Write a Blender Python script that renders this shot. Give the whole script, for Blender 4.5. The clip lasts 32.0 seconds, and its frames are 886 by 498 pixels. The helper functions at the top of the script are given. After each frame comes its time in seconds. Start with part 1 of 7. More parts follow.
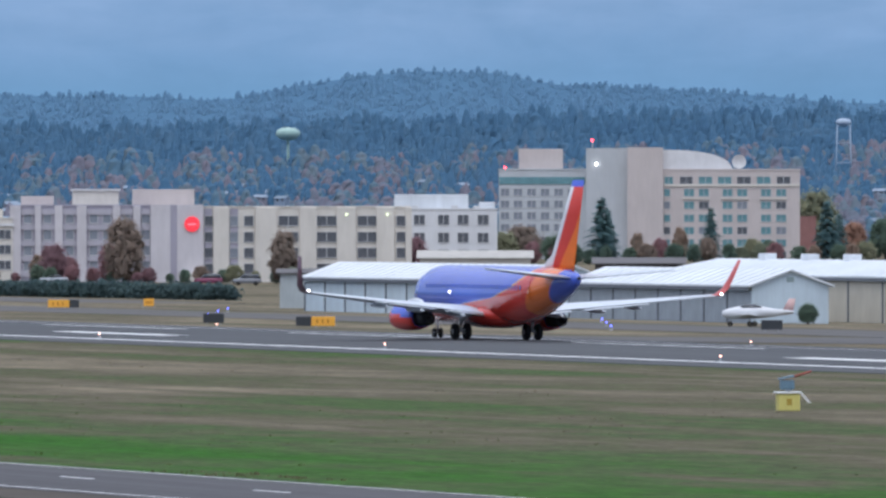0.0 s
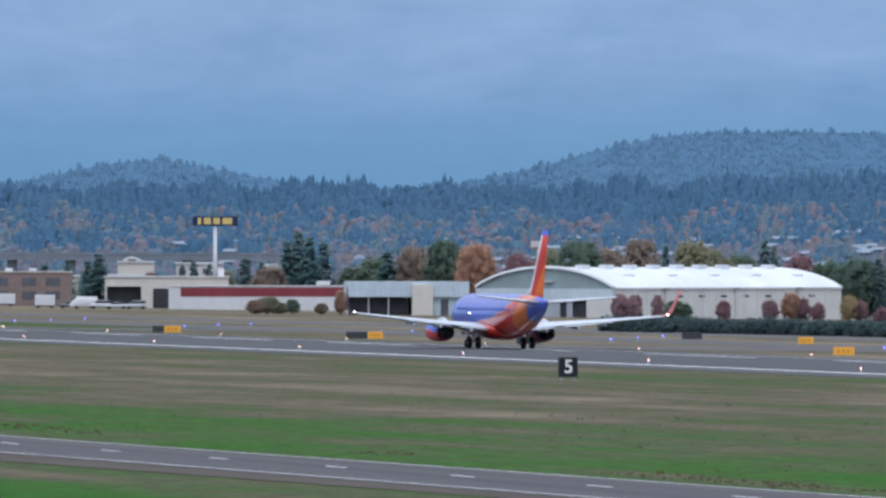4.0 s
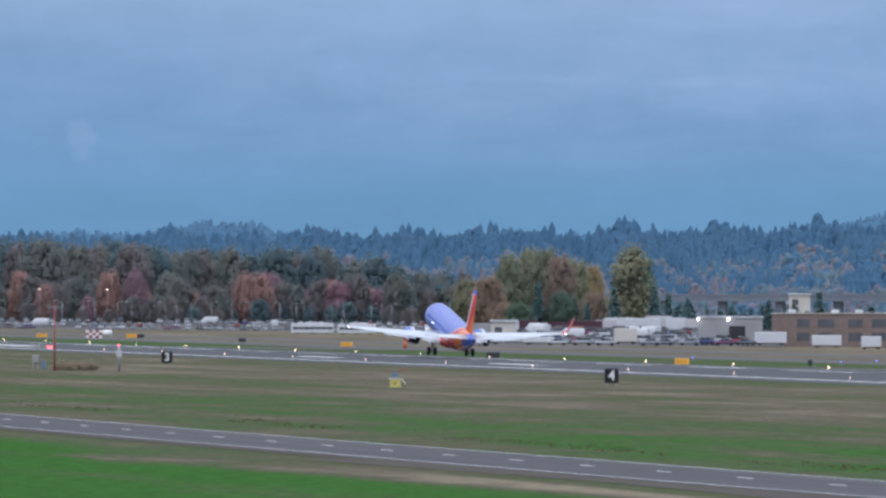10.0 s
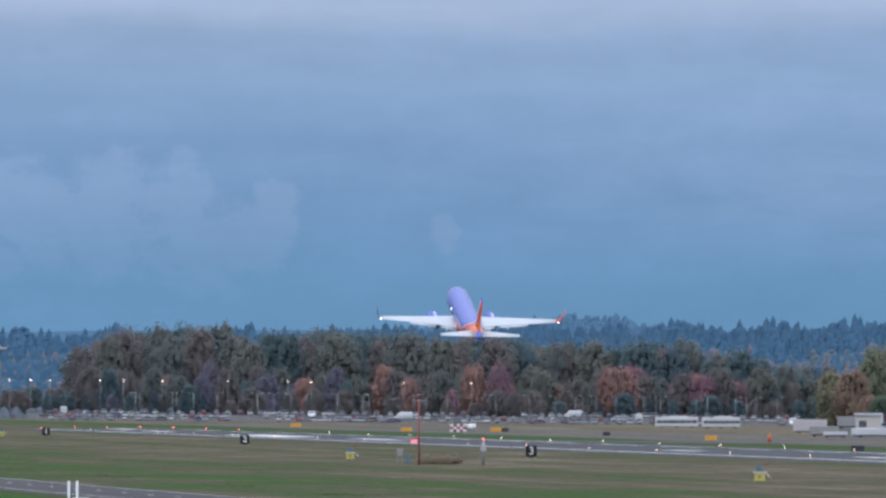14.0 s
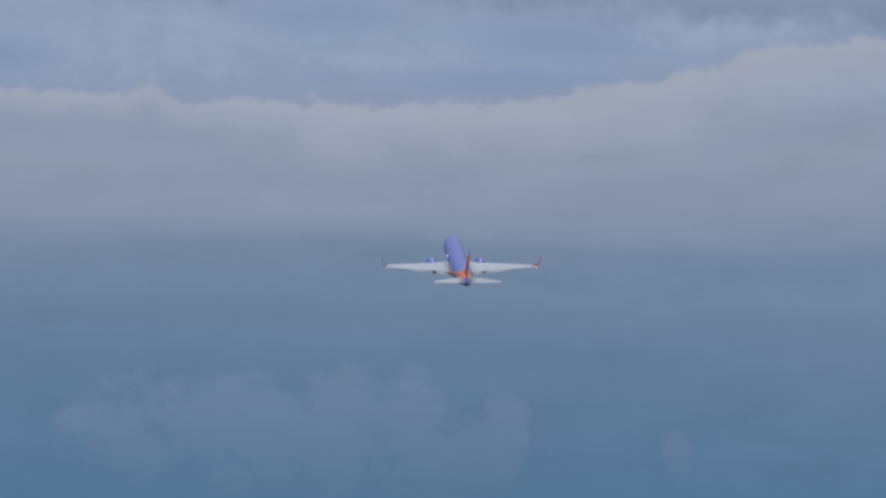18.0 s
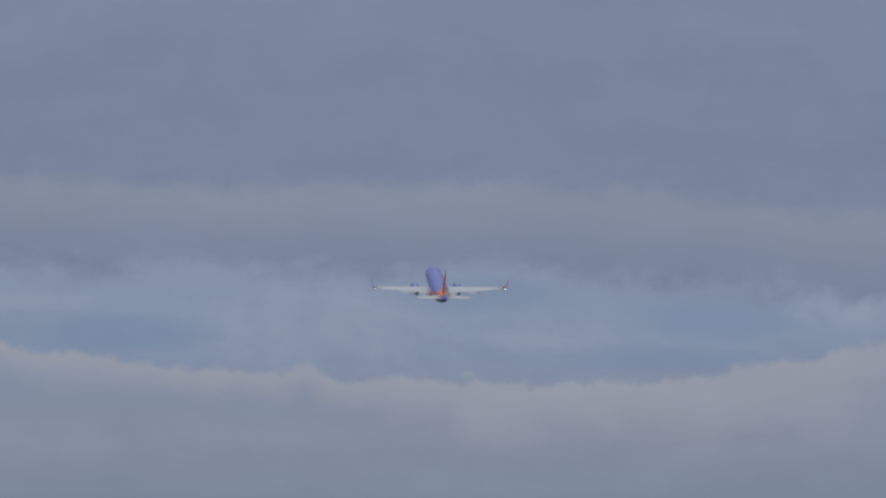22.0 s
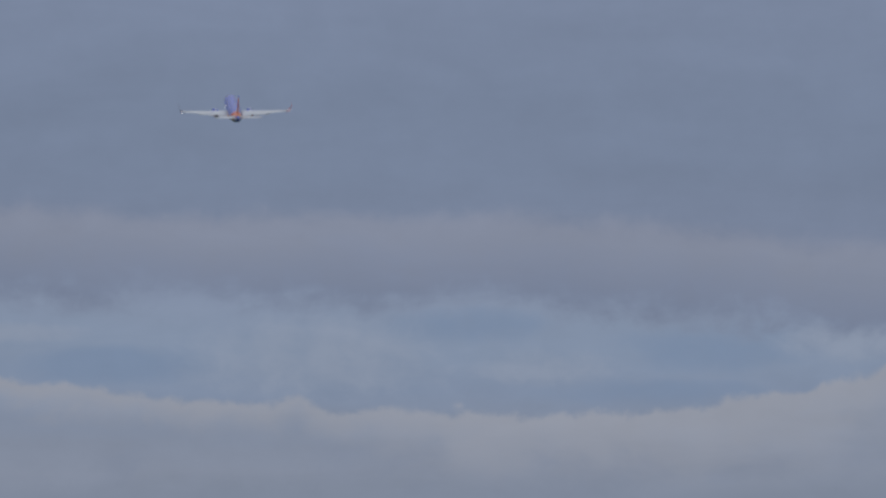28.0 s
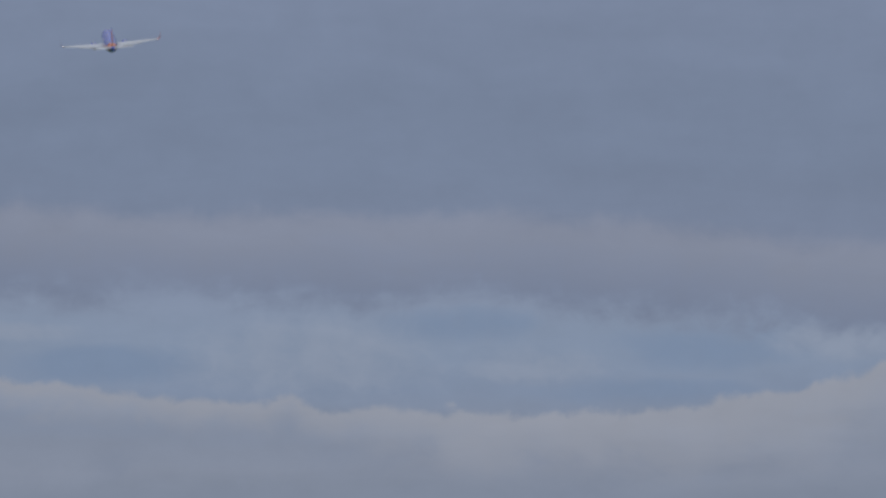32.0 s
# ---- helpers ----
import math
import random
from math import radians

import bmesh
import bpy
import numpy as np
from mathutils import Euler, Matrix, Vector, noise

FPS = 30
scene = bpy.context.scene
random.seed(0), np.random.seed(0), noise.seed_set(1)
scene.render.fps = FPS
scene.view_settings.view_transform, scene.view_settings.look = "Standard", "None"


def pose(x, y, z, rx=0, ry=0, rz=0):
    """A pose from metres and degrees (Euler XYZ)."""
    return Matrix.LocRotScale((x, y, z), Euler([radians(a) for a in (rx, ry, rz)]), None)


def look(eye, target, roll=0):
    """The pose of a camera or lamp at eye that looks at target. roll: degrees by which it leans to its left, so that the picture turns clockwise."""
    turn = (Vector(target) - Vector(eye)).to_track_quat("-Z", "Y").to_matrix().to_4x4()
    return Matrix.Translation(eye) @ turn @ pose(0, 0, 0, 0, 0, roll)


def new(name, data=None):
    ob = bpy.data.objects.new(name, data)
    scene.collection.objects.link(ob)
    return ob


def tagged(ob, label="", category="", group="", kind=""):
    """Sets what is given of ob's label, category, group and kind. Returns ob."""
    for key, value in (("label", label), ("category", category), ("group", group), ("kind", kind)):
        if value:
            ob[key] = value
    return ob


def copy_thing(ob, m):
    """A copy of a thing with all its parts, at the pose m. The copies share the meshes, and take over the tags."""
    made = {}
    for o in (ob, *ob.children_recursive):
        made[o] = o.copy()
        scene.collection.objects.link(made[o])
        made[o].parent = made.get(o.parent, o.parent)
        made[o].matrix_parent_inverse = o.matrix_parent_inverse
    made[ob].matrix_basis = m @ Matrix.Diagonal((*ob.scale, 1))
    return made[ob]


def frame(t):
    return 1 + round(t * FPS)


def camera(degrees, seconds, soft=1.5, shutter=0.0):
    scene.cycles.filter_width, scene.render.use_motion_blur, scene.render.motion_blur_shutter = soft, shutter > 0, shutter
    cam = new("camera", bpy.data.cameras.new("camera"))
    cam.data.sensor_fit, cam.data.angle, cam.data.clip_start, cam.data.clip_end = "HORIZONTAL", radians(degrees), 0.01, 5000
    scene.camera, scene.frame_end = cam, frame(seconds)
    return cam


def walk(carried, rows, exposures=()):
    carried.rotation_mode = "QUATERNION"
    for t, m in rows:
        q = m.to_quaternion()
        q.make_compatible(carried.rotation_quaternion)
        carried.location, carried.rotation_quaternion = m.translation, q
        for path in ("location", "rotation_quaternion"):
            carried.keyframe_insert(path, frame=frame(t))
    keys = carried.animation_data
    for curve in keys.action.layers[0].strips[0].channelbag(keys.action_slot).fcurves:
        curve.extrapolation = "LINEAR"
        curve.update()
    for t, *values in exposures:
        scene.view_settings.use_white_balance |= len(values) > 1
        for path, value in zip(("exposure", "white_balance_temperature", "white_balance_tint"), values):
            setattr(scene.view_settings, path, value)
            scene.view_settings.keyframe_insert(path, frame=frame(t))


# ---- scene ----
# Place: x runs against the take-off direction, y away from the road towards the runway, z up.
# The camera stands still at EYE and pans; az is the bearing in degrees from +y towards -x.
EYE_Z = 9.25
PATH = [
    (0.0, 70.8868, -0.2235, -0.023), (0.5, 71.7465, -0.2009, -0.019), (1.0, 72.4974, -0.1603, -0.014), (1.5, 73.1715, -0.1018, -0.005),
    (2.0, 73.7477, -0.0537, 0.049), (2.5, 74.3628, -0.0421, 0.031), (3.0, 75.022, -0.0247, -0.0), (3.5, 75.591, -0.0119, 0.037),
    (4.0, 76.0915, 0.002, 0.069), (4.5, 76.5533, 0.0106, 0.03), (6.5, 78.1408, 0.0398, -0.024), (7.0, 78.4825, 0.0507, 0.02),
    (7.5, 78.7938, 0.0657, -0.023), (8.0, 79.0778, 0.0972, -0.031), (8.5, 79.3876, 0.1307, 0.002), (9.0, 79.7404, 0.1648, -0.001),
    (9.5, 80.0778, 0.1873, 0.008), (10.0, 80.3639, 0.2143, -0.004), (10.5, 80.6321, 0.2466, 0.013), (11.0, 80.8845, 0.2835, -0.001),
    (11.5, 81.1288, 0.3271, 0.015), (12.0, 81.363, 0.3723, 0.021), (12.5, 81.5991, 0.4333, -0.004), (13.0, 81.8366, 0.5094, 0.007),
    (13.5, 82.0535, 0.5983, -0.015), (14.0, 82.2467, 0.7003, -0.078), (14.5, 82.4264, 0.8004, -0.01), (15.0, 82.597, 0.8939, 0.029),
    (15.5, 82.7373, 1.0082, 0.0), (17.5, 83.3119, 1.6479, 0.0), (18.0, 83.4437, 1.8221, 0.0), (18.5, 83.6007, 2.0275, 0.0),
    (19.0, 83.7069, 2.2106, 0.0), (19.5, 83.8276, 2.3953, 0.0), (20.0, 83.9527, 2.5619, 0.0), (20.5, 84.0498, 2.7338, 0.0),
    (21.0, 84.1745, 2.9512, 0.0), (21.5, 84.2248, 3.1243, 0.0), (22.0, 84.2536, 3.2653, 0.0), (22.5, 84.2714, 3.3862, 0.0),
    (23.0, 84.262, 3.44, 0.0), (24.0, 84.2535, 3.438, 0.0), (25.0, 84.245, 3.432, 0.0), (28.0, 84.207, 3.4286, 0.0),
    (30.0, 84.1875, 3.4263, 0.0), (32.0, 84.168, 3.424, 0.0),
]

cam = camera(4.5812, 32.0, soft=2.7)
walk(cam, [(t, pose(0, 0, EYE_Z, 90 + tilt, 0, az) @ pose(0, 0, 0, 0, 0, roll)) for t, az, tilt, roll in PATH],
     exposures=[(t, stops, kelvin, 10) for t, stops, kelvin in ((0, 0.05, 5950), (13, -0.03, 5950), (15, -0.25, 6000), (18, -0.85, 6150), (19.5, -1.0, 6250), (23, -1.12, 6350), (32, -1.14, 6350))])


def at(az, r, z=0.0):
    """The point at bearing az, r metres from the camera's foot."""
    a = radians(az)
    return Vector((-r * math.sin(a), r * math.cos(a), z))


def profile(points, v):
    """Straight lines between (v, value) points."""
    if v <= points[0][0]:
        return points[0][1]
    for (a, p), (b, q) in zip(points, points[1:]):
        if v <= b:
            return p + (q - p) * (v - a) / (b - a)
    return points[-1][1]


def smooth(a, b, v):
    u = min(1.0, max(0.0, (v - a) / (b - a)))
    return u * u * (3 - 2 * u)


def ground_z(x, y):
    """The field falls gently beyond the runway's crown."""
    return profile([(255, 0.0), (278, -0.75), (300, -1.1), (360, -1.6), (560, -3.5)], y)


def spot(az, r, dz=0.0):
    p = at(az, r)
    p.z = ground_z(p.x, p.y) + dz
    return p


def up(az, r, el):
    """The height z that bears el degrees above eye level at r metres."""
    return EYE_Z + r * math.tan(radians(el))


# ---- light: an overcast dusk sky, brighter overhead, and a weak wide sun behind the cloud ----
world = bpy.data.worlds.new("overcast_sky")
scene.world = world
world.use_nodes = True
wn, wl = world.node_tree.nodes, world.node_tree.links
wn.clear()


def wnode(kind):
    return wn.new(kind)


def wmath(op, a, b=0.0, clamp=False):
    n = wn.new("ShaderNodeMath")
    n.operation, n.use_clamp = op, clamp
    for i, v in enumerate((a, b)):
        if isinstance(v, (int, float)):
            n.inputs[i].default_value = v
        else:
            wl.new(v, n.inputs[i])
    return n.outputs[0]


coord = wnode("ShaderNodeTexCoord")
split = wnode("ShaderNodeSeparateXYZ")
wl.new(coord.outputs["Generated"], split.inputs[0])
sx, sy, sz = split.outputs
horiz = wmath("POWER", wmath("ADD", wmath("MULTIPLY", sx, sx), wmath("MULTIPLY", sy, sy)), 0.5)
elev = wmath("MULTIPLY", wmath("ARCTAN2", sz, horiz), 180 / math.pi)
azim = wmath("MULTIPLY", wmath("ARCTAN2", wmath("MULTIPLY", sx, -1.0), sy), 180 / math.pi)
field = wnode("ShaderNodeCombineXYZ")
wl.new(azim, field.inputs[0]), wl.new(elev, field.inputs[1])


def cloud_noise(sx_, sy_, detail, rough, off=(0, 0, 0), distort=0.0):
    m = wnode("ShaderNodeMapping")
    m.inputs["Scale"].default_value, m.inputs["Location"].default_value = (sx_, sy_, 1), off
    wl.new(field.outputs[0], m.inputs[0])
    n = wnode("ShaderNodeTexNoise")
    n.inputs["Scale"].default_value, n.inputs["Detail"].default_value = 1.0, detail
    n.inputs["Roughness"].default_value, n.inputs["Distortion"].default_value = rough, distort
    wl.new(m.outputs[0], n.inputs["Vector"])
    return n.outputs[0]


# cloud bands: the sky's colour over its height, the height bent by long flat noise and by one long cloud edge
def wsteps(v, points):
    """Straight lines between points, as a sum of clamped steps."""
    total = None
    for (a, p), (b, q) in zip(points, points[1:]):
        n = wn.new("ShaderNodeMapRange")
        wl.new(v, n.inputs[0])
        n.inputs[1].default_value, n.inputs[2].default_value, n.inputs[3].default_value, n.inputs[4].default_value = a, b, 0.0, q - p
        total = n.outputs[0] if total is None else wmath("ADD", total, n.outputs[0])
    return wmath("ADD", total, points[0][1])


def wsmooth(v, a, b, lo=0.0, hi=1.0):
    n = wn.new("ShaderNodeMapRange")
    n.interpolation_type = "SMOOTHSTEP"
    wl.new(v, n.inputs[0])
    n.inputs[1].default_value, n.inputs[2].default_value, n.inputs[3].default_value, n.inputs[4].default_value = a, b, lo, hi
    return n.outputs[0]


def wmix(f, a, b):
    n = wnode("ShaderNodeMix")
    n.data_type = "RGBA"
    for k, v in ((0, f), (6, a), (7, b)):
        if isinstance(v, tuple):
            n.inputs[k].default_value = (*v, 1.0)
        elif isinstance(v, (int, float)):
            n.inputs[k].default_value = v
        else:
            wl.new(v, n.inputs[k])
    return n.outputs[2]


def wblobs(spots, ragged, amount):
    """How deep a direction lies inside the nearest of some ragged ovals: (bearing, height, half width, half height)."""
    best = None
    for a, e, ra, re in spots:
        da, de = wmath("DIVIDE", wmath("SUBTRACT", azim, a), ra), wmath("DIVIDE", wmath("SUBTRACT", elev, e), re)
        d = wmath("SUBTRACT", 1.0, wmath("ADD", wmath("MULTIPLY", da, da), wmath("MULTIPLY", de, de)))
        best = d if best is None else wmath("MAXIMUM", best, d)
    return wmath("ADD", best, wmath("MULTIPLY", ragged, amount))


def wramp(v, stops):
    n = wnode("ShaderNodeValToRGB")
    wl.new(v, n.inputs[0])
    e = n.color_ramp.elements
    while len(e) > 1:
        e.remove(e[-1])
    for i, (p, *c) in enumerate(stops):
        k = e[0] if i == 0 else e.new(p)
        k.position, k.color = p, (*c, 1.0)
    return n.outputs[0]


# long flat streaks, wisps, and the small heads on cloud tops
streak = wmath("SUBTRACT", cloud_noise(0.3, 2.2, 4, 0.5, (3.1, 0.4, 0), 0.2), 0.5)
wisp = wmath("SUBTRACT", cloud_noise(1.1, 4.2, 5, 0.55, (8.0, 2.0, 0), 0.4), 0.5)
heads = wmath("SUBTRACT", cloud_noise(3.2, 3.6, 6, 0.58, (6.0, 1.0, 0), 0.3), 0.5)
curl = wmath("SUBTRACT", cloud_noise(7.0, 8.5, 5, 0.6, (1.0, 3.0, 0), 0.5), 0.5)
lumps = wmath("SUBTRACT", cloud_noise(1.3, 1.9, 5, 0.55, (2.0, 5.0, 0), 0.4), 0.5)
bent = wmath("ADD", elev, wmath("ADD", wmath("MULTIPLY", streak, 0.34), wmath("MULTIPLY", wisp, 0.1)))
SKY = [(0.0, 0.14, 0.3, 0.485), (0.5, 0.15, 0.312, 0.505), (0.85, 0.168, 0.32, 0.53), (1.2, 0.2, 0.34, 0.548), (1.45, 0.24, 0.372, 0.572), (1.75, 0.3, 0.42, 0.61), (2.0, 0.44, 0.52, 0.69),
       (2.3, 0.5, 0.565, 0.73), (2.5, 0.48, 0.55, 0.72), (2.62, 0.47, 0.58, 0.81), (2.95, 0.5, 0.62, 0.85), (3.2, 0.5, 0.6, 0.82),
       (3.42, 0.42, 0.5, 0.71), (3.8, 0.4, 0.49, 0.7), (4.2, 0.4, 0.49, 0.7), (4.8, 0.44, 0.53, 0.755),
       (8.0, 0.5, 0.56, 0.74), (25.0, 0.68, 0.7, 0.78), (60.0, 0.86, 0.88, 0.92)]
tone = wramp(wmath("POWER", wmath("MAXIMUM", wmath("DIVIDE", bent, 90.0), 0.0), 0.5), [((e / 90) ** 0.5, *c) for e, *c in SKY])
# pale thin cloud and blue gaps between the two layers
gap = wmath("MULTIPLY", wsmooth(elev, 2.5, 2.75), wsmooth(elev, 3.1, 3.4, 1.0, 0.0))
tone = wmix(wmath("MULTIPLY", wsmooth(wblobs(((82.85, 2.92, 0.5, 0.12), (86.0, 2.83, 0.55, 0.09), (83.1, 2.68, 0.5, 0.07), (84.1, 3.02, 0.4, 0.09)), wmath("ADD", wisp, wmath("ADD", lumps, heads)), 2.6), -0.9, 1.3), wmath("MULTIPLY", gap, 0.75)), tone, (0.39, 0.525, 0.78))
tone = wmix(wmath("MULTIPLY", wsmooth(wblobs(((84.85, 2.86, 0.6, 0.2), (86.45, 2.99, 0.35, 0.05), (82.0, 2.95, 0.45, 0.1), (83.7, 2.82, 0.35, 0.09)), wmath("ADD", wisp, wmath("ADD", heads, curl)), 2.4), -0.8, 1.3), wmath("MULTIPLY", gap, 0.8)), tone, (0.565, 0.655, 0.85))
# the upper grey layer: a pale top, a darker flat underside
top = wmath("ADD", wsteps(azim, [(81.9, 3.47), (82.44, 3.51), (82.7, 3.56), (83.3, 3.6), (83.67, 3.64), (84.3, 3.62), (84.72, 3.65), (85.4, 3.63), (86.5, 3.69), (87.5, 3.66)]), wmath("ADD", wmath("MULTIPLY", heads, 0.2), wmath("ADD", wmath("MULTIPLY", curl, 0.05), wmath("MULTIPLY", wisp, 0.1))))
under = wmath("SUBTRACT", top, elev)
grey = wramp(under, [(0.0, 0.51, 0.56, 0.735), (0.14, 0.505, 0.56, 0.735), (0.3, 0.445, 0.51, 0.7), (0.44, 0.4, 0.475, 0.68), (0.6, 0.44, 0.52, 0.73)])
flat = wmath("ADD", under, wmath("ADD", wmath("MULTIPLY", wmath("ADD", wisp, streak), 0.22), wmath("ADD", wmath("MULTIPLY", heads, 0.22), wmath("MULTIPLY", curl, 0.1))))
tone = wmix(wmath("MULTIPLY", wsmooth(under, -0.03, 0.1), wsmooth(flat, 0.36, 0.6, 0.95, 0.0)), tone, grey)
# the lower bank: a bright ragged rim that fades faster on the far side
rim = wmath("ADD", wsteps(azim, [(81.2, 2.92), (81.9, 2.86), (82.2, 2.72), (82.74, 2.675), (82.86, 2.61), (83.6, 2.575), (84.3, 2.59), (84.8, 2.6), (84.96, 2.66), (85.1, 2.635), (85.57, 2.675), (85.84, 2.7), (86.32, 2.735), (86.54, 2.8), (87.4, 2.84)]), wmath("ADD", wmath("MULTIPLY", heads, 0.2), wmath("MULTIPLY", curl, 0.06)))
depth = wmath("SUBTRACT", rim, elev)
fade = wmath("MULTIPLY", wmath("ADD", depth, wmath("MULTIPLY", lumps, 0.22)), wsteps(azim, [(82.6, 1.0), (84.0, 1.35), (84.8, 2.3), (86.5, 2.6)]))
bank = wmix(wsmooth(fade, 0.0, 0.55, 1.0, 0.0), tone, (0.655, 0.695, 0.825))
bank = wmix(wmath("MULTIPLY", wsmooth(lumps, -0.02, 0.22), wmath("MULTIPLY", wsmooth(depth, 0.1, 0.25), wsmooth(depth, 0.35, 0.6, 0.5, 0.0))), bank, (0.43, 0.505, 0.69))
tone = wmix(wmath("MULTIPLY", wsmooth(depth, -0.015, 0.035), wsmooth(depth, 0.5, 0.8, 1.0, 0.0)), tone, bank)
# a pale veil over the near half of the field
veil = wmath("MULTIPLY", wmath("MULTIPLY", wsteps(azim, [(72.5, 0.85), (76.0, 1.0), (79.5, 1.0), (82.5, 0.3), (84.0, 0.0)]), wsmooth(elev, 0.45, 1.15)), wmath("ADD", 0.5, wmath("MULTIPLY", wmath("ADD", lumps, wisp), 1.0)))
tone = wmix(wmath("MULTIPLY", veil, wsmooth(elev, 1.5, 2.0, 1.0, 0.0)), tone, (0.31, 0.435, 0.65))
# heaped cloud low over the field: crisp heads that dissolve downwards
heap = wblobs(((84.15, 0.88, 0.72, 0.38), (83.62, 0.95, 0.24, 0.24), (83.105, 0.9, 0.15, 0.2), (82.243, 0.78, 0.1, 0.13), (83.35, 0.72, 0.45, 0.28), (84.95, 0.9, 0.55, 0.3)), wmath("ADD", wmath("MULTIPLY", heads, 3.0), wmath("ADD", lumps, wmath("MULTIPLY", curl, 1.3))), 1.0)
tone = wmix(wmath("MULTIPLY", wsmooth(heap, -0.05, 0.75), wsteps(elev, [(0.3, 0.0), (0.62, 0.18), (0.95, 0.46), (1.3, 0.56)])), tone, (0.3, 0.415, 0.615))
mottle = wmath("ADD", wmath("ADD", wmath("MULTIPLY", streak, 0.16), wmath("ADD", wmath("MULTIPLY", wisp, 0.14), wmath("ADD", wmath("MULTIPLY", heads, 0.1), wmath("MULTIPLY", curl, 0.06)))), 1.0)
cloud = wnode("ShaderNodeVectorMath")
cloud.operation = "SCALE"
wl.new(tone, cloud.inputs[0]), wl.new(mottle, cloud.inputs["Scale"])
sky = wnode("ShaderNodeTexSky")
sky.sky_type, sky.sun_disc, sky.sun_elevation, sky.sun_rotation = "NISHITA", False, radians(60), radians(119)
mixer = wnode("ShaderNodeMix")
mixer.data_type = "RGBA"
mixer.inputs[0].default_value = 0.94
skyb = wnode("ShaderNodeVectorMath")
skyb.operation = "SCALE"
skyb.inputs["Scale"].default_value = 0.1
wl.new(sky.outputs[0], skyb.inputs[0])
wl.new(skyb.outputs[0], mixer.inputs[6])
wl.new(cloud.outputs[0], mixer.inputs[7])
back = wnode("ShaderNodeBackground")
lift = wn.new("ShaderNodeMapRange")
lift.interpolation_type = "SMOOTHSTEP"
wl.new(elev, lift.inputs[0])
lift.inputs[1].default_value, lift.inputs[2].default_value, lift.inputs[3].default_value, lift.inputs[4].default_value = 8.0, 55.0, 1.0, 1.8
wl.new(lift.outputs[0], back.inputs[1])
wl.new(mixer.outputs[2], back.inputs[0])
wl.new(back.outputs[0], wnode("ShaderNodeOutputWorld").inputs[0])

sun = new("sun", bpy.data.lights.new("sun", "SUN"))
sun.data.energy, sun.data.angle, sun.data.color = 0.8, radians(40), (1.0, 0.95, 0.9)
sun.matrix_world = look((0, 0, 500), (-250, 140, 0))


# ---- materials ----
class Nodes:
    """Short hand for one material's nodes."""

    def __init__(self, name, rough=0.8, metal=0.0, spec=0.3):
        self.mat = bpy.data.materials.new(name)
        self.mat.use_nodes = True
        self.n, self.l = self.mat.node_tree.nodes, self.mat.node_tree.links
        self.bsdf = self.n["Principled BSDF"]
        self.bsdf.inputs["Roughness"].default_value = rough
        self.bsdf.inputs["Metallic"].default_value = metal
        self.bsdf.inputs["Specular IOR Level"].default_value = spec
        self.tc = self.n.new("ShaderNodeTexCoord")

    def put(self, socket, v):
        if isinstance(v, (int, float)):
            socket.default_value = v
        elif isinstance(v, tuple):
            socket.default_value = v if len(v) == 4 else (*v, 1.0)
        else:
            self.l.new(v, socket)

    def math(self, op, a, b=0.0, clamp=False):
        n = self.n.new("ShaderNodeMath")
        n.operation, n.use_clamp = op, clamp
        self.put(n.inputs[0], a), self.put(n.inputs[1], b)
        return n.outputs[0]

    def noise(self, scale=(1, 1, 1), detail=4.0, rough=0.6, space="Object", off=(0, 0, 0)):
        m = self.n.new("ShaderNodeMapping")
        m.inputs["Scale"].default_value, m.inputs["Location"].default_value = scale, off
        self.l.new(self.tc.outputs[space], m.inputs[0])
        n = self.n.new("ShaderNodeTexNoise")
        n.inputs["Scale"].default_value, n.inputs["Detail"].default_value, n.inputs["Roughness"].default_value = 1.0, detail, rough
        self.l.new(m.outputs[0], n.inputs["Vector"])
        return n.outputs[0]

    def range(self, v, a, b, lo=0.0, hi=1.0):
        n = self.n.new("ShaderNodeMapRange")
        self.put(n.inputs[0], v)
        n.inputs[1].default_value, n.inputs[2].default_value, n.inputs[3].default_value, n.inputs[4].default_value = a, b, lo, hi
        return n.outputs[0]

    def mix(self, f, a, b):
        n = self.n.new("ShaderNodeMix")
        n.data_type = "RGBA"
        self.put(n.inputs[0], f), self.put(n.inputs[6], a), self.put(n.inputs[7], b)
        return n.outputs[2]

    def xyz(self, space="Object"):
        n = self.n.new("ShaderNodeSeparateXYZ")
        self.l.new(self.tc.outputs[space], n.inputs[0])
        return n.outputs

    def bump(self, h, strength=0.3, dist=0.05):
        n = self.n.new("ShaderNodeBump")
        n.inputs["Strength"].default_value, n.inputs["Distance"].default_value = strength, dist
        self.l.new(h, n.inputs["Height"])
        self.l.new(n.outputs[0], self.bsdf.inputs["Normal"])

    def random(self):
        return self.n.new("ShaderNodeObjectInfo").outputs["Random"]

    def island(self):
        return self.n.new("ShaderNodeNewGeometry").outputs["Random Per Island"]

    def ramp(self, f, stops):
        n = self.n.new("ShaderNodeValToRGB")
        self.put(n.inputs[0], f)
        e = n.color_ramp.elements
        while len(e) > 1:
            e.remove(e[-1])
        for i, (p, c) in enumerate(stops):
            k = e[0] if i == 0 else e.new(p)
            k.position, k.color = p, (*c, 1.0)
        return n.outputs[0]

    def done(self, colour):
        self.put(self.bsdf.inputs["Base Color"], colour)
        return self.mat


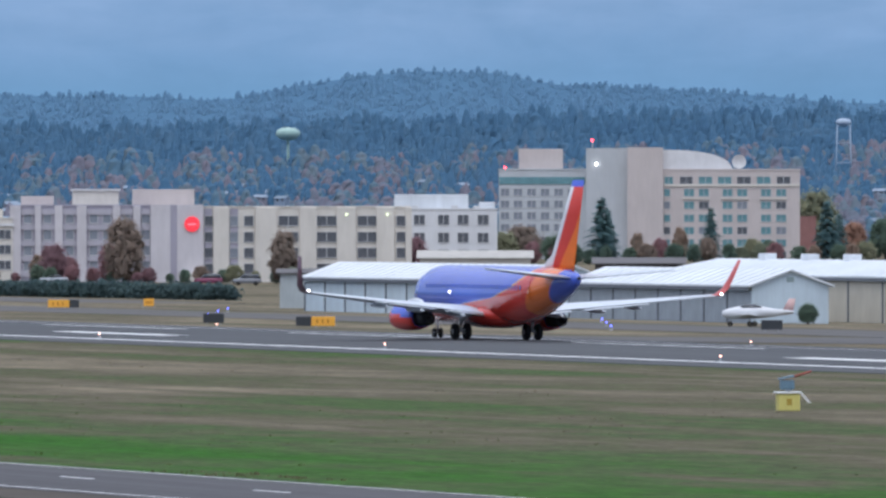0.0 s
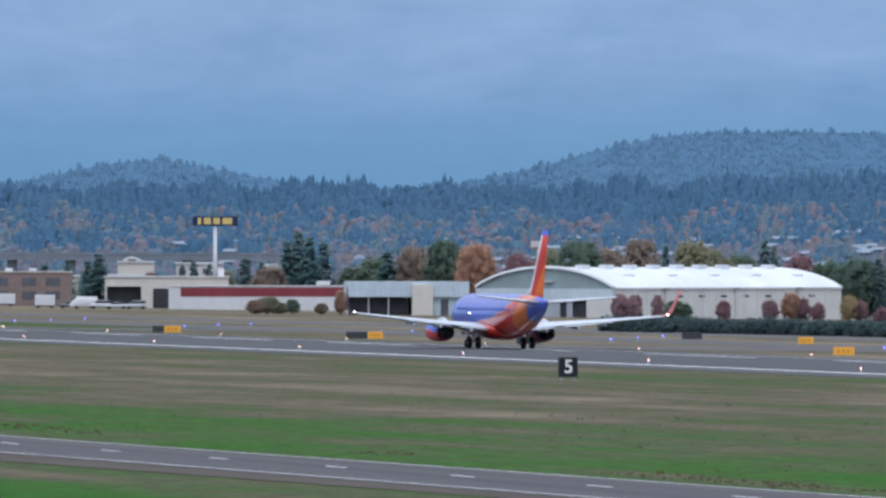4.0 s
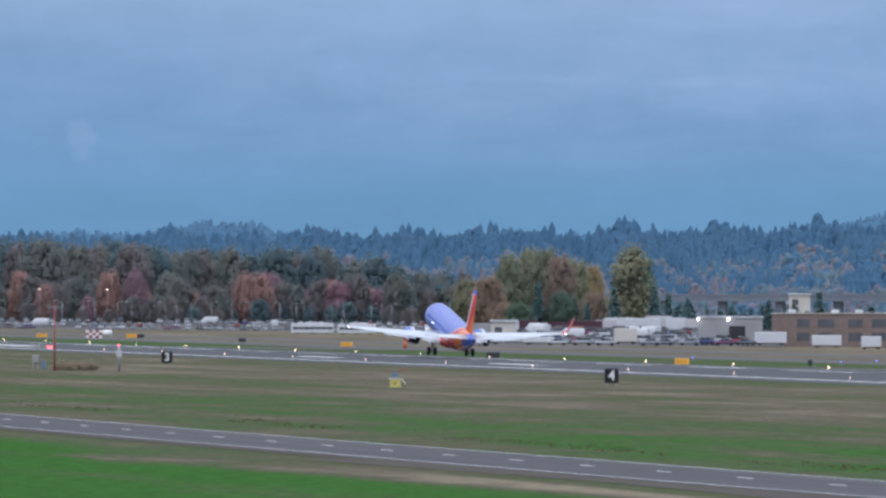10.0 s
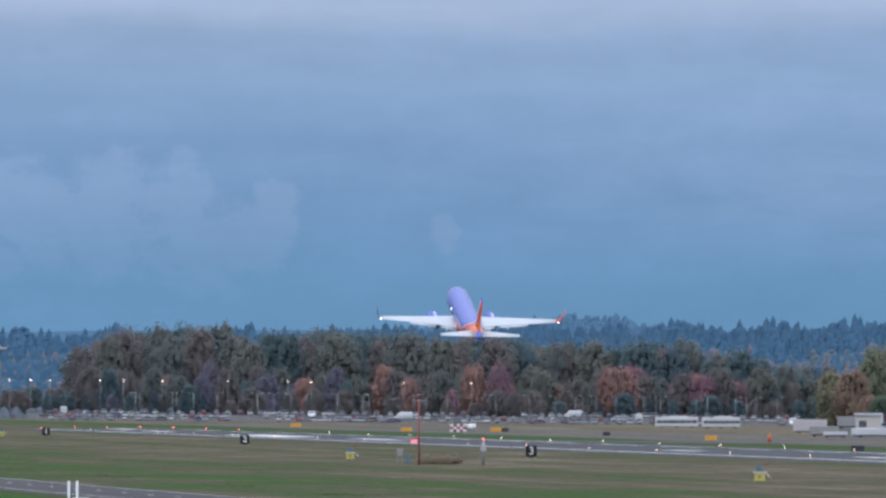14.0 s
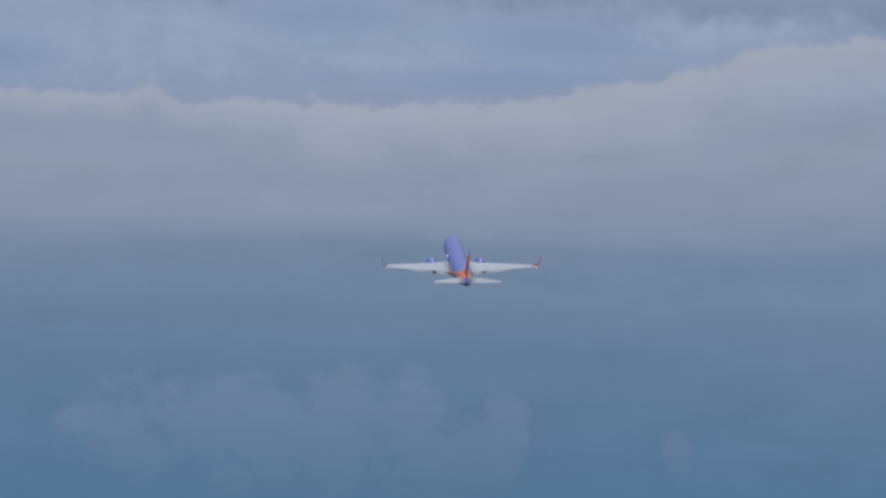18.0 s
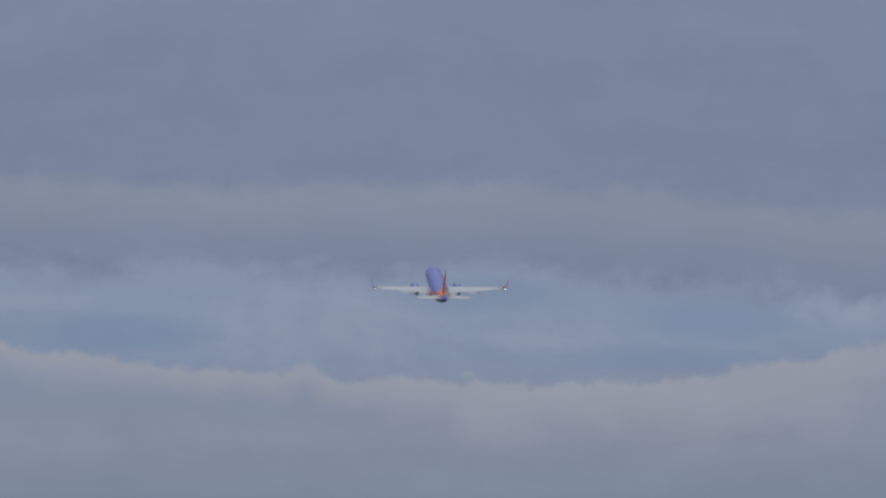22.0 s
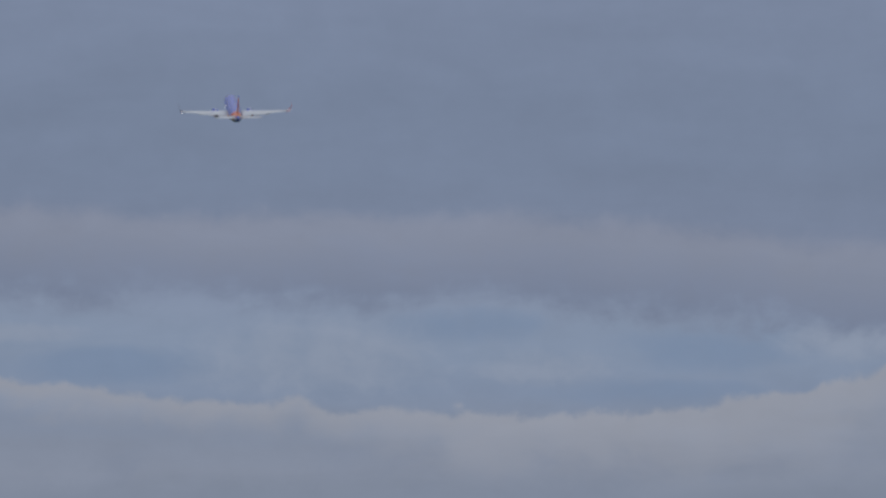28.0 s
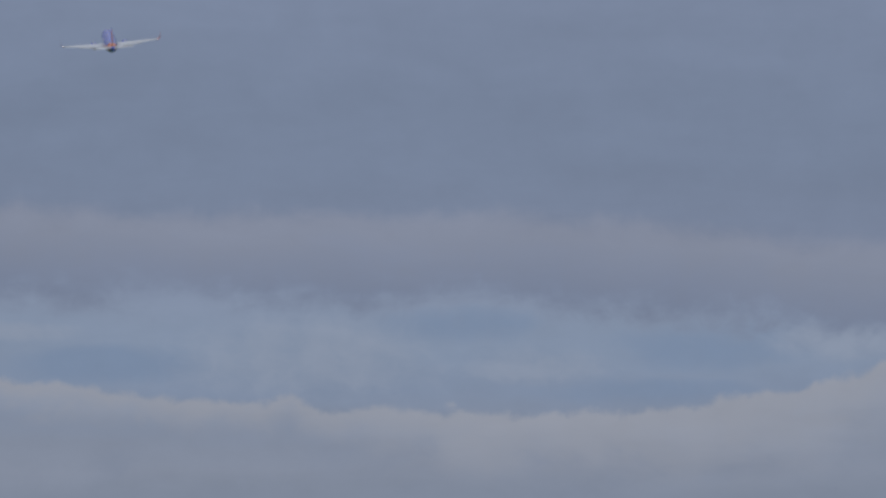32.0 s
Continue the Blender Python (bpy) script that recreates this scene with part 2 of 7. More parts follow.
def painted(name, colour, rough=0.6, var=0.12, scale=0.6, metal=0.0, spec=0.3, streak=True):
    """Paint, render or metal with broad stains, fine grain and run-down streaks."""
    m = Nodes(name, rough, metal, spec)
    a = m.noise((scale, scale, scale * 0.6), 5, 0.6)
    b = m.noise((scale * 9, scale * 9, scale * (1.2 if streak else 9)), 3, 0.6, off=(5, 2, 1))
    f = m.range(m.math("ADD", m.math("MULTIPLY", a, 0.65), m.math("MULTIPLY", b, 0.35)), 0.3, 0.7)
    dark = tuple(c * (1 - var * 1.6) for c in colour)
    lite = tuple(min(1.0, c * (1 + var)) for c in colour)
    m.bump(b, 0.15, 0.02)
    return m.done(m.mix(f, dark, lite))


def glowing(name, colour, strength):
    m = Nodes(name, 0.4)
    m.put(m.bsdf.inputs["Emission Color"], colour)
    m.bsdf.inputs["Emission Strength"].default_value = strength
    return m.done(colour)


def leafy(name, cols, spread=0.62):
    """Leaves whose tint changes from clump to clump and from tree to tree."""
    m = Nodes(name, 0.85, 0.0, 0.1)
    r = m.math("FRACT", m.math("ADD", m.math("MULTIPLY", m.island(), spread), m.math("MULTIPLY", m.random(), 1.0 - spread)))
    n = len(cols)
    col = m.ramp(r, [(i / (n - 1), c) for i, c in enumerate(cols)])
    # leaves let about half of the light through
    thin, both = m.n.new("ShaderNodeBsdfTranslucent"), m.n.new("ShaderNodeMixShader")
    m.l.new(col, thin.inputs[0])
    both.inputs[0].default_value = 0.5
    m.l.new(m.bsdf.outputs[0], both.inputs[1]), m.l.new(thin.outputs[0], both.inputs[2])
    m.l.new(both.outputs[0], m.n["Material Output"].inputs[0])
    return m.done(col)


def grass_material():
    """Autumn grass: green and straw-brown bands that run along the runway, tussocks and bare streaks."""
    m = Nodes("autumn_grass", 0.95, 0.0, 0.05)
    x, y, z = m.xyz()
    band = m.noise((0.003, 0.12, 1), 6, 0.7)
    patch = m.noise((0.022, 0.05, 1), 7, 0.72, off=(4, 9, 0))
    tuft = m.noise((0.35, 0.8, 1), 6, 0.75, off=(1, 3, 0))
    fleck = m.noise((2.2, 2.2, 1), 3, 0.7, off=(7, 1, 0))
    f = m.math("ADD", m.math("MULTIPLY", band, 0.42), m.math("ADD", m.math("MULTIPLY", patch, 0.58), m.math("MULTIPLY", tuft, 0.16)))
    near_y = y
    y = m.math("ADD", y, m.range(m.noise((0.03, 0.06, 1), 4, 0.6, off=(2, 2, 0)), 0.3, 0.7, -7, 7))
    # lush mown grass on the road's near side and in one strip beyond it, straw towards the runway
    patchy = m.range(m.noise((0.02, 0.09, 1), 6, 0.7, off=(6, 4, 0)), 0.36, 0.58, 0.12, 1.1)
    strip_ = m.math("MULTIPLY", m.math("MULTIPLY", m.range(y, 112, 119, 0, 1), m.range(y, 126, 146, 1, 0)), m.range(x, -850, -560, 0.3, 0.85))
    lush = m.math("MAXIMUM", m.range(near_y, 84, 92, 1.6, 0), m.math("MULTIPLY", strip_, patchy))
    dry = m.math("MULTIPLY", m.range(y, 140, 170, 0, 1), m.range(y, 200, 222, 1, 0.35))
    far = m.math("MAXIMUM", m.math("MULTIPLY", m.range(near_y, 278, 292, 0, 1), m.range(x, -1500, -1250, -0.9, 1)), m.range(near_y, 316, 330, -1.0, 1.1))
    g = m.math("ADD", f, m.math("SUBTRACT", m.math("MULTIPLY", lush, 0.2), m.math("ADD", m.math("MULTIPLY", dry, 0.045), m.math("MULTIPLY", far, 0.08))))
    # straw patches in the lush grass
    straw = m.math("MULTIPLY", lush, m.range(m.noise((0.012, 0.07, 1), 5, 0.65, off=(3, 6, 0)), 0.5, 0.6, 0, 0.13))
    # a straw strip runs out from the road's near edge
    rim = m.math("ADD", m.math("MULTIPLY", x, -0.1), m.math("SUBTRACT", near_y, 143.5))
    rim = m.math("MULTIPLY", m.math("MULTIPLY", m.range(m.math("ABSOLUTE", rim), 1.5, 6.0, 1, 0), m.range(near_y, 93, 95, 1, 0)), m.range(patch, 0.38, 0.55, 0.05, 0.28))
    g = m.math("SUBTRACT", m.math("SUBTRACT", g, straw), rim)
    g = m.math("ADD", m.math("MULTIPLY", m.math("SUBTRACT", g, 0.56), 1.7), 0.5)
    col = m.ramp(g, [(0.24, (0.2, 0.172, 0.12)), (0.34, (0.15, 0.126, 0.09)), (0.44, (0.108, 0.094, 0.065)), (0.5, (0.086, 0.083, 0.049)), (0.58, (0.064, 0.085, 0.037)), (0.72, (0.043, 0.093, 0.021)), (0.92, (0.03, 0.1, 0.012))])
    speck = m.math("MULTIPLY", m.range(tuft, 0.3, 0.7, 0.55, 1.47), m.range(fleck, 0.3, 0.7, 0.75, 1.2))
    v = m.n.new("ShaderNodeVectorMath")
    v.operation = "SCALE"
    m.l.new(col, v.inputs[0]), m.l.new(speck, v.inputs["Scale"])
    m.bump(tuft, 0.5, 0.2)
    return m.done(v.outputs[0])


def asphalt_material(name, base, streaks=(0.004, 0.6)):
    m = Nodes(name, 0.9, 0.0, 0.1)
    a = m.noise((streaks[0], streaks[1], 1), 4, 0.6)
    b = m.noise((1.2, 1.2, 1.2), 6, 0.7, off=(3, 3, 0))
    f = m.range(m.math("ADD", m.math("MULTIPLY", a, 0.6), m.math("MULTIPLY", b, 0.4)), 0.32, 0.68)
    m.bump(b, 0.3, 0.02)
    return m.done(m.mix(f, tuple(c * 0.72 for c in base), tuple(c * 1.25 for c in base)))


GRASS = grass_material()
RUNWAY = asphalt_material("runway_asphalt", (0.085, 0.088, 0.095))
ROAD = asphalt_material("road_asphalt", (0.088, 0.086, 0.092))
TAXI = asphalt_material("taxiway_concrete", (0.112, 0.108, 0.108))
MARK = painted("worn_white_marking", (0.8, 0.8, 0.79), 0.7, 0.12, 0.3)
DIRT = painted("bare_dirt", (0.075, 0.062, 0.05), 0.95, 0.2, 0.2)


# ---- building helpers ----
def mesh_of(name, bm, *mats):
    me = bpy.data.meshes.new(name)
    bm.to_mesh(me)
    bm.free()
    for m in mats:
        me.materials.append(m)
    return me


def thing(name, loc=(0, 0, 0), rz=0.0, label="", category="", group="", kind=""):
    ob = new(name)
    ob.empty_display_size = 0.3
    ob.location, ob.rotation_euler = loc, (0, 0, radians(rz))
    return tagged(ob, label, category, group, kind)


def part(name, bm, material, parent=None, label="", loc=None, rz=0.0):
    ob = new(name, mesh_of(name, bm, *(material if isinstance(material, (list, tuple)) else (material,))))
    ob.parent = parent
    if loc is not None:
        ob.location = loc
    if rz:
        ob.rotation_euler = (0, 0, radians(rz))
    return tagged(ob, label)


def again(name, data, parent, loc, rz=0.0):
    """One more object on a mesh that exists."""
    ob = new(name, data)
    ob.parent, ob.location, ob.rotation_euler = parent, loc, (0, 0, radians(rz))
    return ob


def box(bm, x0, x1, y0, y1, z0, z1, mat=0, bevel=0.0):
    vs = [bm.verts.new((x, y, z)) for z in (z0, z1) for y in (y0, y1) for x in (x0, x1)]
    fs = []
    for q in ((0, 2, 3, 1), (4, 5, 7, 6), (0, 1, 5, 4), (2, 6, 7, 3), (0, 4, 6, 2), (1, 3, 7, 5)):
        f = bm.faces.new([vs[i] for i in q])
        f.material_index = mat
        fs.append(f)
    if bevel:
        es = {e for f in fs for e in f.edges}
        bmesh.ops.bevel(bm, geom=list(es), offset=bevel, segments=2, affect="EDGES", profile=0.6)
    return bm


def boxed(*dims, bevel=0.0):
    return box(bmesh.new(), *dims, bevel=bevel)


def tube(bm, p, q, r0, r1=None, n=8, cap=True, mat=0):
    """A tapered round bar from p to q."""
    p, q = Vector(p), Vector(q)
    r1 = r0 if r1 is None else r1
    turn = (q - p).to_track_quat("Z", "Y").to_matrix()
    rings = []
    for c, r in ((p, r0), (q, r1)):
        rings.append([bm.verts.new(c + turn @ Vector((r * math.cos(2 * math.pi * i / n), r * math.sin(2 * math.pi * i / n), 0))) for i in range(n)])
    for i in range(n):
        f = bm.faces.new((rings[0][i], rings[0][(i + 1) % n], rings[1][(i + 1) % n], rings[1][i]))
        f.smooth, f.material_index = True, mat
    if cap:
        bm.faces.new(rings[0][::-1]).material_index = mat
        bm.faces.new(rings[1]).material_index = mat
    return bm


def loft(bm, rings, closed=True, caps=True, smooth_faces=True):
    """Skin rings of points, one after another."""
    vs = [[bm.verts.new(p) for p in ring] for ring in rings]
    n = len(vs[0])
    for a, b in zip(vs, vs[1:]):
        for i in range(n if closed else n - 1):
            j = (i + 1) % n
            f = bm.faces.new((a[i], a[j], b[j], b[i]))
            f.smooth = smooth_faces
    if caps:
        bm.faces.new(vs[0][::-1])
        bm.faces.new(vs[-1])
    return bm


def strip(points, width, dz=0.0, bm=None):
    """A flat band that follows points (x, y), lying dz over the ground."""
    bm = bm or bmesh.new()
    rows = []
    for i, (x, y) in enumerate(points):
        a, b = Vector(points[max(0, i - 1)]), Vector(points[min(len(points) - 1, i + 1)])
        d = (b - a).normalized()
        s = Vector((-d.y, d.x)) * width / 2
        rows.append([bm.verts.new((x + k * s.x, y + k * s.y, ground_z(x + k * s.x, y + k * s.y) + dz)) for k in (1, -1)])
    for a, b in zip(rows, rows[1:]):
        bm.faces.new((a[0], a[1], b[1], b[0]))
    return bm


# ---- ground ----
def ground():
    bm = bmesh.new()
    xs = [-6500, -5000] + [-4600 + 200 * i for i in range(24)] + [500, 1500]
    ys = [-1500, -300, 0, 60, 100, 150, 200, 240] + [255, 278, 300, 330, 360, 420, 480, 560] + [700, 1000, 1500, 2500, 4500, 6500]
    grid = [[bm.verts.new((x, y, ground_z(x, y))) for y in ys] for x in xs]
    for a, b in zip(grid, grid[1:]):
        for i in range(len(ys) - 1):
            f = bm.faces.new((a[i], b[i], b[i + 1], a[i + 1]))
            f.smooth = True
    tagged(part("ground", bm, GRASS), "mown airfield grass, green and straw brown in autumn", "ground", kind="structure")


ground()
RW_NEAR, RW_MID, RW_FAR = 229.0, 253.0, 277.0
RWX0, RWX1 = -2330.0, 300.0


def carpet(x0, x1, ys, dz, bm=None):
    """Pavement that follows the ground's cross fall, dz above it, with a low edge."""
    bm = bm or bmesh.new()
    sec = [(ys[0], ground_z(0, ys[0]) - 0.3)] + [(y, ground_z(0, y) + dz) for y in ys] + [(ys[-1], ground_z(0, ys[-1]) - 0.3)]
    n = max(1, int((x1 - x0) / 60))
    loft(bm, [[(x0 + (x1 - x0) * i / n, y, z) for y, z in sec] for i in range(n + 1)], closed=False, caps=False, smooth_faces=False)
    return bm


def runway():
    ob = part("runway", carpet(RWX0, RWX1, (222, 229, 241, 255, 266, 278, 285), 0.03), RUNWAY)
    tagged(ob, "dark grey asphalt runway with white edge lines", "runway", kind="structure")
    for y in (RW_NEAR, RW_FAR):
        part("edge_line", carpet(RWX0 + 20, RWX1, (y - 0.45, y + 0.45), 0.04), MARK, ob)
    dash = mesh_of("centre_dash", boxed(-18, 18, -0.25, 0.25, 0.0, 0.01), MARK)
    for i in range(40):
        again("centre_dash", dash, ob, (RWX0 + 120 + i * 61, RW_MID, 0.034))
    for x, y, w, l in ((-612, 240, 0.9, 30), (-764, 240, 0.9, 27), (-1358, 240, 0.9, 33), (-1515, 240, 0.9, 33), (-1842, 240, 1.6, 60), (-612, 266, 0.9, 30), (-764, 266, 0.9, 27), (-1358, 266, 0.9, 33),
                       (-1515, 266, 0.9, 33), (-1842, 266, 1.6, 60), (-1975, 238, 3.5, 90), (-1945, 269, 3.5, 95), (-2290, 245, 2, 40), (-2290, 261, 2, 40), (-2180, 240, 1.2, 50)):
        part("touchdown_bar", carpet(x - l / 2, x + l / 2, (y - w, y + w), 0.045), MARK, ob)


runway()


def roads():
    def lane(k):
        return [(x, profile([(-2600, 97.5), (-1000, 99.3), (-700, 101.5), (-527, 104.8), (-420, 108.5), (-330, 111), (200, 125)], x) + k) for x in range(-2600, 201, 40)]
    tagged(part("road", strip(lane(0), 11.4, 0.05), ROAD), "two-lane grey asphalt road with white edge lines", "road", kind="structure")
    root = bpy.data.objects["road"]
    part("dirt_edge", strip(lane(-6.3), 1.6, 0.03), DIRT, root)
    part("dirt_shoulder", strip([(x, y - 7.6 - 0.9 * math.sin(x * 0.05)) for x, y in lane(0) if -640 < x < 200], 2.4, 0.025), DIRT, root)
    for k in (-4.9, 5.3):
        part("edge_line", strip(lane(k), 0.16, 0.06), MARK, root)
    dash = mesh_of("lane_dash", boxed(-1.8, 1.8, -0.07, 0.07, 0.05, 0.062), MARK)
    for i in range(56):
        x = -300 - 19.4 * i
        y = 0.8 + profile([(-2600, 97.5), (-1000, 99.3), (-700, 101.5), (-527, 104.8), (-420, 108.5), (-330, 111), (200, 125)], x)
        again("lane_dash", dash, root, (x, y, 0))
    # taxiway and its links beyond the runway
    tagged(part("taxiway", carpet(-3000, 300, (322, 334, 345), 0.03), TAXI), "pale worn taxiway pavement", "taxiway", kind="structure")
    tagged(part("taxiway", carpet(-3000, -1200, (368, 380, 392), 0.03), TAXI), "pale worn service road along the field", "taxiway", kind="structure")
    for x0, x1 in ((-1150, -1090), (-1420, -1370), (-820, -770), (-1990, -1930)):
        tagged(part("taxiway", carpet(x0, x1, (285, 300, 322), 0.035), TAXI), "short taxiway link to the runway", "taxiway", kind="structure")


roads()


# ---- hills and far woods ----
def ridge_material(name, lo, hi, scale):
    m = Nodes(name, 1.0, 0.0, 0.0)
    a = m.noise((scale, scale, scale * 2), 6, 0.65)
    b = m.noise((scale * 9, scale * 9, scale * 14), 4, 0.7, off=(3, 1, 8))
    f = m.math("ADD", m.math("MULTIPLY", a, 0.6), m.math("MULTIPLY", b, 0.4))
    return m.done(m.mix(m.range(f, 0.36, 0.64), lo, hi))


# far hill: the pale blue of the air is mixed into its base colour
FAR_HILL = ridge_material("haze_tinted_far_hill", (0.08, 0.154, 0.242), (0.088, 0.166, 0.256), 0.02)
# ridge ground: its bluish base colour stands for haze
NEAR_HILL = ridge_material("haze_tinted_ridge", (0.044, 0.09, 0.143), (0.052, 0.098, 0.15), 0.03)


def canopy(name, cols, clump=0.0):
    """Far foliage: tints that gather in clumps of trees, mottled by fine noise."""
    m = Nodes(name, 1.0, 0.0, 0.0)
    n = len(cols)
    pick = m.island()
    if clump:
        pick = m.math("ADD", m.math("MULTIPLY", pick, 0.45), m.range(m.noise((clump, clump, clump * 1.6), 4, 0.6), 0.36, 0.68, 0.0, 0.55))
    col = m.ramp(pick, [(i / (n - 1), c) for i, c in enumerate(cols)])
    v = m.n.new("ShaderNodeVectorMath")
    v.operation = "SCALE"
    m.l.new(col, v.inputs[0])
    m.l.new(m.range(m.noise((0.5, 0.5, 0.5), 4, 0.6), 0.3, 0.7, 0.92, 1.08), v.inputs["Scale"])
    return m.done(v.outputs[0])


# far trees: crown tints paled and blued to paint the haze in
FAR_WOOD = canopy("haze_tinted_far_wood", [(0.1, 0.188, 0.293), (0.106, 0.196, 0.303), (0.112, 0.206, 0.312), (0.118, 0.212, 0.315)], 0.02)
# ridge trees: fir and autumn tints both carry painted haze blue
NEAR_WOOD = canopy("haze_blue_fir_wood", [(0.055, 0.112, 0.188), (0.060, 0.124, 0.204), (0.069, 0.134, 0.212), (0.082, 0.139, 0.206)], 0.02)
MIXED_WOOD = canopy("haze_blue_autumn_wood", [(0.063, 0.126, 0.206), (0.074, 0.140, 0.216), (0.081, 0.145, 0.209), (0.098, 0.153, 0.197), (0.124, 0.159, 0.188), (0.142, 0.151, 0.193), (0.165, 0.151, 0.184), (0.128, 0.151, 0.193), (0.183, 0.156, 0.172), (0.100, 0.147, 0.200)], 0.028)

RIDGE_EL = [(60, 0.465), (68.8, 0.455), (70, 0.440), (71, 0.415), (72.3, 0.385), (73.7, 0.360), (75, 0.300), (76, 0.280), (77, 0.285), (78.1, 0.277), (79, 0.270),
            (80.1, 0.255), (80.9, 0.240), (82, 0.227), (84, 0.215), (90, 0.205)]
FAR_EL = [(60, 0.5), (68.8, 0.53), (69.6, 0.6), (70, 0.615), (70.3, 0.62), (70.6, 0.69), (71, 0.7), (71.4, 0.66), (71.7, 0.61), (72, 0.545), (72.6, 0.57), (73.1, 0.57),
          (73.6, 0.6), (74.3, 0.61), (74.9, 0.6), (75.2, 0.53), (75.6, 0.43), (76, 0.34), (76.6, 0.3), (77.1, 0.38), (77.5, 0.455), (77.8, 0.45), (78.2, 0.36), (78.6, 0.3),
          (81.1, 0.26), (81.35, 0.335), (81.6, 0.345), (81.8, 0.29), (90, 0.25)]


def hill(name, table, r0, r1, r2, mat, label, rough, sunk):
    """A long hill: foot at r0, crest at r1, back at r2."""
    bm = bmesh.new()
    n = 200
    rows = []
    for i in range(n + 1):
        az = 58 + 34 * i / n
        crest = up(az, r1, profile(table, az)) + rough * noise.noise((az * 3.1, r1, 0))
        ring = [at(az, r0, -3.6)]
        for k in (0.25, 0.5, 0.75, 1.0):
            z = -3.5 + (crest + 3.5) * (0.18 * k + 0.82 * k ** 1.35) + rough * noise.noise((az * 5, k * 7, r1))* (1 - k)
            ring.append(at(az, r0 + (r1 - r0) * k, z - sunk))
        ring.append(at(az, r2, crest - 9))
        rows.append([bm.verts.new(p) for p in ring])
    for a, b in zip(rows, rows[1:]):
        for j in range(len(a) - 1):
            f = bm.faces.new((a[j], b[j], b[j + 1], a[j + 1]))
            f.smooth = True
    return tagged(part(name, bm, mat), label, "hill", kind="structure")


def hill_z(table, r0, r1, az, r):
    k = max(0.0, min(1.0, (r - r0) / (r1 - r0)))
    crest = up(az, r1, profile(table, az))
    return -3.5 + (crest + 3.5) * (0.18 * k + 0.82 * k ** 1.35)


def dome(verts, faces, rng, p, h, w, rings, n):
    """One closed far tree crown, skirted into the ground: rings of (height, width) shares under a tip."""
    b = len(verts)
    turn = rng.random()
    for lvl, (zz, ww) in enumerate(rings):
        for k in range(n):
            a = math.tau * (k + turn + 0.5 * lvl) / n
            q = w * ww * rng.uniform(0.8, 1.2)
            verts.append((p.x + q * math.cos(a), p.y + q * math.sin(a), p.z + h * (zz + rng.uniform(-0.03, 0.03))))
    verts.append((p.x, p.y, p.z + h))
    for lvl in range(len(rings) - 1):
        for k in range(n):
            faces.append((b + lvl * n + k, b + lvl * n + (k + 1) % n, b + lvl * n + n + (k + 1) % n, b + lvl * n + n + k))
    top = b + (len(rings) - 1) * n
    for k in range(n):
        faces.append((top + k, top + (k + 1) % n, b + len(rings) * n))


def wood(name, table, r0, r1, count, k0, k1, h0, h1, mat, label, az0=66.5, az1=86.5, seed=1, round_share=0.0, bare=-0.9, lobes=2, relief=0.45):
    """Many small far trees in one mesh: ragged cones of three skirts, and lumpy round crowns."""
    rng = random.Random(seed)
    verts, faces = [], []
    for _ in range(count):
        az, k = rng.uniform(az0, az1), rng.uniform(k0, k1)
        r = r0 + (r1 - r0) * k
        if noise.noise((az * 1.7, k * 5, seed)) < bare and k < 0.9:
            continue
        p = at(az, r, hill_z(table, r0, r1, az, r) - 0.4)
        h = rng.uniform(h0, h1) * (1.0 + 0.6 * noise.noise((az * 4.2, 3, seed)))
        h *= 0.78 if rng.random() < 0.45 else 1.0
        if rng.random() < 0.05:
            h *= 1.25
        if rng.random() < round_share:
            for _ in range(lobes):
                dome(verts, faces, rng, p + Vector((rng.uniform(-0.3, 0.3) * h, rng.uniform(-0.3, 0.3) * h, 0)) * (lobes - 1), h * rng.uniform(0.6, 1.0), h * rng.uniform(0.24, 0.4), ((-0.2, 0.95), (0.5, 1.0), (0.86, 0.58)), 5)
        else:
            dome(verts, faces, rng, p, h, h * rng.uniform(0.2, 0.31), ((-0.2, 1.0), (0.42, 0.88), (0.78, 0.46)), 5)
    me = bpy.data.meshes.new(name)
    me.from_pydata(verts, [], faces)
    me.polygons.foreach_set("use_smooth", [True] * len(faces))
    me.materials.append(mat)
    # soft shading: crowns face mostly the sky
    out = np.empty(len(verts) * 3)
    me.vertices.foreach_get("normal", out)
    out = out.reshape(-1, 3) * relief + (0, 0, 0.6)
    out /= np.linalg.norm(out, axis=1, keepdims=True)
    me.normals_split_custom_set_from_vertices(out.tolist())
    return tagged(new(name, me), label, "wood", kind="stuff")


hill("far_hill", FAR_EL, 4450, 4700, 4800, FAR_HILL, "wooded hill on the horizon, tinted pale blue for haze", 0.6, 0.1)
hill("wooded_ridge", RIDGE_EL, 3500, 4250, 4400, NEAR_HILL, "dark wooded ridge behind the town, tinted blue for haze", 0.5, 1.3)
wood("far_hill_wood", FAR_EL, 4450, 4700, 34000, 0.05, 1.004, 2.3, 3.5, FAR_WOOD, "woods on the far hill, tinted pale blue for haze", az0=68, az1=82.5, seed=3, round_share=0.95, lobes=1, relief=0.8)
wood("fir_wood", RIDGE_EL, 3500, 4250, 22000, 0.36, 1.012, 3.4, 8.0, NEAR_WOOD, "dark fir wood on the ridge, tinted blue for haze", seed=4, round_share=0.35, lobes=1)
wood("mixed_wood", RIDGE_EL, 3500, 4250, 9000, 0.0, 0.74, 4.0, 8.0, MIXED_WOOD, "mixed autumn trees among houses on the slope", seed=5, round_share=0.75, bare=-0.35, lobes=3)


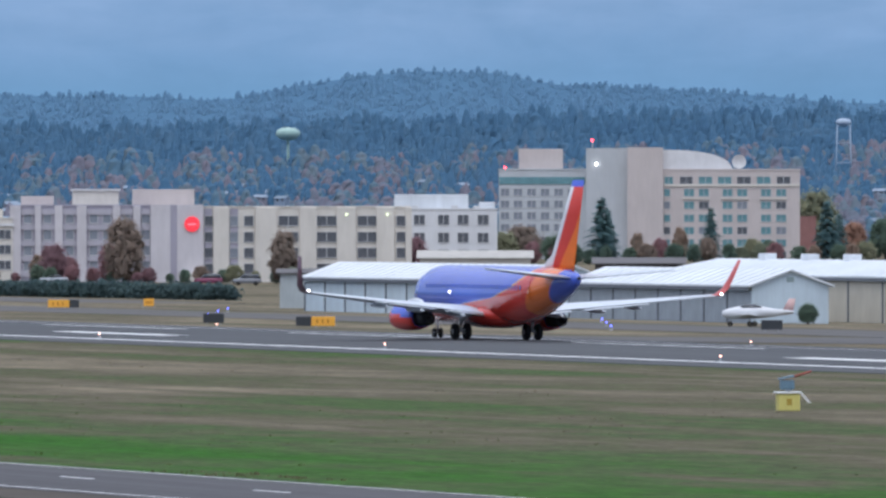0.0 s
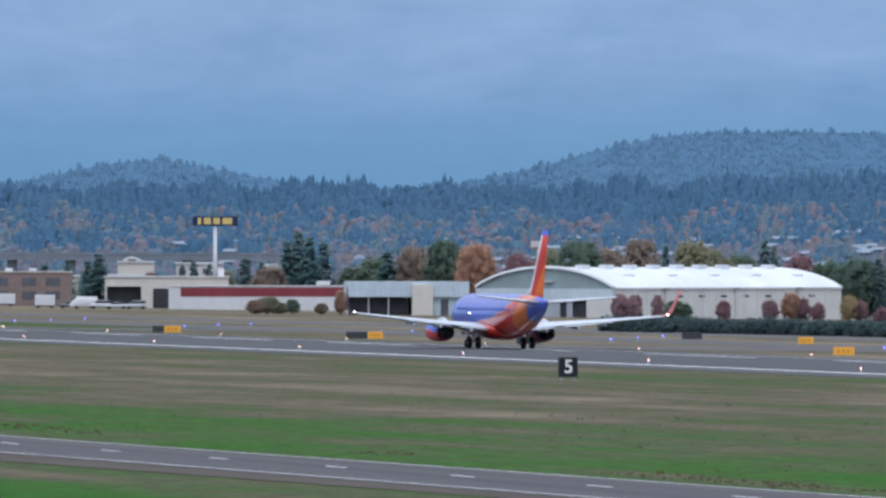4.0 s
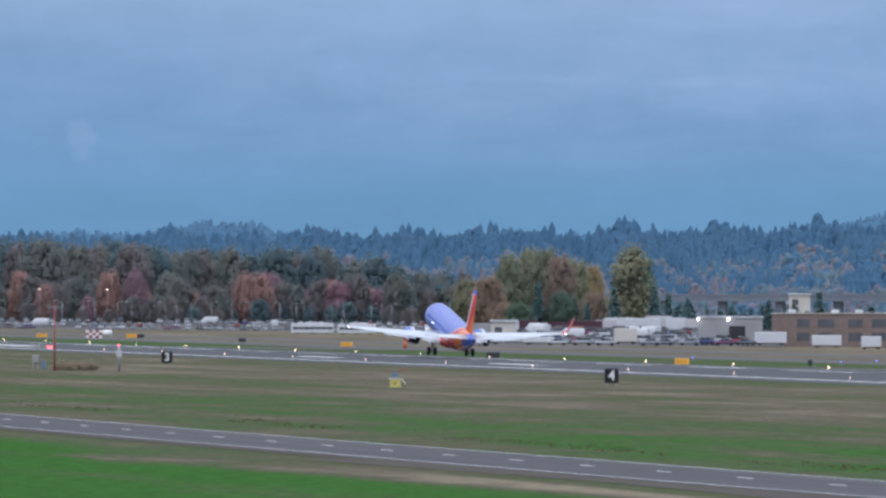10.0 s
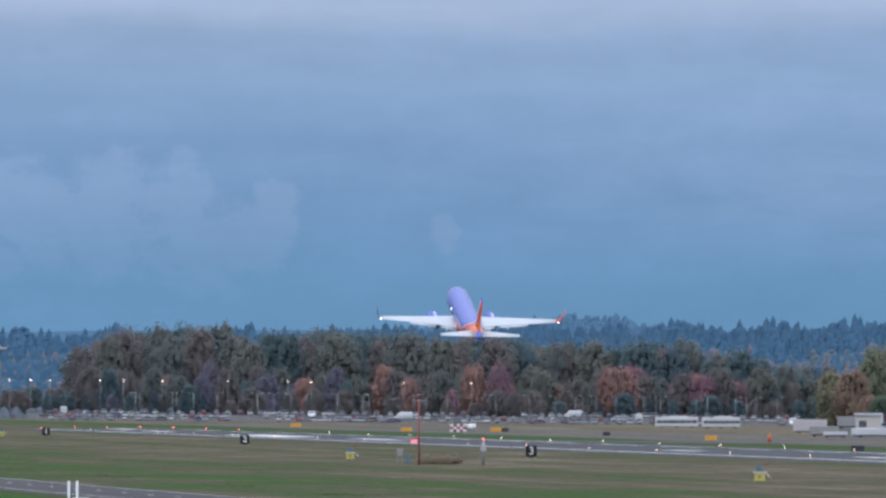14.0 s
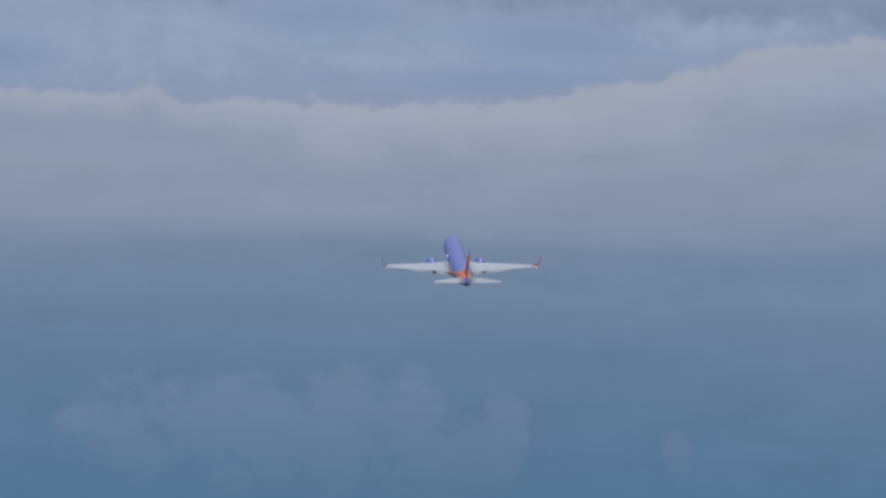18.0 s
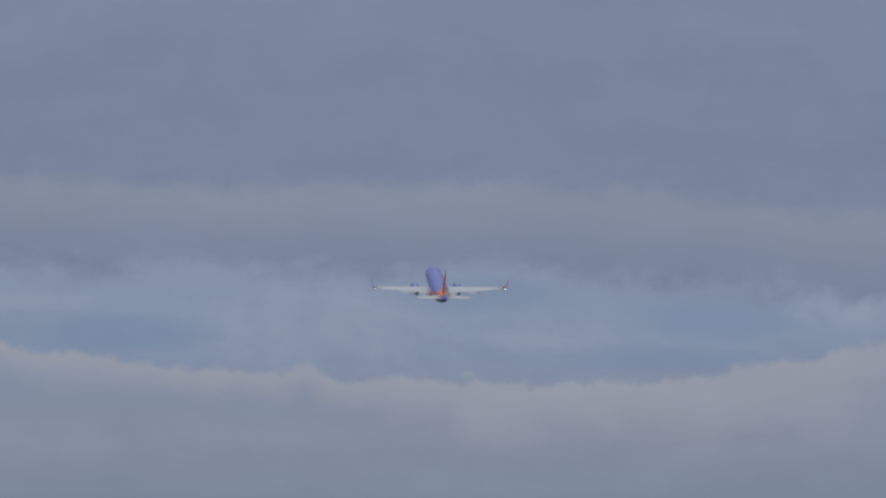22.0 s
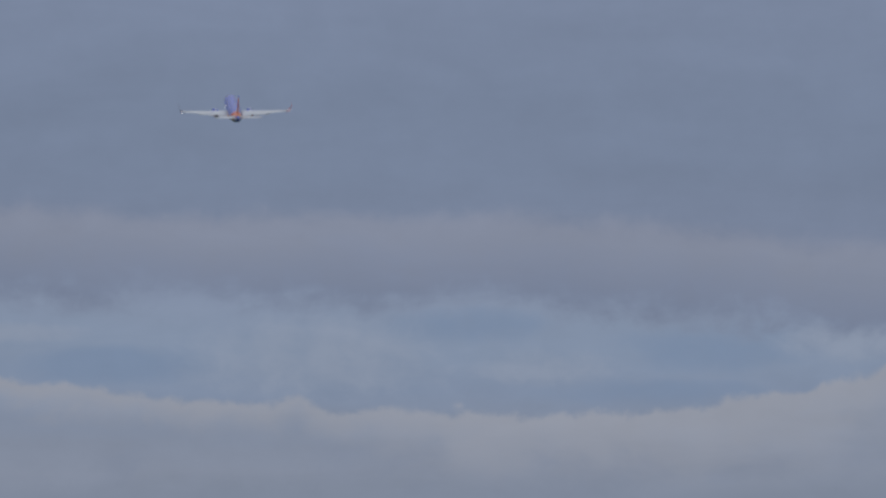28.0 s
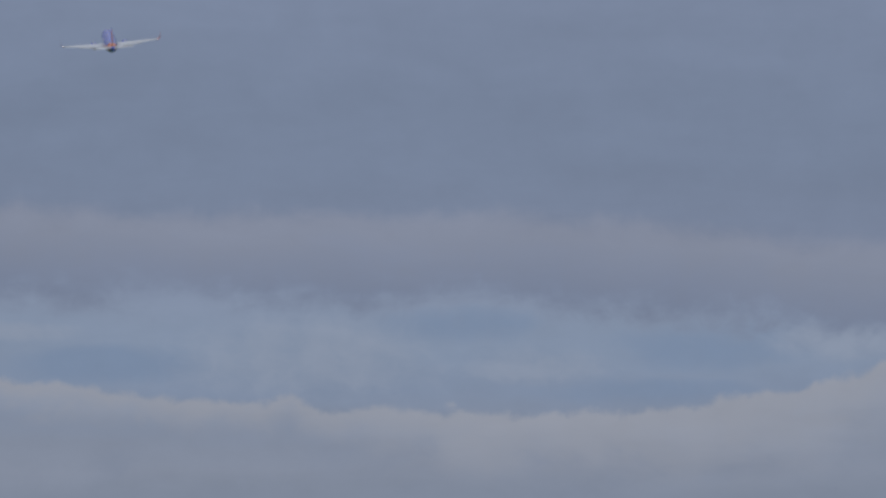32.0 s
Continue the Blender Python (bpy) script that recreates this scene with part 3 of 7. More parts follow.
# ---- the airliner: nose towards +y, right wing towards +x, main wheels on z = 0 at y = 0 ----
BLUE, RED, ORANGE, PEARL = (0.07, 0.125, 0.58), (0.62, 0.045, 0.03), (0.78, 0.17, 0.02), (0.72, 0.73, 0.76)


def livery(name, fin=False):
    m = Nodes(name, 0.5 if fin else 0.22, 0.0, 0.2 if fin else 0.5)
    m.bsdf.inputs["Coat Weight"].default_value = 0.0 if fin else 0.55
    m.bsdf.inputs["Coat Roughness"].default_value = 0.12
    x, y, z = m.xyz()
    grime = m.noise((0.5, 0.25, 1.2), 5, 0.6)

    def line(points):
        """The lengthwise place of a colour border over the height z."""
        total = None
        for (z0, v0), (z1, v1) in zip(points, points[1:]):
            step = m.range(z, z0, z1, 0.0, v1 - v0)
            total = step if total is None else m.math("ADD", total, step)
        return m.math("ADD", total, points[0][1])

    def behind(points, soft=0.12):
        d = m.math("SUBTRACT", line(points), y)
        return m.range(d, -soft, soft)

    if fin:
        col = m.mix(behind([(4.5, -11.1), (11.2, -16.1)]), PEARL, RED)
        col = m.mix(behind([(4.5, -12.2), (7.6, -15.8), (11.2, -18.6)]), col, ORANGE)
        col = m.mix(m.range(z, 10.45, 10.55), col, BLUE)
    else:
        col = m.mix(behind([(1.1, 13.5), (1.65, 11.0), (2.15, 6.0), (2.5, 1.0), (2.9, -4.5), (3.6, -7.8), (4.4, -9.6), (5.2, -10.6)]), BLUE, RED)
        edge = [(1.1, 13.5), (1.65, 11.0), (2.15, 6.0), (2.5, 1.0), (2.9, -4.5), (3.6, -7.8), (4.4, -9.6), (5.2, -10.6)]
        gold = m.math("SUBTRACT", behind([(a, b + 0.35) for a, b in edge], 0.05), behind([(a, b + 0.02) for a, b in edge], 0.05))
        col = m.mix(gold, col, (0.75, 0.36, 0.05))
        col = m.mix(behind([(2.2, -9.2), (3.6, -10.6), (5.2, -12.0)]), col, ORANGE)
        col = m.mix(behind([(2.6, -12.4), (3.6, -13.4), (4.8, -14.4)]), col, BLUE)
    dirt = m.range(grime, 0.3, 0.75, 1.0, 0.86)
    v = m.n.new("ShaderNodeVectorMath")
    v.operation = "SCALE"
    m.l.new(col, v.inputs[0]), m.l.new(dirt, v.inputs["Scale"])
    return m.done(v.outputs[0])


BODY_PAINT, FIN_PAINT = livery("blue_red_fuselage_paint"), livery("red_orange_fin_paint", True)
WING_GREY = painted("light_grey_wing_paint", (0.56, 0.6, 0.65), 0.35, 0.07, 0.5, spec=0.5)
NACELLE_BLUE = painted("nacelle_blue_paint", BLUE, 0.25, 0.05, 0.5, spec=0.5)
NACELLE_RED = painted("nacelle_red_paint", RED, 0.25, 0.05, 0.5, spec=0.5)
WINGLET_RED = painted("winglet_red_paint", (0.5, 0.06, 0.05), 0.3, 0.05, 0.5, spec=0.5)
WINGLET_DARK = painted("winglet_plum_paint", (0.1, 0.03, 0.05), 0.3, 0.05, 0.5, spec=0.4)
BARE_METAL = painted("bare_metal", (0.55, 0.55, 0.56), 0.3, 0.08, 1.0, metal=1.0)
SOOT = painted("sooty_metal", (0.03, 0.03, 0.033), 0.6, 0.15, 1.0)
RUBBER = painted("black_rubber", (0.02, 0.02, 0.022), 0.8, 0.15, 2.0)
STRUT = painted("gear_strut_paint", (0.55, 0.55, 0.55), 0.4, 0.1, 1.0)
GLASS_DARK = painted("dark_window_glass", (0.02, 0.025, 0.035), 0.1, 0.05, 1.0, spec=0.6)
LAMP_WHITE = glowing("white_lamp", (1.0, 0.93, 0.88), 6.0)

STATIONS = [(15.7, 0.06, 2.72, 0.06), (15.45, 0.42, 2.76, 0.42), (14.9, 0.82, 2.84, 0.86), (14.0, 1.22, 2.95, 1.3), (12.9, 1.55, 3.04, 1.66), (11.4, 1.8, 3.1, 1.92),
            (9.8, 1.88, 3.1, 2.0), (3.0, 1.88, 3.1, 2.0), (-3.5, 1.88, 3.1, 2.0), (-6.2, 1.86, 3.15, 1.94), (-8.6, 1.72, 3.36, 1.74), (-11.0, 1.42, 3.66, 1.42), (-13.2, 1.04, 3.92, 1.1),
            (-15.0, 0.66, 4.12, 0.76), (-16.1, 0.36, 4.24, 0.42), (-16.5, 0.12, 4.28, 0.16)]


def skin_at(y):
    for (a, w0, c0, h0), (b, w1, c1, h1) in zip(STATIONS, STATIONS[1:]):
        if b <= y <= a:
            k = (a - y) / (a - b)
            k2 = k * k * (3 - 2 * k) * 0.4 + k * 0.6
            return w0 + (w1 - w0) * k2, c0 + (c1 - c0) * k2, h0 + (h1 - h0) * k2
    return STATIONS[-1][1:]


def foil(le, te, x, z, thick, n=9):
    """A wing section at x: a closed ring from the trailing edge over the top and back below."""
    pts = []
    for i in range(n):
        u = 0.5 + 0.5 * math.cos(math.pi * i / (n - 1))
        pts.append((u, 0.62 * thick * (2.6 * math.sqrt(u) - 1.1 * u - 1.5 * u * u)))
    for i in range(1, n - 1):
        u = 0.5 - 0.5 * math.cos(math.pi * i / (n - 1))
        pts.append((u, -0.38 * thick * (2.6 * math.sqrt(u) - 1.1 * u - 1.5 * u * u)))
    return [(x, le + (te - le) * u, z + h) for u, h in pts]


def mirror(rings, s):
    return rings if s > 0 else [[(-x, y, z) for x, y, z in r][::-1] for r in rings]


def ball(bm, c, r, n=8):
    bmesh.ops.create_icosphere(bm, subdivisions=2, radius=r, matrix=Matrix.Translation(c))
    for f in bm.faces:
        f.smooth = True
    return bm


def wheel_mesh(r, w):
    bm = bmesh.new()
    prof = [(0.30, 0.5), (0.62, 0.5), (0.9, 0.48), (1.0, 0.3), (1.0, -0.3), (0.9, -0.48), (0.62, -0.5), (0.30, -0.5)]
    rings = [[(w * q, r * p * math.cos(a), r * p * math.sin(a)) for p, q in prof] for a in [math.tau * i / 20 for i in range(21)]]
    return loft(bm, rings, closed=False, caps=False)


def airliner():
    plane = thing("airliner", (-710, RW_MID, 0.03), 90, "twin-engine airliner, blue with red belly and red-orange tail fin, taking off", "airplane")
    # fuselage
    bm, rings = bmesh.new(), []
    ys = []
    for (a, *_), (b, *_) in zip(STATIONS, STATIONS[1:]):
        k = 1 if a - b < 1 else (2 if a - b < 3 else 5)
        ys += [a + (b - a) * i / k for i in range(k)]
    ys.append(STATIONS[-1][0])
    for y in ys:
        w, c, h = skin_at(y)
        rings.append([(w * math.sin(math.tau * i / 36), y, c + h * math.cos(math.tau * i / 36)) for i in range(36)])
    body = part("fuselage", loft(bm, rings), BODY_PAINT, plane, "blue fuselage with a red belly and orange tail end")
    bm = bmesh.new()
    rings = []
    for y, w, d in ((5.6, 0.5, 0.1), (4.4, 1.6, 0.45), (2.0, 2.1, 0.62), (-1.5, 2.1, 0.62), (-3.4, 1.5, 0.4), (-4.8, 0.4, 0.05)):
        rings.append([(w * math.cos(a), y, 1.75 + (0.75 * math.sin(a) if math.sin(a) > 0 else (0.35 + d) * math.sin(a))) for a in [math.tau * i / 20 for i in range(20)]])
    part("wing_fairing", loft(bm, rings), BODY_PAINT, plane)
    # cockpit and cabin windows
    for s in (-1, 1):
        for y0, y1, z0, z1 in ((14.55, 14.1, 3.25, 3.72), (14.05, 13.45, 3.35, 3.95), (13.4, 12.85, 3.45, 4.0)):
            bm, ring = bmesh.new(), []
            for y, z in ((y0, z0), (y1, z0), (y1, z1), (y0 - 0.1, z1)):
                w, c, h = skin_at(y)
                ring.append(bm.verts.new((s * (w * math.sqrt(max(0.02, 1 - ((z - c) / h) ** 2)) + 0.02), y, z)))
            bm.faces.new(ring if s > 0 else ring[::-1])
            part("cockpit_window", bm, GLASS_DARK, body)
    pane = bmesh.new()
    loft(pane, [[(q, 0.13 * math.cos(a), 0.18 * math.sin(a)) for a in [math.tau * i / 10 for i in range(10)]] for q in (-0.02, 0.02)])
    pane = mesh_of("cabin_window", pane, painted("pale_window_blind", (0.13, 0.18, 0.5), 0.3, 0.08, 1.0))
    for s in (-1, 1):
        for i in range(38):
            y = 9.6 - i * 0.51
            w, c, h = skin_at(y)
            again("cabin_window", pane, body, (s * (w * math.sqrt(1 - ((3.62 - c) / h) ** 2) + 0.005), y, 3.62))
    for s in (-1, 1):
        for y in (10.9, -10.3):
            door, vs = bmesh.new(), []
            w, c, h = skin_at(y)
            for k in range(5):
                z = c - 0.75 + 0.42 * k
                x = s * (w * math.sqrt(max(0.05, 1 - ((z - c) / h) ** 2)) + 0.012)
                vs.append([door.verts.new((x, y + q, z)) for q in (0.42, -0.42)])
            for a, b in zip(vs, vs[1:]):
                door.faces.new((a[0], a[1], b[1], b[0]))
            part("cabin_door", door, BODY_PAINT, body)
    # wings
    wings, WIDE = {}, 1.02
    for s, side in ((1, "right_wing"), (-1, "left_wing")):
        secs = [foil(5.0, -2.5, 0.9, 1.75, 0.95), foil(4.4, -2.45, 1.9, 1.86, 0.9), foil(2.65, -2.15, 4.9, 2.2, 0.6), foil(0.35, -3.0, 9.6, 2.72, 0.36), foil(-1.95, -3.8, 14.4, 3.25, 0.2)]
        secs = [[(x * WIDE, y, z) for x, y, z in ring] for ring in secs]
        wing = part(side, loft(bmesh.new(), mirror(secs, s)), WING_GREY, plane, "light grey swept wing")
        wings[side] = wing
        # slats and flaps drooped for take-off
        secs = [foil(-2.0, -3.15, 2.0, 1.72, 0.16), foil(-1.85, -3.0, 4.5, 2.0, 0.14)]
        part("inboard_flap", loft(bmesh.new(), mirror(secs, s)), WING_GREY, wing)
        secs = [foil(-1.95, -3.05, 5.4, 2.1, 0.14), foil(-2.75, -3.6, 9.9, 2.62, 0.1)]
        part("outboard_flap", loft(bmesh.new(), mirror(secs, s)), WING_GREY, wing)
        secs = [foil(2.7, 2.15, 5.4, 2.2, 0.24), foil(-1.5, -1.85, 13.3, 3.12, 0.14)]
        part("slat", loft(bmesh.new(), mirror(secs, s)), BARE_METAL, wing)
        for fx in (3.6, 6.6, 9.2):
            bm = bmesh.new()
            zz = 1.9 + (fx - 1.9) * 0.113
            rings = []
            for y, r in ((0.2, 0.03), (-0.6, 0.15), (-2.2, 0.2), (-3.2, 0.13), (-3.9, 0.02)):
                rings.append([(s * fx + r * 0.7 * math.cos(a), y, zz - 0.32 + r * math.sin(a) - 0.05 * max(0, -y - 2)) for a in [math.tau * i / 10 for i in range(10)]])
            part("flap_track_fairing", loft(bm, rings), WING_GREY, wing)
        # blended winglet
        secs = []
        for k, (x, z, le, te, th) in enumerate(((14.38, 3.25, -1.95, -3.8, 0.2), (14.8, 3.38, -2.3, -3.95, 0.17), (15.12, 3.75, -2.8, -4.15, 0.14), (15.33, 4.5, -3.5, -4.55, 0.1), (15.6, 5.75, -4.55, -5.2, 0.06))):
            lean = (0.1, 0.4, 0.8, 0.95, 0.97)[k]
            ring = foil(le, te, 0.0, 0.0, th)
            secs.append([(x * WIDE - h * lean, y, z + h * (1 - lean)) for _, y, h in ring])
        part("winglet", loft(bmesh.new(), mirror(secs, s)), WINGLET_RED if s > 0 else WINGLET_DARK, wing, "red upturned winglet" if s > 0 else "dark plum upturned winglet")
        part("tip_light", ball(bmesh.new(), (s * 14.98, -3.98, 3.4), 0.085), LAMP_WHITE, wing, "glowing white wing tip light")
        # tailplane
        secs = [foil(-12.3, -16.0, 0.3, 4.34, 0.4), foil(-13.2, -16.25, 2.0, 4.48, 0.3), foil(-16.1, -17.55, 6.6, 4.9, 0.13)]
        part("tailplane", loft(bmesh.new(), mirror(secs, s)), WING_GREY, plane, "light grey tailplane")
        # engine
        bm, rings = bmesh.new(), []
        for y, r in ((6.35, 0.80), (6.5, 0.86), (6.42, 0.93), (5.9, 1.02), (4.9, 1.07), (3.8, 1.04), (2.6, 0.88), (2.05, 0.76), (2.1, 0.70), (2.9, 0.66)):
            rings.append([(s * 4.83 + r * math.cos(a) * 1.03, y - 0.4, 1.46 + r * (math.sin(a) if math.sin(a) > -0.6 else -0.6 + (math.sin(a) + 0.6) * 0.62)) for a in [math.tau * i / 28 for i in range(28)]])
        loft(bm, rings, caps=False)
        for f in bm.faces:
            c = f.calc_center_median()
            f.material_index = 2 if c.y > 5.9 else (1 if c.z < 1.38 + 0.11 * (c.y - 1.6) and c.y > 1.8 else 0)
        eng = part("engine", bm, (NACELLE_BLUE, NACELLE_RED, BARE_METAL), plane, "blue and red jet engine with a dark exhaust")
        part("engine_core", tube(tube(bmesh.new(), (s * 4.83, 2.9, 1.5), (s * 4.83, 0.2, 1.38), 0.62, 0.42, 20), (s * 4.83, 0.25, 1.38), (s * 4.83, -0.7, 1.34), 0.27, 0.06, 16), SOOT, eng)
        part("fan", tube(tube(bmesh.new(), (s * 4.83, 5.3, 1.46), (s * 4.83, 5.22, 1.46), 0.8, 0.8, 24), (s * 4.83, 5.75, 1.46), (s * 4.83, 5.3, 1.46), 0.03, 0.26, 12), SOOT, eng)
        part("pylon", loft(bmesh.new(), [[(s * 4.83 + q, y, z) for q, z in ((-w, lo), (w, lo), (w * 0.7, hi), (-w * 0.7, hi))] for y, w, lo, hi in ((5.3, 0.05, 2.3, 2.5), (4.6, 0.17, 2.3, 2.66), (3.2, 0.2, 2.2, 2.82), (2.2, 0.2, 2.1, 2.7), (0.2, 0.12, 1.9, 2.1))]), WING_GREY, eng, "pale grey engine pylon")
    # fin
    secs = []
    for z, le, te, th in ((4.6, -8.3, -15.6, 0.16), (5.3, -9.9, -15.8, 0.36), (5.9, -11.2, -15.95, 0.36), (8.6, -13.35, -16.75, 0.26), (10.95, -15.2, -17.45, 0.17)):
        secs.append([(h * 0.7, y, z) for _, y, h in foil(le, te, 0, 0, th)])
    for ring in secs:
        mid = sum(p[0] for p in ring) / len(ring)
        ring[:] = [(p[0] - mid, p[1], p[2]) for p in ring]
    fin = part("tail_fin", loft(bmesh.new(), secs), FIN_PAINT, plane, "red and orange tail fin with a blue tip")
    bm = bmesh.new()
    tube(bm, (0, -16.4, 4.3), (0, -16.75, 4.34), 0.14, 0.09, 12)
    part("tail_exhaust", bm, SOOT, plane)
    # lights on the body
    part("side_light", ball(bmesh.new(), (-1.86, 4.6, 3.25), 0.08), LAMP_WHITE, plane, "glowing white light on the fuselage side")
    # landing gear: legs that fold, so each has its own pivot
    legs = {}
    big, small = mesh_of("tyre", wheel_mesh(0.56, 0.38), RUBBER), mesh_of("tyre", wheel_mesh(0.35, 0.2), RUBBER)
    hub_big = mesh_of("rim", tube(bmesh.new(), (-0.17, 0, 0), (0.17, 0, 0), 0.26, 0.26, 12), STRUT)
    for s, nm in ((1, "right_main_gear"), (-1, "left_main_gear")):
        bm = tube(bmesh.new(), (0, 0, 0), (0, 0, -0.95), 0.13, 0.13, 10)
        tube(bm, (0, 0, -0.9), (0, 0, -1.42), 0.09, 0.09, 10)
        tube(bm, (-0.62, 0, -1.4), (0.62, 0, -1.4), 0.07, 0.07, 8)
        tube(bm, (0, 0, -0.7), (-s * 0.9, 0, -0.1), 0.06, 0.06, 8)
        tube(bm, (0, 0.16, -0.75), (0, 0.16, -1.3), 0.04, 0.04, 6)
        leg = part(nm, bm, STRUT, plane, "landing gear leg with two black wheels", loc=(s * 2.6, 0, 1.96))
        for q in (-0.43, 0.43):
            again("tyre", big, leg, (q, 0, -1.4))
            again("rim", hub_big, leg, (q, 0, -1.4))
        legs[nm] = leg
    bm = tube(bmesh.new(), (0, 0, 0), (0, 0, -1.35), 0.09, 0.07, 10)
    tube(bm, (-0.3, 0, -1.35), (0.3, 0, -1.35), 0.05, 0.05, 8)
    tube(bm, (0, 0, -0.6), (0, 0.8, -0.05), 0.045, 0.045, 8)
    leg = part("nose_gear", bm, STRUT, plane, "nose landing gear with two small wheels", loc=(0, 12.45, 1.7))
    for q in (-0.22, 0.22):
        again("tyre", small, leg, (q, 0, -1.35))
    legs["nose_gear"] = leg
    return plane, legs, wings


AIRLINER, GEAR, WINGS = airliner()


# ---- buildings beyond the airfield; each faces the camera's side of its plot: local x to the right, y away ----
PALE = painted("pale_grey_stucco", (0.58, 0.55, 0.57), 0.85, 0.08, 0.25)
LILAC = painted("lilac_grey_stucco", (0.36, 0.34, 0.4), 0.85, 0.08, 0.25)
SPANDREL = painted("pale_lilac_panel", (0.45, 0.43, 0.48), 0.85, 0.08, 0.25)
CREAM = painted("cream_stucco", (0.66, 0.62, 0.56), 0.85, 0.08, 0.25)
WHITE_WALL = painted("white_render", (0.68, 0.68, 0.69), 0.8, 0.08, 0.3)
PINK = painted("pinkish_precast_concrete", (0.56, 0.5, 0.48), 0.85, 0.07, 0.2)
OFFICE = painted("grey_precast_concrete", (0.5, 0.52, 0.54), 0.85, 0.07, 0.2)
TEAL = painted("teal_glass", (0.15, 0.29, 0.32), 0.15, 0.18, 0.7, spec=0.6, streak=False)
DARK_PANE = painted("dark_glass", (0.12, 0.125, 0.14), 0.12, 0.25, 0.8, spec=0.6, streak=False)
GREY_PANE = painted("grey_blue_glass", (0.25, 0.27, 0.31), 0.15, 0.18, 0.8, spec=0.6, streak=False)
ROOF_GREY = painted("grey_shingle_roof", (0.13, 0.125, 0.13), 0.9, 0.15, 0.6)
ROOF_WHITE = painted("white_metal_roof", (0.66, 0.69, 0.72), 0.5, 0.12, 0.12, spec=0.4)
SIDING = painted("pale_green_grey_siding", (0.54, 0.63, 0.69), 0.6, 0.1, 0.3)
HANGAR_FACE = painted("grey_green_sheet", (0.28, 0.35, 0.36), 0.6, 0.1, 0.4)
# near-black that paints the shade inside open bays; also on the door track
DARK_OPEN = painted("shade_and_track_black", (0.05, 0.052, 0.06), 0.9, 0.2, 0.5)
MAROON = painted("maroon_paint", (0.24, 0.045, 0.06), 0.7, 0.12, 0.3)
BRICK = painted("brown_brick", (0.25, 0.19, 0.17), 0.9, 0.14, 0.8, streak=False)
BRICK_RED = painted("dull_red_brick", (0.29, 0.15, 0.14), 0.9, 0.14, 0.8, streak=False)
BEIGE = painted("beige_metal_siding", (0.5, 0.47, 0.4), 0.7, 0.1, 0.4)
# stained concrete, its blue cast painted for haze on the far decks
VIADUCT = painted("haze_tinted_concrete", (0.2, 0.23, 0.27), 0.9, 0.12, 0.3)
CONCRETE = painted("grey_concrete", (0.36, 0.36, 0.36), 0.9, 0.12, 0.3)
FRAME = painted("pale_window_frame", (0.55, 0.55, 0.55), 0.6, 0.05, 1.0)
NAVY = painted("navy_board", (0.02, 0.035, 0.1), 0.5, 0.1, 0.5)
RED_GLOW = glowing("red_lit_sign", (0.9, 0.05, 0.07), 0.5)
COOL_LAMP = glowing("cool_lamp", (1.0, 0.97, 0.92), 14.0)
RED_LAMP = glowing("red_obstruction_lamp", (1.0, 0.06, 0.08), 9.0)

_windows = {}


def window(parent, x, y, z, w, h, pane):
    """A framed window whose pane sits 12 cm behind its frame's face; x, z: its centre, y: the wall's face."""
    key = (round(w, 2), round(h, 2), pane.name)
    if key not in _windows:
        fr = bmesh.new()
        t = 0.09
        box(fr, -w / 2, w / 2, -0.1, 0.06, -h / 2 - 0.12, -h / 2)
        box(fr, -w / 2, w / 2, -0.1, 0.06, h / 2, h / 2 + 0.09)
        box(fr, -w / 2 - t, -w / 2, -0.1, 0.06, -h / 2 - 0.12, h / 2 + 0.09)
        box(fr, w / 2, w / 2 + t, -0.1, 0.06, -h / 2 - 0.12, h / 2 + 0.09)
        if w > 1.6:
            box(fr, -0.05, 0.05, -0.08, 0.04, -h / 2, h / 2)
        _windows[key] = (mesh_of("window", fr, FRAME), mesh_of("pane", boxed(-w / 2, w / 2, -0.03, 0.05, -h / 2, h / 2), pane))
    fr, pn = _windows[key]
    ob = again("window", fr, parent, (x, y, z))
    again("pane", pn, ob, (0, 0, 0))
    return ob


def block(parent, name, x0, x1, y0, y1, z0, z1, mat, parapet=0.0):
    wall = part(name, boxed(x0, x1, y0, y1, z0, z1), mat, parent)
    if parapet:
        for dims in ((x0 - 0.12, x1 + 0.12, y0 - 0.12, y0 + 0.25), (x0 - 0.12, x0 + 0.25, y0 + 0.25, y1), (x1 - 0.25, x1 + 0.12, y0 + 0.25, y1)):
            part("parapet", boxed(*dims, z1, z1 + parapet), mat, wall)
    return wall


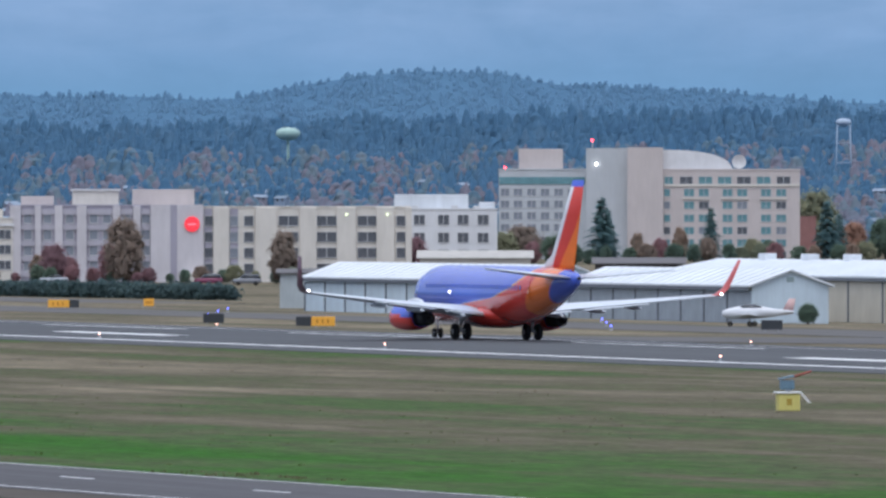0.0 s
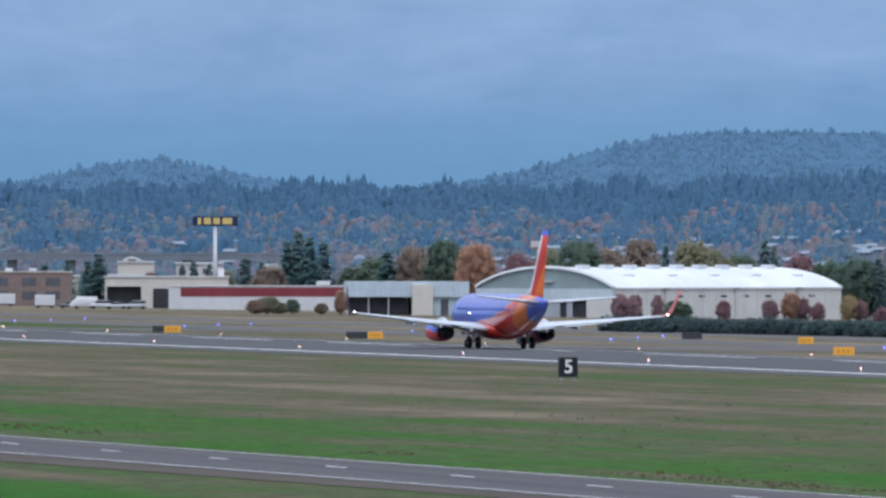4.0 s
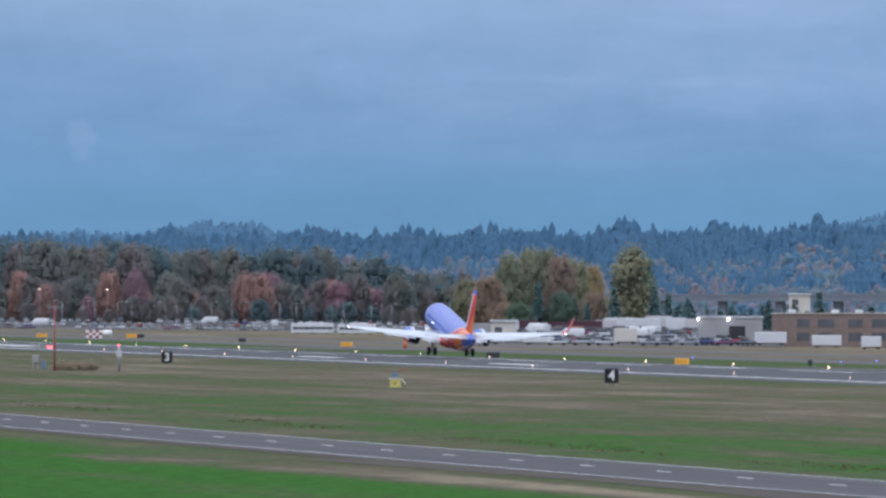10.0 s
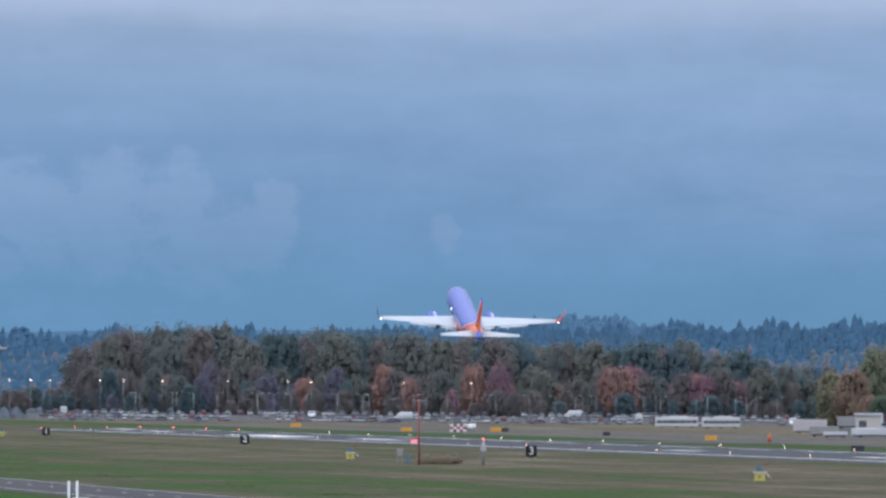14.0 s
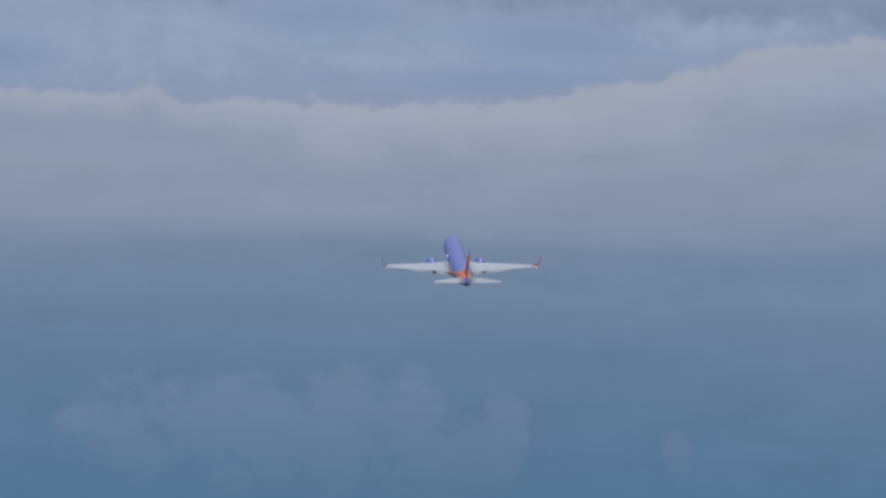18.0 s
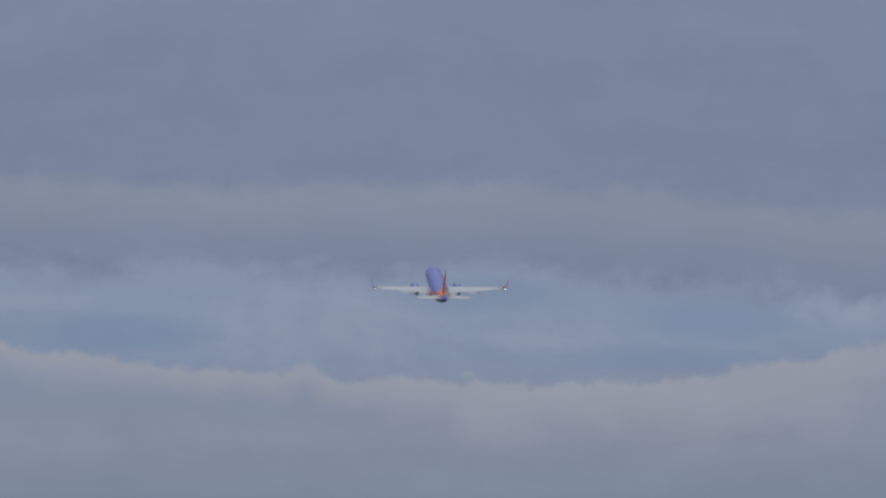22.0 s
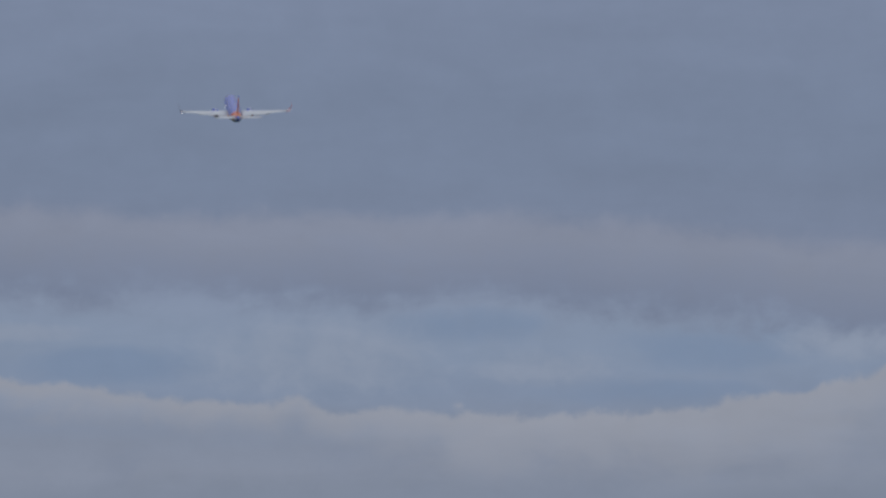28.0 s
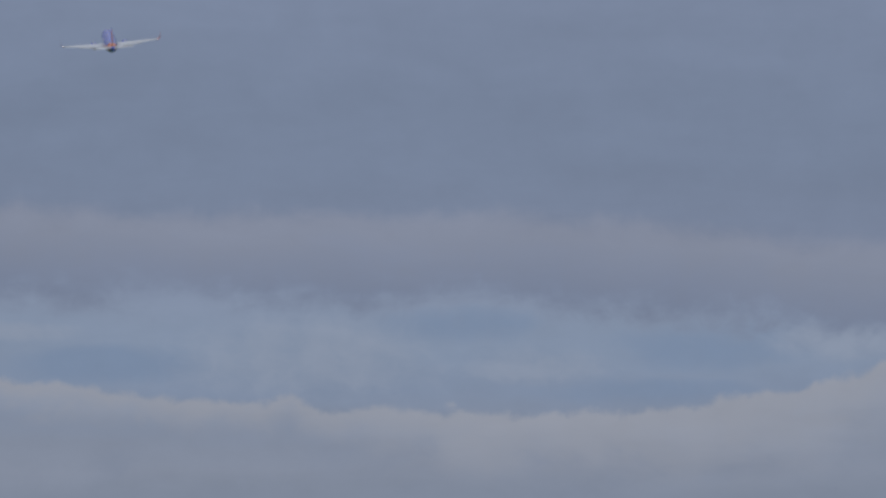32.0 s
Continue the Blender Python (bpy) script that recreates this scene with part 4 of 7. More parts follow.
def hotel():
    """Long five-storey hotel: ribbed grey wing, blank tower with a round red sign, cream wing."""
    o = spot(72.185, 1850)
    g = o.z
    b = thing("hotel", o, 72.185, "long pale five-storey hotel with a round red lit sign", "hotel")
    wall = block(b, "wall", -30.4, -6.9, 0.0, 14, -1, 9.2 - g, LILAC, 0.25)
    for x0, x1 in ((-30.4, -28.6), (-26.2, -25.2), (-22.9, -21.6), (-19.2, -17.6), (-13.2, -12.0), (-9.8, -8.6)):
        part("pier", boxed(x0, x1, -0.7, 0.0, -1, 9.3 - g, bevel=0.05), PALE, b)
    for z in (8.35, 5.8, 3.12, 0.55, -2.0):
        part("spandrel", boxed(-28.6, -7.0, -0.22, 0.0, z - 0.55 - g, z + 0.35 - g), SPANDREL, wall)
    for x in (-27.4, -24.1, -20.4, -16.4, -14.2, -10.9, -7.7):
        for z in (7.17, 4.44, 1.84, -0.75):
            window(wall, x, -0.02, z - g, 1.25, 1.55, GREY_PANE)
    tower = block(b, "tower", -6.9, 1.9, -1.1, 14, -1, 9.45 - g, PALE, 0.0)
    # proud lilac strip that paints the shadow of a wall groove
    part("groove", boxed(-3.6, -2.5, -1.16, -1.1, 0, 9.4 - g), LILAC, tower)
    disc = bmesh.new()
    tube(disc, (0, -1.35, 6.2 - g), (0, -1.14, 6.2 - g), 1.28, 1.28, 32)
    sign = part("round_sign", disc, RED_GLOW, b, "round red lit sign")
    part("sign_mark", boxed(-0.7, 0.7, -1.38, -1.35, 6.05 - g, 6.3 - g), glowing("pink_lit_mark", (1.0, 0.25, 0.3), 0.7), sign)
    right = block(b, "wall", 1.9, 36.5, 0.0, 14, -1, 8.95 - g, CREAM, 0.25)
    for x0, x1 in ((3.6, 6.2), (10.6, 14.2), (18.0, 20.8), (24.2, 27.4), (30.8, 33.8), (35.7, 36.7)):
        part("pier", boxed(x0, x1, -0.55, 0.0, -1, 9.0 - g, bevel=0.05), CREAM, b)
    # lilac bands on the cream wall paint the shade between piers
    for x0, x1 in ((2.0, 3.4), (6.3, 7.7)):
        part("recess_panel", boxed(x0, x1, -0.06, 0.0, -1, 8.8 - g), LILAC, right)
    for z in (6.74, 4.05, 1.4, -1.25):
        for x, w, p in ((2.8, 1.3, DARK_PANE), (7.0, 1.3, GREY_PANE), (9.5, 1.5, DARK_PANE), (16.1, 3.2, DARK_PANE), (22.5, 3.2, DARK_PANE), (29.3, 3.2, DARK_PANE), (34.9, 1.4, DARK_PANE)):
            window(right, x, -0.08, z - g, w, 1.6, p)
    for x in (25.8, 32.6):
        part("wall_lamp", ball(bmesh.new(), (x, -0.75, 7.8 - g), 0.19), glowing("greenish_wall_lamp", (0.85, 0.95, 0.6), 1.6), b, "greenish lit wall lamp")
    part("roof_house", boxed(-10.0, 0.4, 3, 11, 9.2 - g, 12.0 - g, bevel=0.06), PINK, b)
    part("roof_house", boxed(-20.0, -12.3, 3, 11, 9.2 - g, 11.8 - g, bevel=0.06), CREAM, b)
    part("roof_slab", boxed(-20.3, -12.0, 2.7, 11.3, 11.8 - g, 12.1 - g), WHITE_WALL, b)
    part("roof_house", boxed(-28.6, -23.2, 3, 9, 9.2 - g, 10.9 - g, bevel=0.06), PINK, b)
    part("porch", boxed(-1.0, 2.2, -5, -1.1, -1, 1.6), CREAM, b)


def small_hotel():
    o = spot(73.44, 1850)
    g = o.z
    b = thing("guest_house", o, 73.44, "pale three-storey guest house with a dark hipped roof", "hotel")
    wall = block(b, "wall", -10.4, 1.2, 0, 11, -1, 6.6 - g, PALE)
    bm = bmesh.new()
    loft(bm, [[(-11.0, -0.6, 6.6 - g), (1.6, -0.6, 6.6 - g), (1.6, 11.6, 6.6 - g), (-11.0, 11.6, 6.6 - g)], [(-8.2, 2.2, 8.1 - g), (0.6, 2.2, 8.1 - g), (0.6, 8.8, 8.1 - g), (-8.2, 8.8, 8.1 - g)]], smooth_faces=False)
    part("roof", bm, ROOF_GREY, b, "dark grey hipped roof")
    part("cornice", boxed(-10.7, 1.2, -0.35, 0.0, 6.0 - g, 6.4 - g), WHITE_WALL, b)
    for z in (4.34, 1.85, -0.65):
        for x in (-9.3, -7.1, -6.3, -4.1, -3.3, -1.6):
            window(wall, x, -0.02, z - g, 0.75, 1.5, GREY_PANE)
    wing = block(b, "wing", 1.2, 10.6, -0.8, 11, -1, 7.1 - g, CREAM, 0.2)
    part("roof_house", boxed(1.6, 9.0, 2, 8, 7.1 - g, 8.7 - g, bevel=0.05), CREAM, b)
    part("cornice", boxed(1.0, 10.8, -1.1, -0.8, 5.9 - g, 6.3 - g), WHITE_WALL, b)
    for z in (4.5, 2.0, -0.6):
        window(wing, 9.3, -0.82, z - g, 1.9, 1.4, DARK_PANE)


def white_office():
    o = spot(70.87, 2100)
    g = o.z
    b = thing("office_block", o, 70.87, "white three-storey office block with dark windows", "office")
    wall = block(b, "wall", -9.7, 9.7, 0, 14, -1, 8.5 - g, WHITE_WALL, 0.25)
    for z in (6.6, 3.2, 0.0):
        for x in (-8.4, -5.1, -0.5, 3.2, 7.0):
            window(wall, x, -0.02, z - g, 2.0, 1.8, DARK_PANE)
    part("roof_house", boxed(-9.9, 4.2, 3, 12, 8.5 - g, 11.4 - g, bevel=0.05), ROOF_WHITE, b)
    part("roof_house", boxed(6.2, 9.2, 3, 9, 8.5 - g, 10.0 - g, bevel=0.05), ROOF_WHITE, b)
    for x in (-6.5, 1.0, 5.2):
        part("roof_unit", boxed(x, x + 1.2, 1.5, 2.8, 8.5 - g, 9.3 - g, bevel=0.05), FRAME, b)


def tall_hotel():
    """Eight-storey block: grey wing, pinkish stair tower, wing with teal windows and a white vault on its roof."""
    o = spot(69.95, 2650)
    g = o.z
    k = 2650 / 19600

    def X(px):
        return (px - 1104) * k

    def Z(py):
        return EYE_Z + (365 - py) * k - g
    b = thing("tower_hotel", o, 69.95, "large eight-storey pinkish hotel with teal windows and a white vaulted roof", "hotel")
    left = block(b, "wall", X(882), X(1040), 4, 22, -1, Z(302), OFFICE, 0.4)
    part("teal_band", boxed(X(883), X(1035), 3.85, 4.0, Z(327), Z(314)), TEAL, left)
    for y in (341, 362, 383, 404, 426):
        for px in (893, 916, 940, 964, 988, 1012):
            window(left, X(px), 3.98, Z(y), 2.0, 1.7, GREY_PANE)
    part("roof_house", boxed(X(917), X(995), 7, 18, Z(302), Z(264), bevel=0.08), PINK, b)
    part("tower", boxed(X(1037), X(1110), 1.5, 20, -1, Z(263)), OFFICE, b)
    part("tower", boxed(X(1110), X(1173), -1.5, 20, -1, Z(262)), PINK, b)
    right = block(b, "wall", X(1173), X(1415), 0, 20, -1, Z(303), PINK, 0.4)
    part("roof_band", boxed(X(1174), X(1414), -0.25, 0.0, Z(331), Z(327)), CREAM, right)
    for px, w in ((1183, 2.0), (1214, 3.0), (1248, 3.2), (1282, 3.2), (1316, 3.2), (1351, 3.2), (1386, 3.2)):
        window(right, X(px), -0.02, Z(320), w, 1.7, DARK_PANE if px in (1214, 1316, 1386) else TEAL)
    for i, y in enumerate((342, 364, 387, 409, 431, 452)):
        for j, px in enumerate((1180, 1219, 1245, 1287, 1313, 1355, 1382)):
            window(right, X(px), -0.02, Z(y), 1.4 if j == 0 else 2.3, 1.7, (TEAL, DARK_PANE, TEAL, GREY_PANE)[(i * 3 + j * 2 + i * j) % 4])
    for px in (1232, 1300, 1368):
        part("balcony_rail", boxed(X(px - 24), X(px + 24), -0.35, -0.02, Z(354), Z(351)), CREAM, right)
    bm, rings = bmesh.new(), []
    for y in (2, 18):
        rings.append([(X(1173), y, Z(303))] + [(X(1173 + 125 * q), y, Z(303) + (Z(266) - Z(303)) * math.sqrt(max(0.0, 1 - q ** 2.6))) for q in [i / 14 for i in range(15)]])
    loft(bm, rings)
    part("vaulted_roof", bm, WHITE_WALL, b, "white curved roof")
    part("floodlight", ball(bmesh.new(), (X(1055), 1.1, Z(291)), 0.25), COOL_LAMP, b, "bright white floodlight")
    part("obstruction_light", ball(bmesh.new(), (X(1048), 4, Z(249)), 0.24), RED_LAMP, b, "red roof light")
    part("mast", tube(bmesh.new(), (X(1048), 4, Z(263)), (X(1048), 4, Z(250)), 0.12), FRAME, b)
    part("obstruction_light", ball(bmesh.new(), (X(893), 5, Z(297)), 0.24), RED_LAMP, b, "red roof light")
    dish = bmesh.new()
    loft(dish, [[(X(1308) + q * 1.7 * math.cos(a), 6 + 0.7 * (1 - q * q), Z(287) + q * 1.7 * math.sin(a)) for a in [math.tau * i / 16 for i in range(16)]] for q in (1.0, 0.7, 0.35, 0.05)], caps=False)
    tube(dish, (X(1308), 6.8, Z(287)), (X(1308), 7, Z(303)), 0.2)
    part("dish", dish, FRAME, b, "grey satellite dish")
    b2 = thing("brick_block", spot(69.01, 2700), 69.01, "dull red brick building beside dark firs", "building")
    block(b2, "wall", -2.5, 2.5, 0, 10, -1, 10, BRICK_RED, 0.2)


def gable_shed(name, az, r, x0, x1, depth, eave, ridge, along, wall_mat, roof_mat, label, doors=(), over=0.4, turn=0.0):
    """A shed with a low gabled roof; along: the ridge runs across the view ('x') or away from it ('y')."""
    o = spot(az, r)
    b = thing(name, o, az + turn, label, "hangar")
    part("wall", boxed(x0, x1, 0, depth, -1.0, eave), wall_mat, b)
    bm = bmesh.new()
    if along == "x":
        ring = [(0 - over, eave), (depth / 2, ridge), (depth + over, eave), (depth + over, eave + 0.12), (depth / 2, ridge + 0.14), (0 - over, eave + 0.12)]
        loft(bm, [[(x, y, z) for y, z in ring] for x in (x0 - over, x1 + over)], smooth_faces=False)
        gab = bmesh.new()
        loft(gab, [[(x0 + 0.02, 0, eave), (x0 + 0.02, depth / 2, ridge), (x0 + 0.02, depth, eave)], [(x1 - 0.02, 0, eave), (x1 - 0.02, depth / 2, ridge), (x1 - 0.02, depth, eave)]], smooth_faces=False)
    else:
        m = (x0 + x1) / 2
        ring = [(x0 - over, eave), (m, ridge), (x1 + over, eave), (x1 + over, eave + 0.12), (m, ridge + 0.14), (x0 - over, eave + 0.12)]
        loft(bm, [[(x, y, z) for x, z in ring] for y in (-over, depth + over)], smooth_faces=False)
        gab = bmesh.new()
        loft(gab, [[(x0, y, eave), (m, y, ridge), (x1, y, eave)] for y in (0.02, depth - 0.02)], smooth_faces=False)
    part("gable", gab, wall_mat, b)
    roof = part("roof", bm, roof_mat, b)
    for a, c, z0, z1, mat in doors:
        d = part("door", boxed(a, c, -0.06, 0.0, z0, z1), mat, b)
    return b, roof


def row_hangar(name, x0, x1, y0, y1, eave, ridge, bays, wall_mat, door_mat, label):
    """A long low hangar beside the taxiway: its ridge runs along the runway, its gable end faces back down the field."""
    g = ground_z(x1, y0)
    b = thing(name, (x1, y0, g), 0, label, "hangar")
    L, W, e, r, m = x1 - x0, y1 - y0, eave - g, ridge - g, (y1 - y0) / 2
    part("wall", boxed(-L, 0, 0, W, -0.6, e), wall_mat, b)
    gab = bmesh.new()
    loft(gab, [[(x, 0.0, e), (x, m, r), (x, W, e)] for x in (-L, 0.0)], smooth_faces=False)
    part("gable", gab, wall_mat, b)
    roof, o = bmesh.new(), 0.45
    ring = [(-o, e - 0.12), (m, r), (W + o, e - 0.12), (W + o, e + 0.06), (m, r + 0.18), (-o, e + 0.06)]
    loft(roof, [[(x, y, z) for y, z in ring] for x in (-L - 0.4, 0.4)], smooth_faces=False)
    cover = part("roof", roof, ROOF_WHITE, b, "white ribbed metal roof")
    # dark strip painted as the shadow below the eave
    part("fascia", boxed(-L - 0.4, 0.4, -o - 0.05, -o, e - 0.42, e - 0.1), SHADE_AND_POST, b)
    rib = bmesh.new()
    loft(rib, [[(q, -o, e + 0.06), (q, -o, e + 0.13), (q, m, r + 0.25), (q, m, r + 0.18)] for q in (-0.04, 0.04)], smooth_faces=False)
    rib = mesh_of("seam", rib, ROOF_WHITE)
    for i in range(int(L / 2.4)):
        again("seam", rib, cover, (-1.2 - 2.4 * i, 0, 0))
    w = L / bays
    door = mesh_of("sliding_door", boxed(0.18, w - 0.18, -0.1, 0.0, 0.0, e - 0.55), door_mat)
    post = mesh_of("door_post", boxed(-0.14, 0.14, -0.16, 0.0, 0.0, e - 0.5), SHADE_AND_POST)
    for i in range(bays):
        again("sliding_door", door, b, (-L + i * w, 0, 0))
        again("door_post", post, b, (-L + i * w, 0, 0))
    part("gable_vent", boxed(0.0, 0.06, m - 0.35, m + 0.35, e + 0.35, e + 0.8), HANGAR_FACE, b)
    part("gable_door", boxed(0.0, 0.05, m - 0.5, m + 0.5, 0.0, 2.0), SIDING, b)
    return b, cover


# dark grey for the painted eave shadow and for the door posts
SHADE_AND_POST = painted("eave_shade_and_post_grey", (0.14, 0.155, 0.18), 0.7)


def white_hangars():
    row_hangar("hangar", -1085.8, -1014.6, 361.3, 368.7, 1.9, 3.3, 11, SIDING, SIDING, "long low pale hangar with a white metal roof")
    row_hangar("hangar", -1008.5, -958.8, 362.5, 370.1, 1.82, 3.2, 8, SIDING, GREY_DOOR, "long low pale hangar with grey-blue sliding doors")
    b, roof = row_hangar("hangar", -1030.0, -905.0, 379.0, 393.0, 2.55, 3.85, 14, BEIGE, BEIGE, "beige metal hangar with white roof vents")
    for x in (-112.6, -101.0, -89.6):
        part("roof_vent", boxed(x, x + 2.0, 6.4, 7.6, 5.3, 6.35, bevel=0.06), ROOF_WHITE, roof, "white roof vent")
    gable_shed("shed", 71.63, 1190, -2.1, 2.1, 8, 3.7, 4.1, "x", painted("grey_metal", (0.42, 0.46, 0.47), 0.6), ROOF_GREY, "small grey metal shed")
    gable_shed("store", 69.85, 1260, -5.5, 4.5, 14, 4.9, 5.5, "x", painted("dark_brown_wall", (0.1, 0.09, 0.09), 0.8), ROOF_GREY, "low store with a dark flat roof")
    gable_shed("store", 70.72, 1300, -6.5, 6.5, 14, 5.3, 6.1, "x", CREAM, painted("pale_brown_roof", (0.42, 0.4, 0.37), 0.8), "low cream building with a pale roof")


GREY_DOOR = painted("grey_blue_door", (0.3, 0.34, 0.38), 0.6)


def arched_hangar():
    """A big vaulted hangar seen over its near corner; local x runs along its front, y along its side."""
    turn = 40.0
    o = spot(75.206, 1985)
    b = thing("arched_hangar", o, 75.206 - turn, "large white arched hangar with a grey-green door front", "hangar")
    g = o.z
    W, L, eave, rise = 32.5, 65.0, 2.15 - g, 3.6
    arc = [(-W + W * i / 24, eave + rise * (1 - (2 * i / 24 - 1) ** 2) ** 0.85) for i in range(25)]
    part("front_arch", loft(bmesh.new(), [[(x, y, z) for x, z in arc] for y in (0.0, 0.4)]), HANGAR_FACE, b, "grey-green arched front")
    trim = bmesh.new()
    loft(trim, [[(x, -0.5, z + 0.1) for x, z in arc], [(x, -0.5, z + 0.55) for x, z in arc], [(x, 0.2, z + 0.6) for x, z in arc]], closed=False, caps=False)
    part("arch_trim", trim, ROOF_WHITE, b)
    roof = bmesh.new()
    loft(roof, [[(x * 1.012 + 0.2, y, z + 0.3) for x, z in arc] for y in (0.2, L * 0.33, L * 0.66, L)], closed=False, caps=False)
    loft(roof, [[(x, y, z) for x, z in arc] for y in (L - 0.4, L)])
    r = part("vaulted_roof", roof, ROOF_WHITE, b, "white vaulted metal roof")
    for i in range(9):
        y = 4 + i * 6.6
        part("roof_vent", boxed(-W * 0.36 - 0.9, -W * 0.36 + 0.9, y, y + 2.2, eave + rise - 0.2, eave + rise + 0.75, bevel=0.12), ROOF_WHITE, r, "low white roof vent")
    for i in range(5):
        y = 9 + i * 12
        part("skylight", boxed(-6.4, -4.6, y, y + 2.4, eave + 2.2, eave + 2.65, bevel=0.1), ROOF_WHITE, r)
    side = part("side_wall", boxed(-0.35, 0.0, 0.0, L, -1, eave + 0.3), painted("off_white_sheet", (0.66, 0.65, 0.62), 0.6, 0.1, 0.3), b)
    part("side_wall", boxed(-W, -W + 0.35, 0, L, -1, eave + 0.3), SIDING, b)
    part("back_wall", boxed(-W, 0, L - 0.3, L, -1, eave + 0.2), SIDING, b)
    part("gutter", boxed(0.0, 0.25, 0, L, eave - 0.05, eave + 0.3), ROOF_WHITE, b)
    for i in range(16):
        part("rib", boxed(0.0, 0.12, 1.5 + i * 3.9, 1.75 + i * 3.9, 0, eave), side.data.materials[0], side)
    for i in range(9):
        part("vent", boxed(0.0, 0.1, 5 + i * 6.3, 6.6 + i * 6.3, eave - 1.5, eave - 1.1), DARK_PANE, side)
    for y in (14, 34, 52):
        part("downpipe", boxed(0.0, 0.3, y, y + 0.3, 0, eave), FRAME, side)
        part("side_lamp", boxed(0.0, 0.8, y - 0.5, y + 0.7, eave - 0.1, eave + 0.25, bevel=0.05), CONCRETE, side)
    # front: pale door lintel, doors before a near-black slab for the shaded inside
    part("lintel", boxed(-W, 0, -0.3, 0.1, eave - 1.9, eave + 0.05), SIDING, b)
    part("door_track", boxed(-W, 0, -0.45, -0.3, eave - 2.2, eave - 1.9), DARK_OPEN, b)
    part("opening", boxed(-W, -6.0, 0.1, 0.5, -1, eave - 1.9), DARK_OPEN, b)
    for i, (a, c) in enumerate(((-W, -28.2), (-26.0, -21.0), (-19.0, -12.6), (-11.0, -9.6))):
        part("door_leaf", boxed(a, c, -0.2, 0.0, -1, eave - 2.2), painted("grey_door_sheet", (0.4, 0.43, 0.47), 0.6), b)
    part("corner_pier", boxed(-6.0, 0.05, -0.6, 0.1, -1, eave - 1.5), painted("off_white_sheet", (0.66, 0.65, 0.62), 0.6, 0.1, 0.3), b)
    part("front_lamp", boxed(-W / 2 - 2, -W / 2 + 2, -0.5, 0.0, eave + 1.2, eave + 1.5), FRAME, b)


def west_sheds():
    # open-fronted shed and white block beside the arched hangar
    o = spot(76.28, 2010)
    g = o.z
    b = thing("open_shed", o, 76.28, "low corrugated shed with a dark open front", "shed")
    part("back_wall", boxed(-11, 11, 8, 8.4, -1, 3.0 - g), SIDING, b)
    roof = bmesh.new()
    wave = []
    for i in range(24):
        wave += [(-11.4 + i * 0.95, -0.6), (-10.8 + i * 0.95, -0.6), (-10.75 + i * 0.95, -0.48), (-10.5 + i * 0.95, -0.48)]
    ring = wave + [(11.4, 8.6), (-11.4, 8.6)]
    loft(roof, [[(x, y, z) for x, y in ring] for z in (0.6 - g, 3.4 - g)], smooth_faces=False)
    part("corrugated_roof", roof, SIDING, b, "pale corrugated roof edge")
    # solid dark block painted as the shaded inside of the shed
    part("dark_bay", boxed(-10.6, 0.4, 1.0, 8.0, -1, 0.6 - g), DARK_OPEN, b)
    part("white_block", boxed(1.0, 4.8, -1.2, 8, -1, 2.9 - g, bevel=0.06), CREAM, b)
    part("wall", boxed(4.8, 11, 0.2, 8, -1, 0.6 - g), SIDING, b)
    for x in (-10.8, -7, -3.4):
        part("post", boxed(x, x + 0.25, 0, 0.25, -1, 0.6 - g), FRAME, b)
    part("door", boxed(6.2, 7.6, 0.1, 0.2, -1, 0.2 - g), DARK_PANE, b)
    # long white building with a maroon band
    o = spot(77.0, 2200)
    g = o.z
    b = thing("warehouse", o, 77.0, "long white warehouse with a broad maroon band", "warehouse")
    part("wall", boxed(-19.6, 21.5, 0, 16, -1, 1.85 - g), WHITE_WALL, b)
    part("maroon_band", boxed(-17.2, 16.8, -0.08, 0.0, -0.15 - g, 1.6 - g), MAROON, b, "maroon painted band")
    part("pale_band", boxed(16.8, 21.6, -0.08, 0.0, -0.6 - g, 1.4 - g), LILAC, b)
    part("coping", boxed(-19.8, 21.7, -0.2, 16.2, 1.85 - g, 2.0 - g), FRAME, b)
    part("roof_unit", boxed(9.8, 12.5, 5, 8, 2.0 - g, 2.9 - g, bevel=0.1), FRAME, b)
    part("roof_unit", boxed(18.2, 20.5, 4, 7, 2.0 - g, 2.8 - g, bevel=0.1), FRAME, b)
    o = spot(77.52, 2260)
    g = o.z
    b = thing("workshop", o, 77.52, "white workshop with dark bays and a chimney", "warehouse")
    part("wall", boxed(-12.6, 12.6, 0.0, 14, 1.6 - g, 3.5 - g), CREAM, b)
    part("wall", boxed(-4.2, 12.6, 0.0, 14, -1, 1.6 - g), CREAM, b)
    # dark block fills the open bay in place of its shade
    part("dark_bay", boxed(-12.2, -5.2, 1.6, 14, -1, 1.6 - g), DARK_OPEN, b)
    part("post", boxed(-12.6, -12.2, 0, 0.4, -1, 1.6 - g), FRAME, b)
    part("post", boxed(-5.2, -4.2, 0, 0.6, -1, 1.6 - g), CREAM, b)
    # dark sheet on the wall, drawn as a shaded bay
    part("dark_bay", boxed(-2.8, 0.6, -0.1, 0.0, -0.6, 1.2 - g), DARK_OPEN, b)
    part("chimney", boxed(10.4, 11.7, 3, 4.3, 3.5 - g, 5.3 - g, bevel=0.05), WHITE_WALL, b)
    part("coping", boxed(-12.9, 12.9, -0.3, 14.2, 3.5 - g, 3.72 - g), WHITE_WALL, b)
    # brick block with square openings, and its grey neighbour with two bright lamps
    o = spot(78.38, 2320)
    g = o.z
    b = thing("brick_building", o, 78.38, "low brown brick building with square openings", "building")
    part("wall", boxed(-11.5, 15.0, 0, 12, -1, 4.3 - g), BRICK, b)
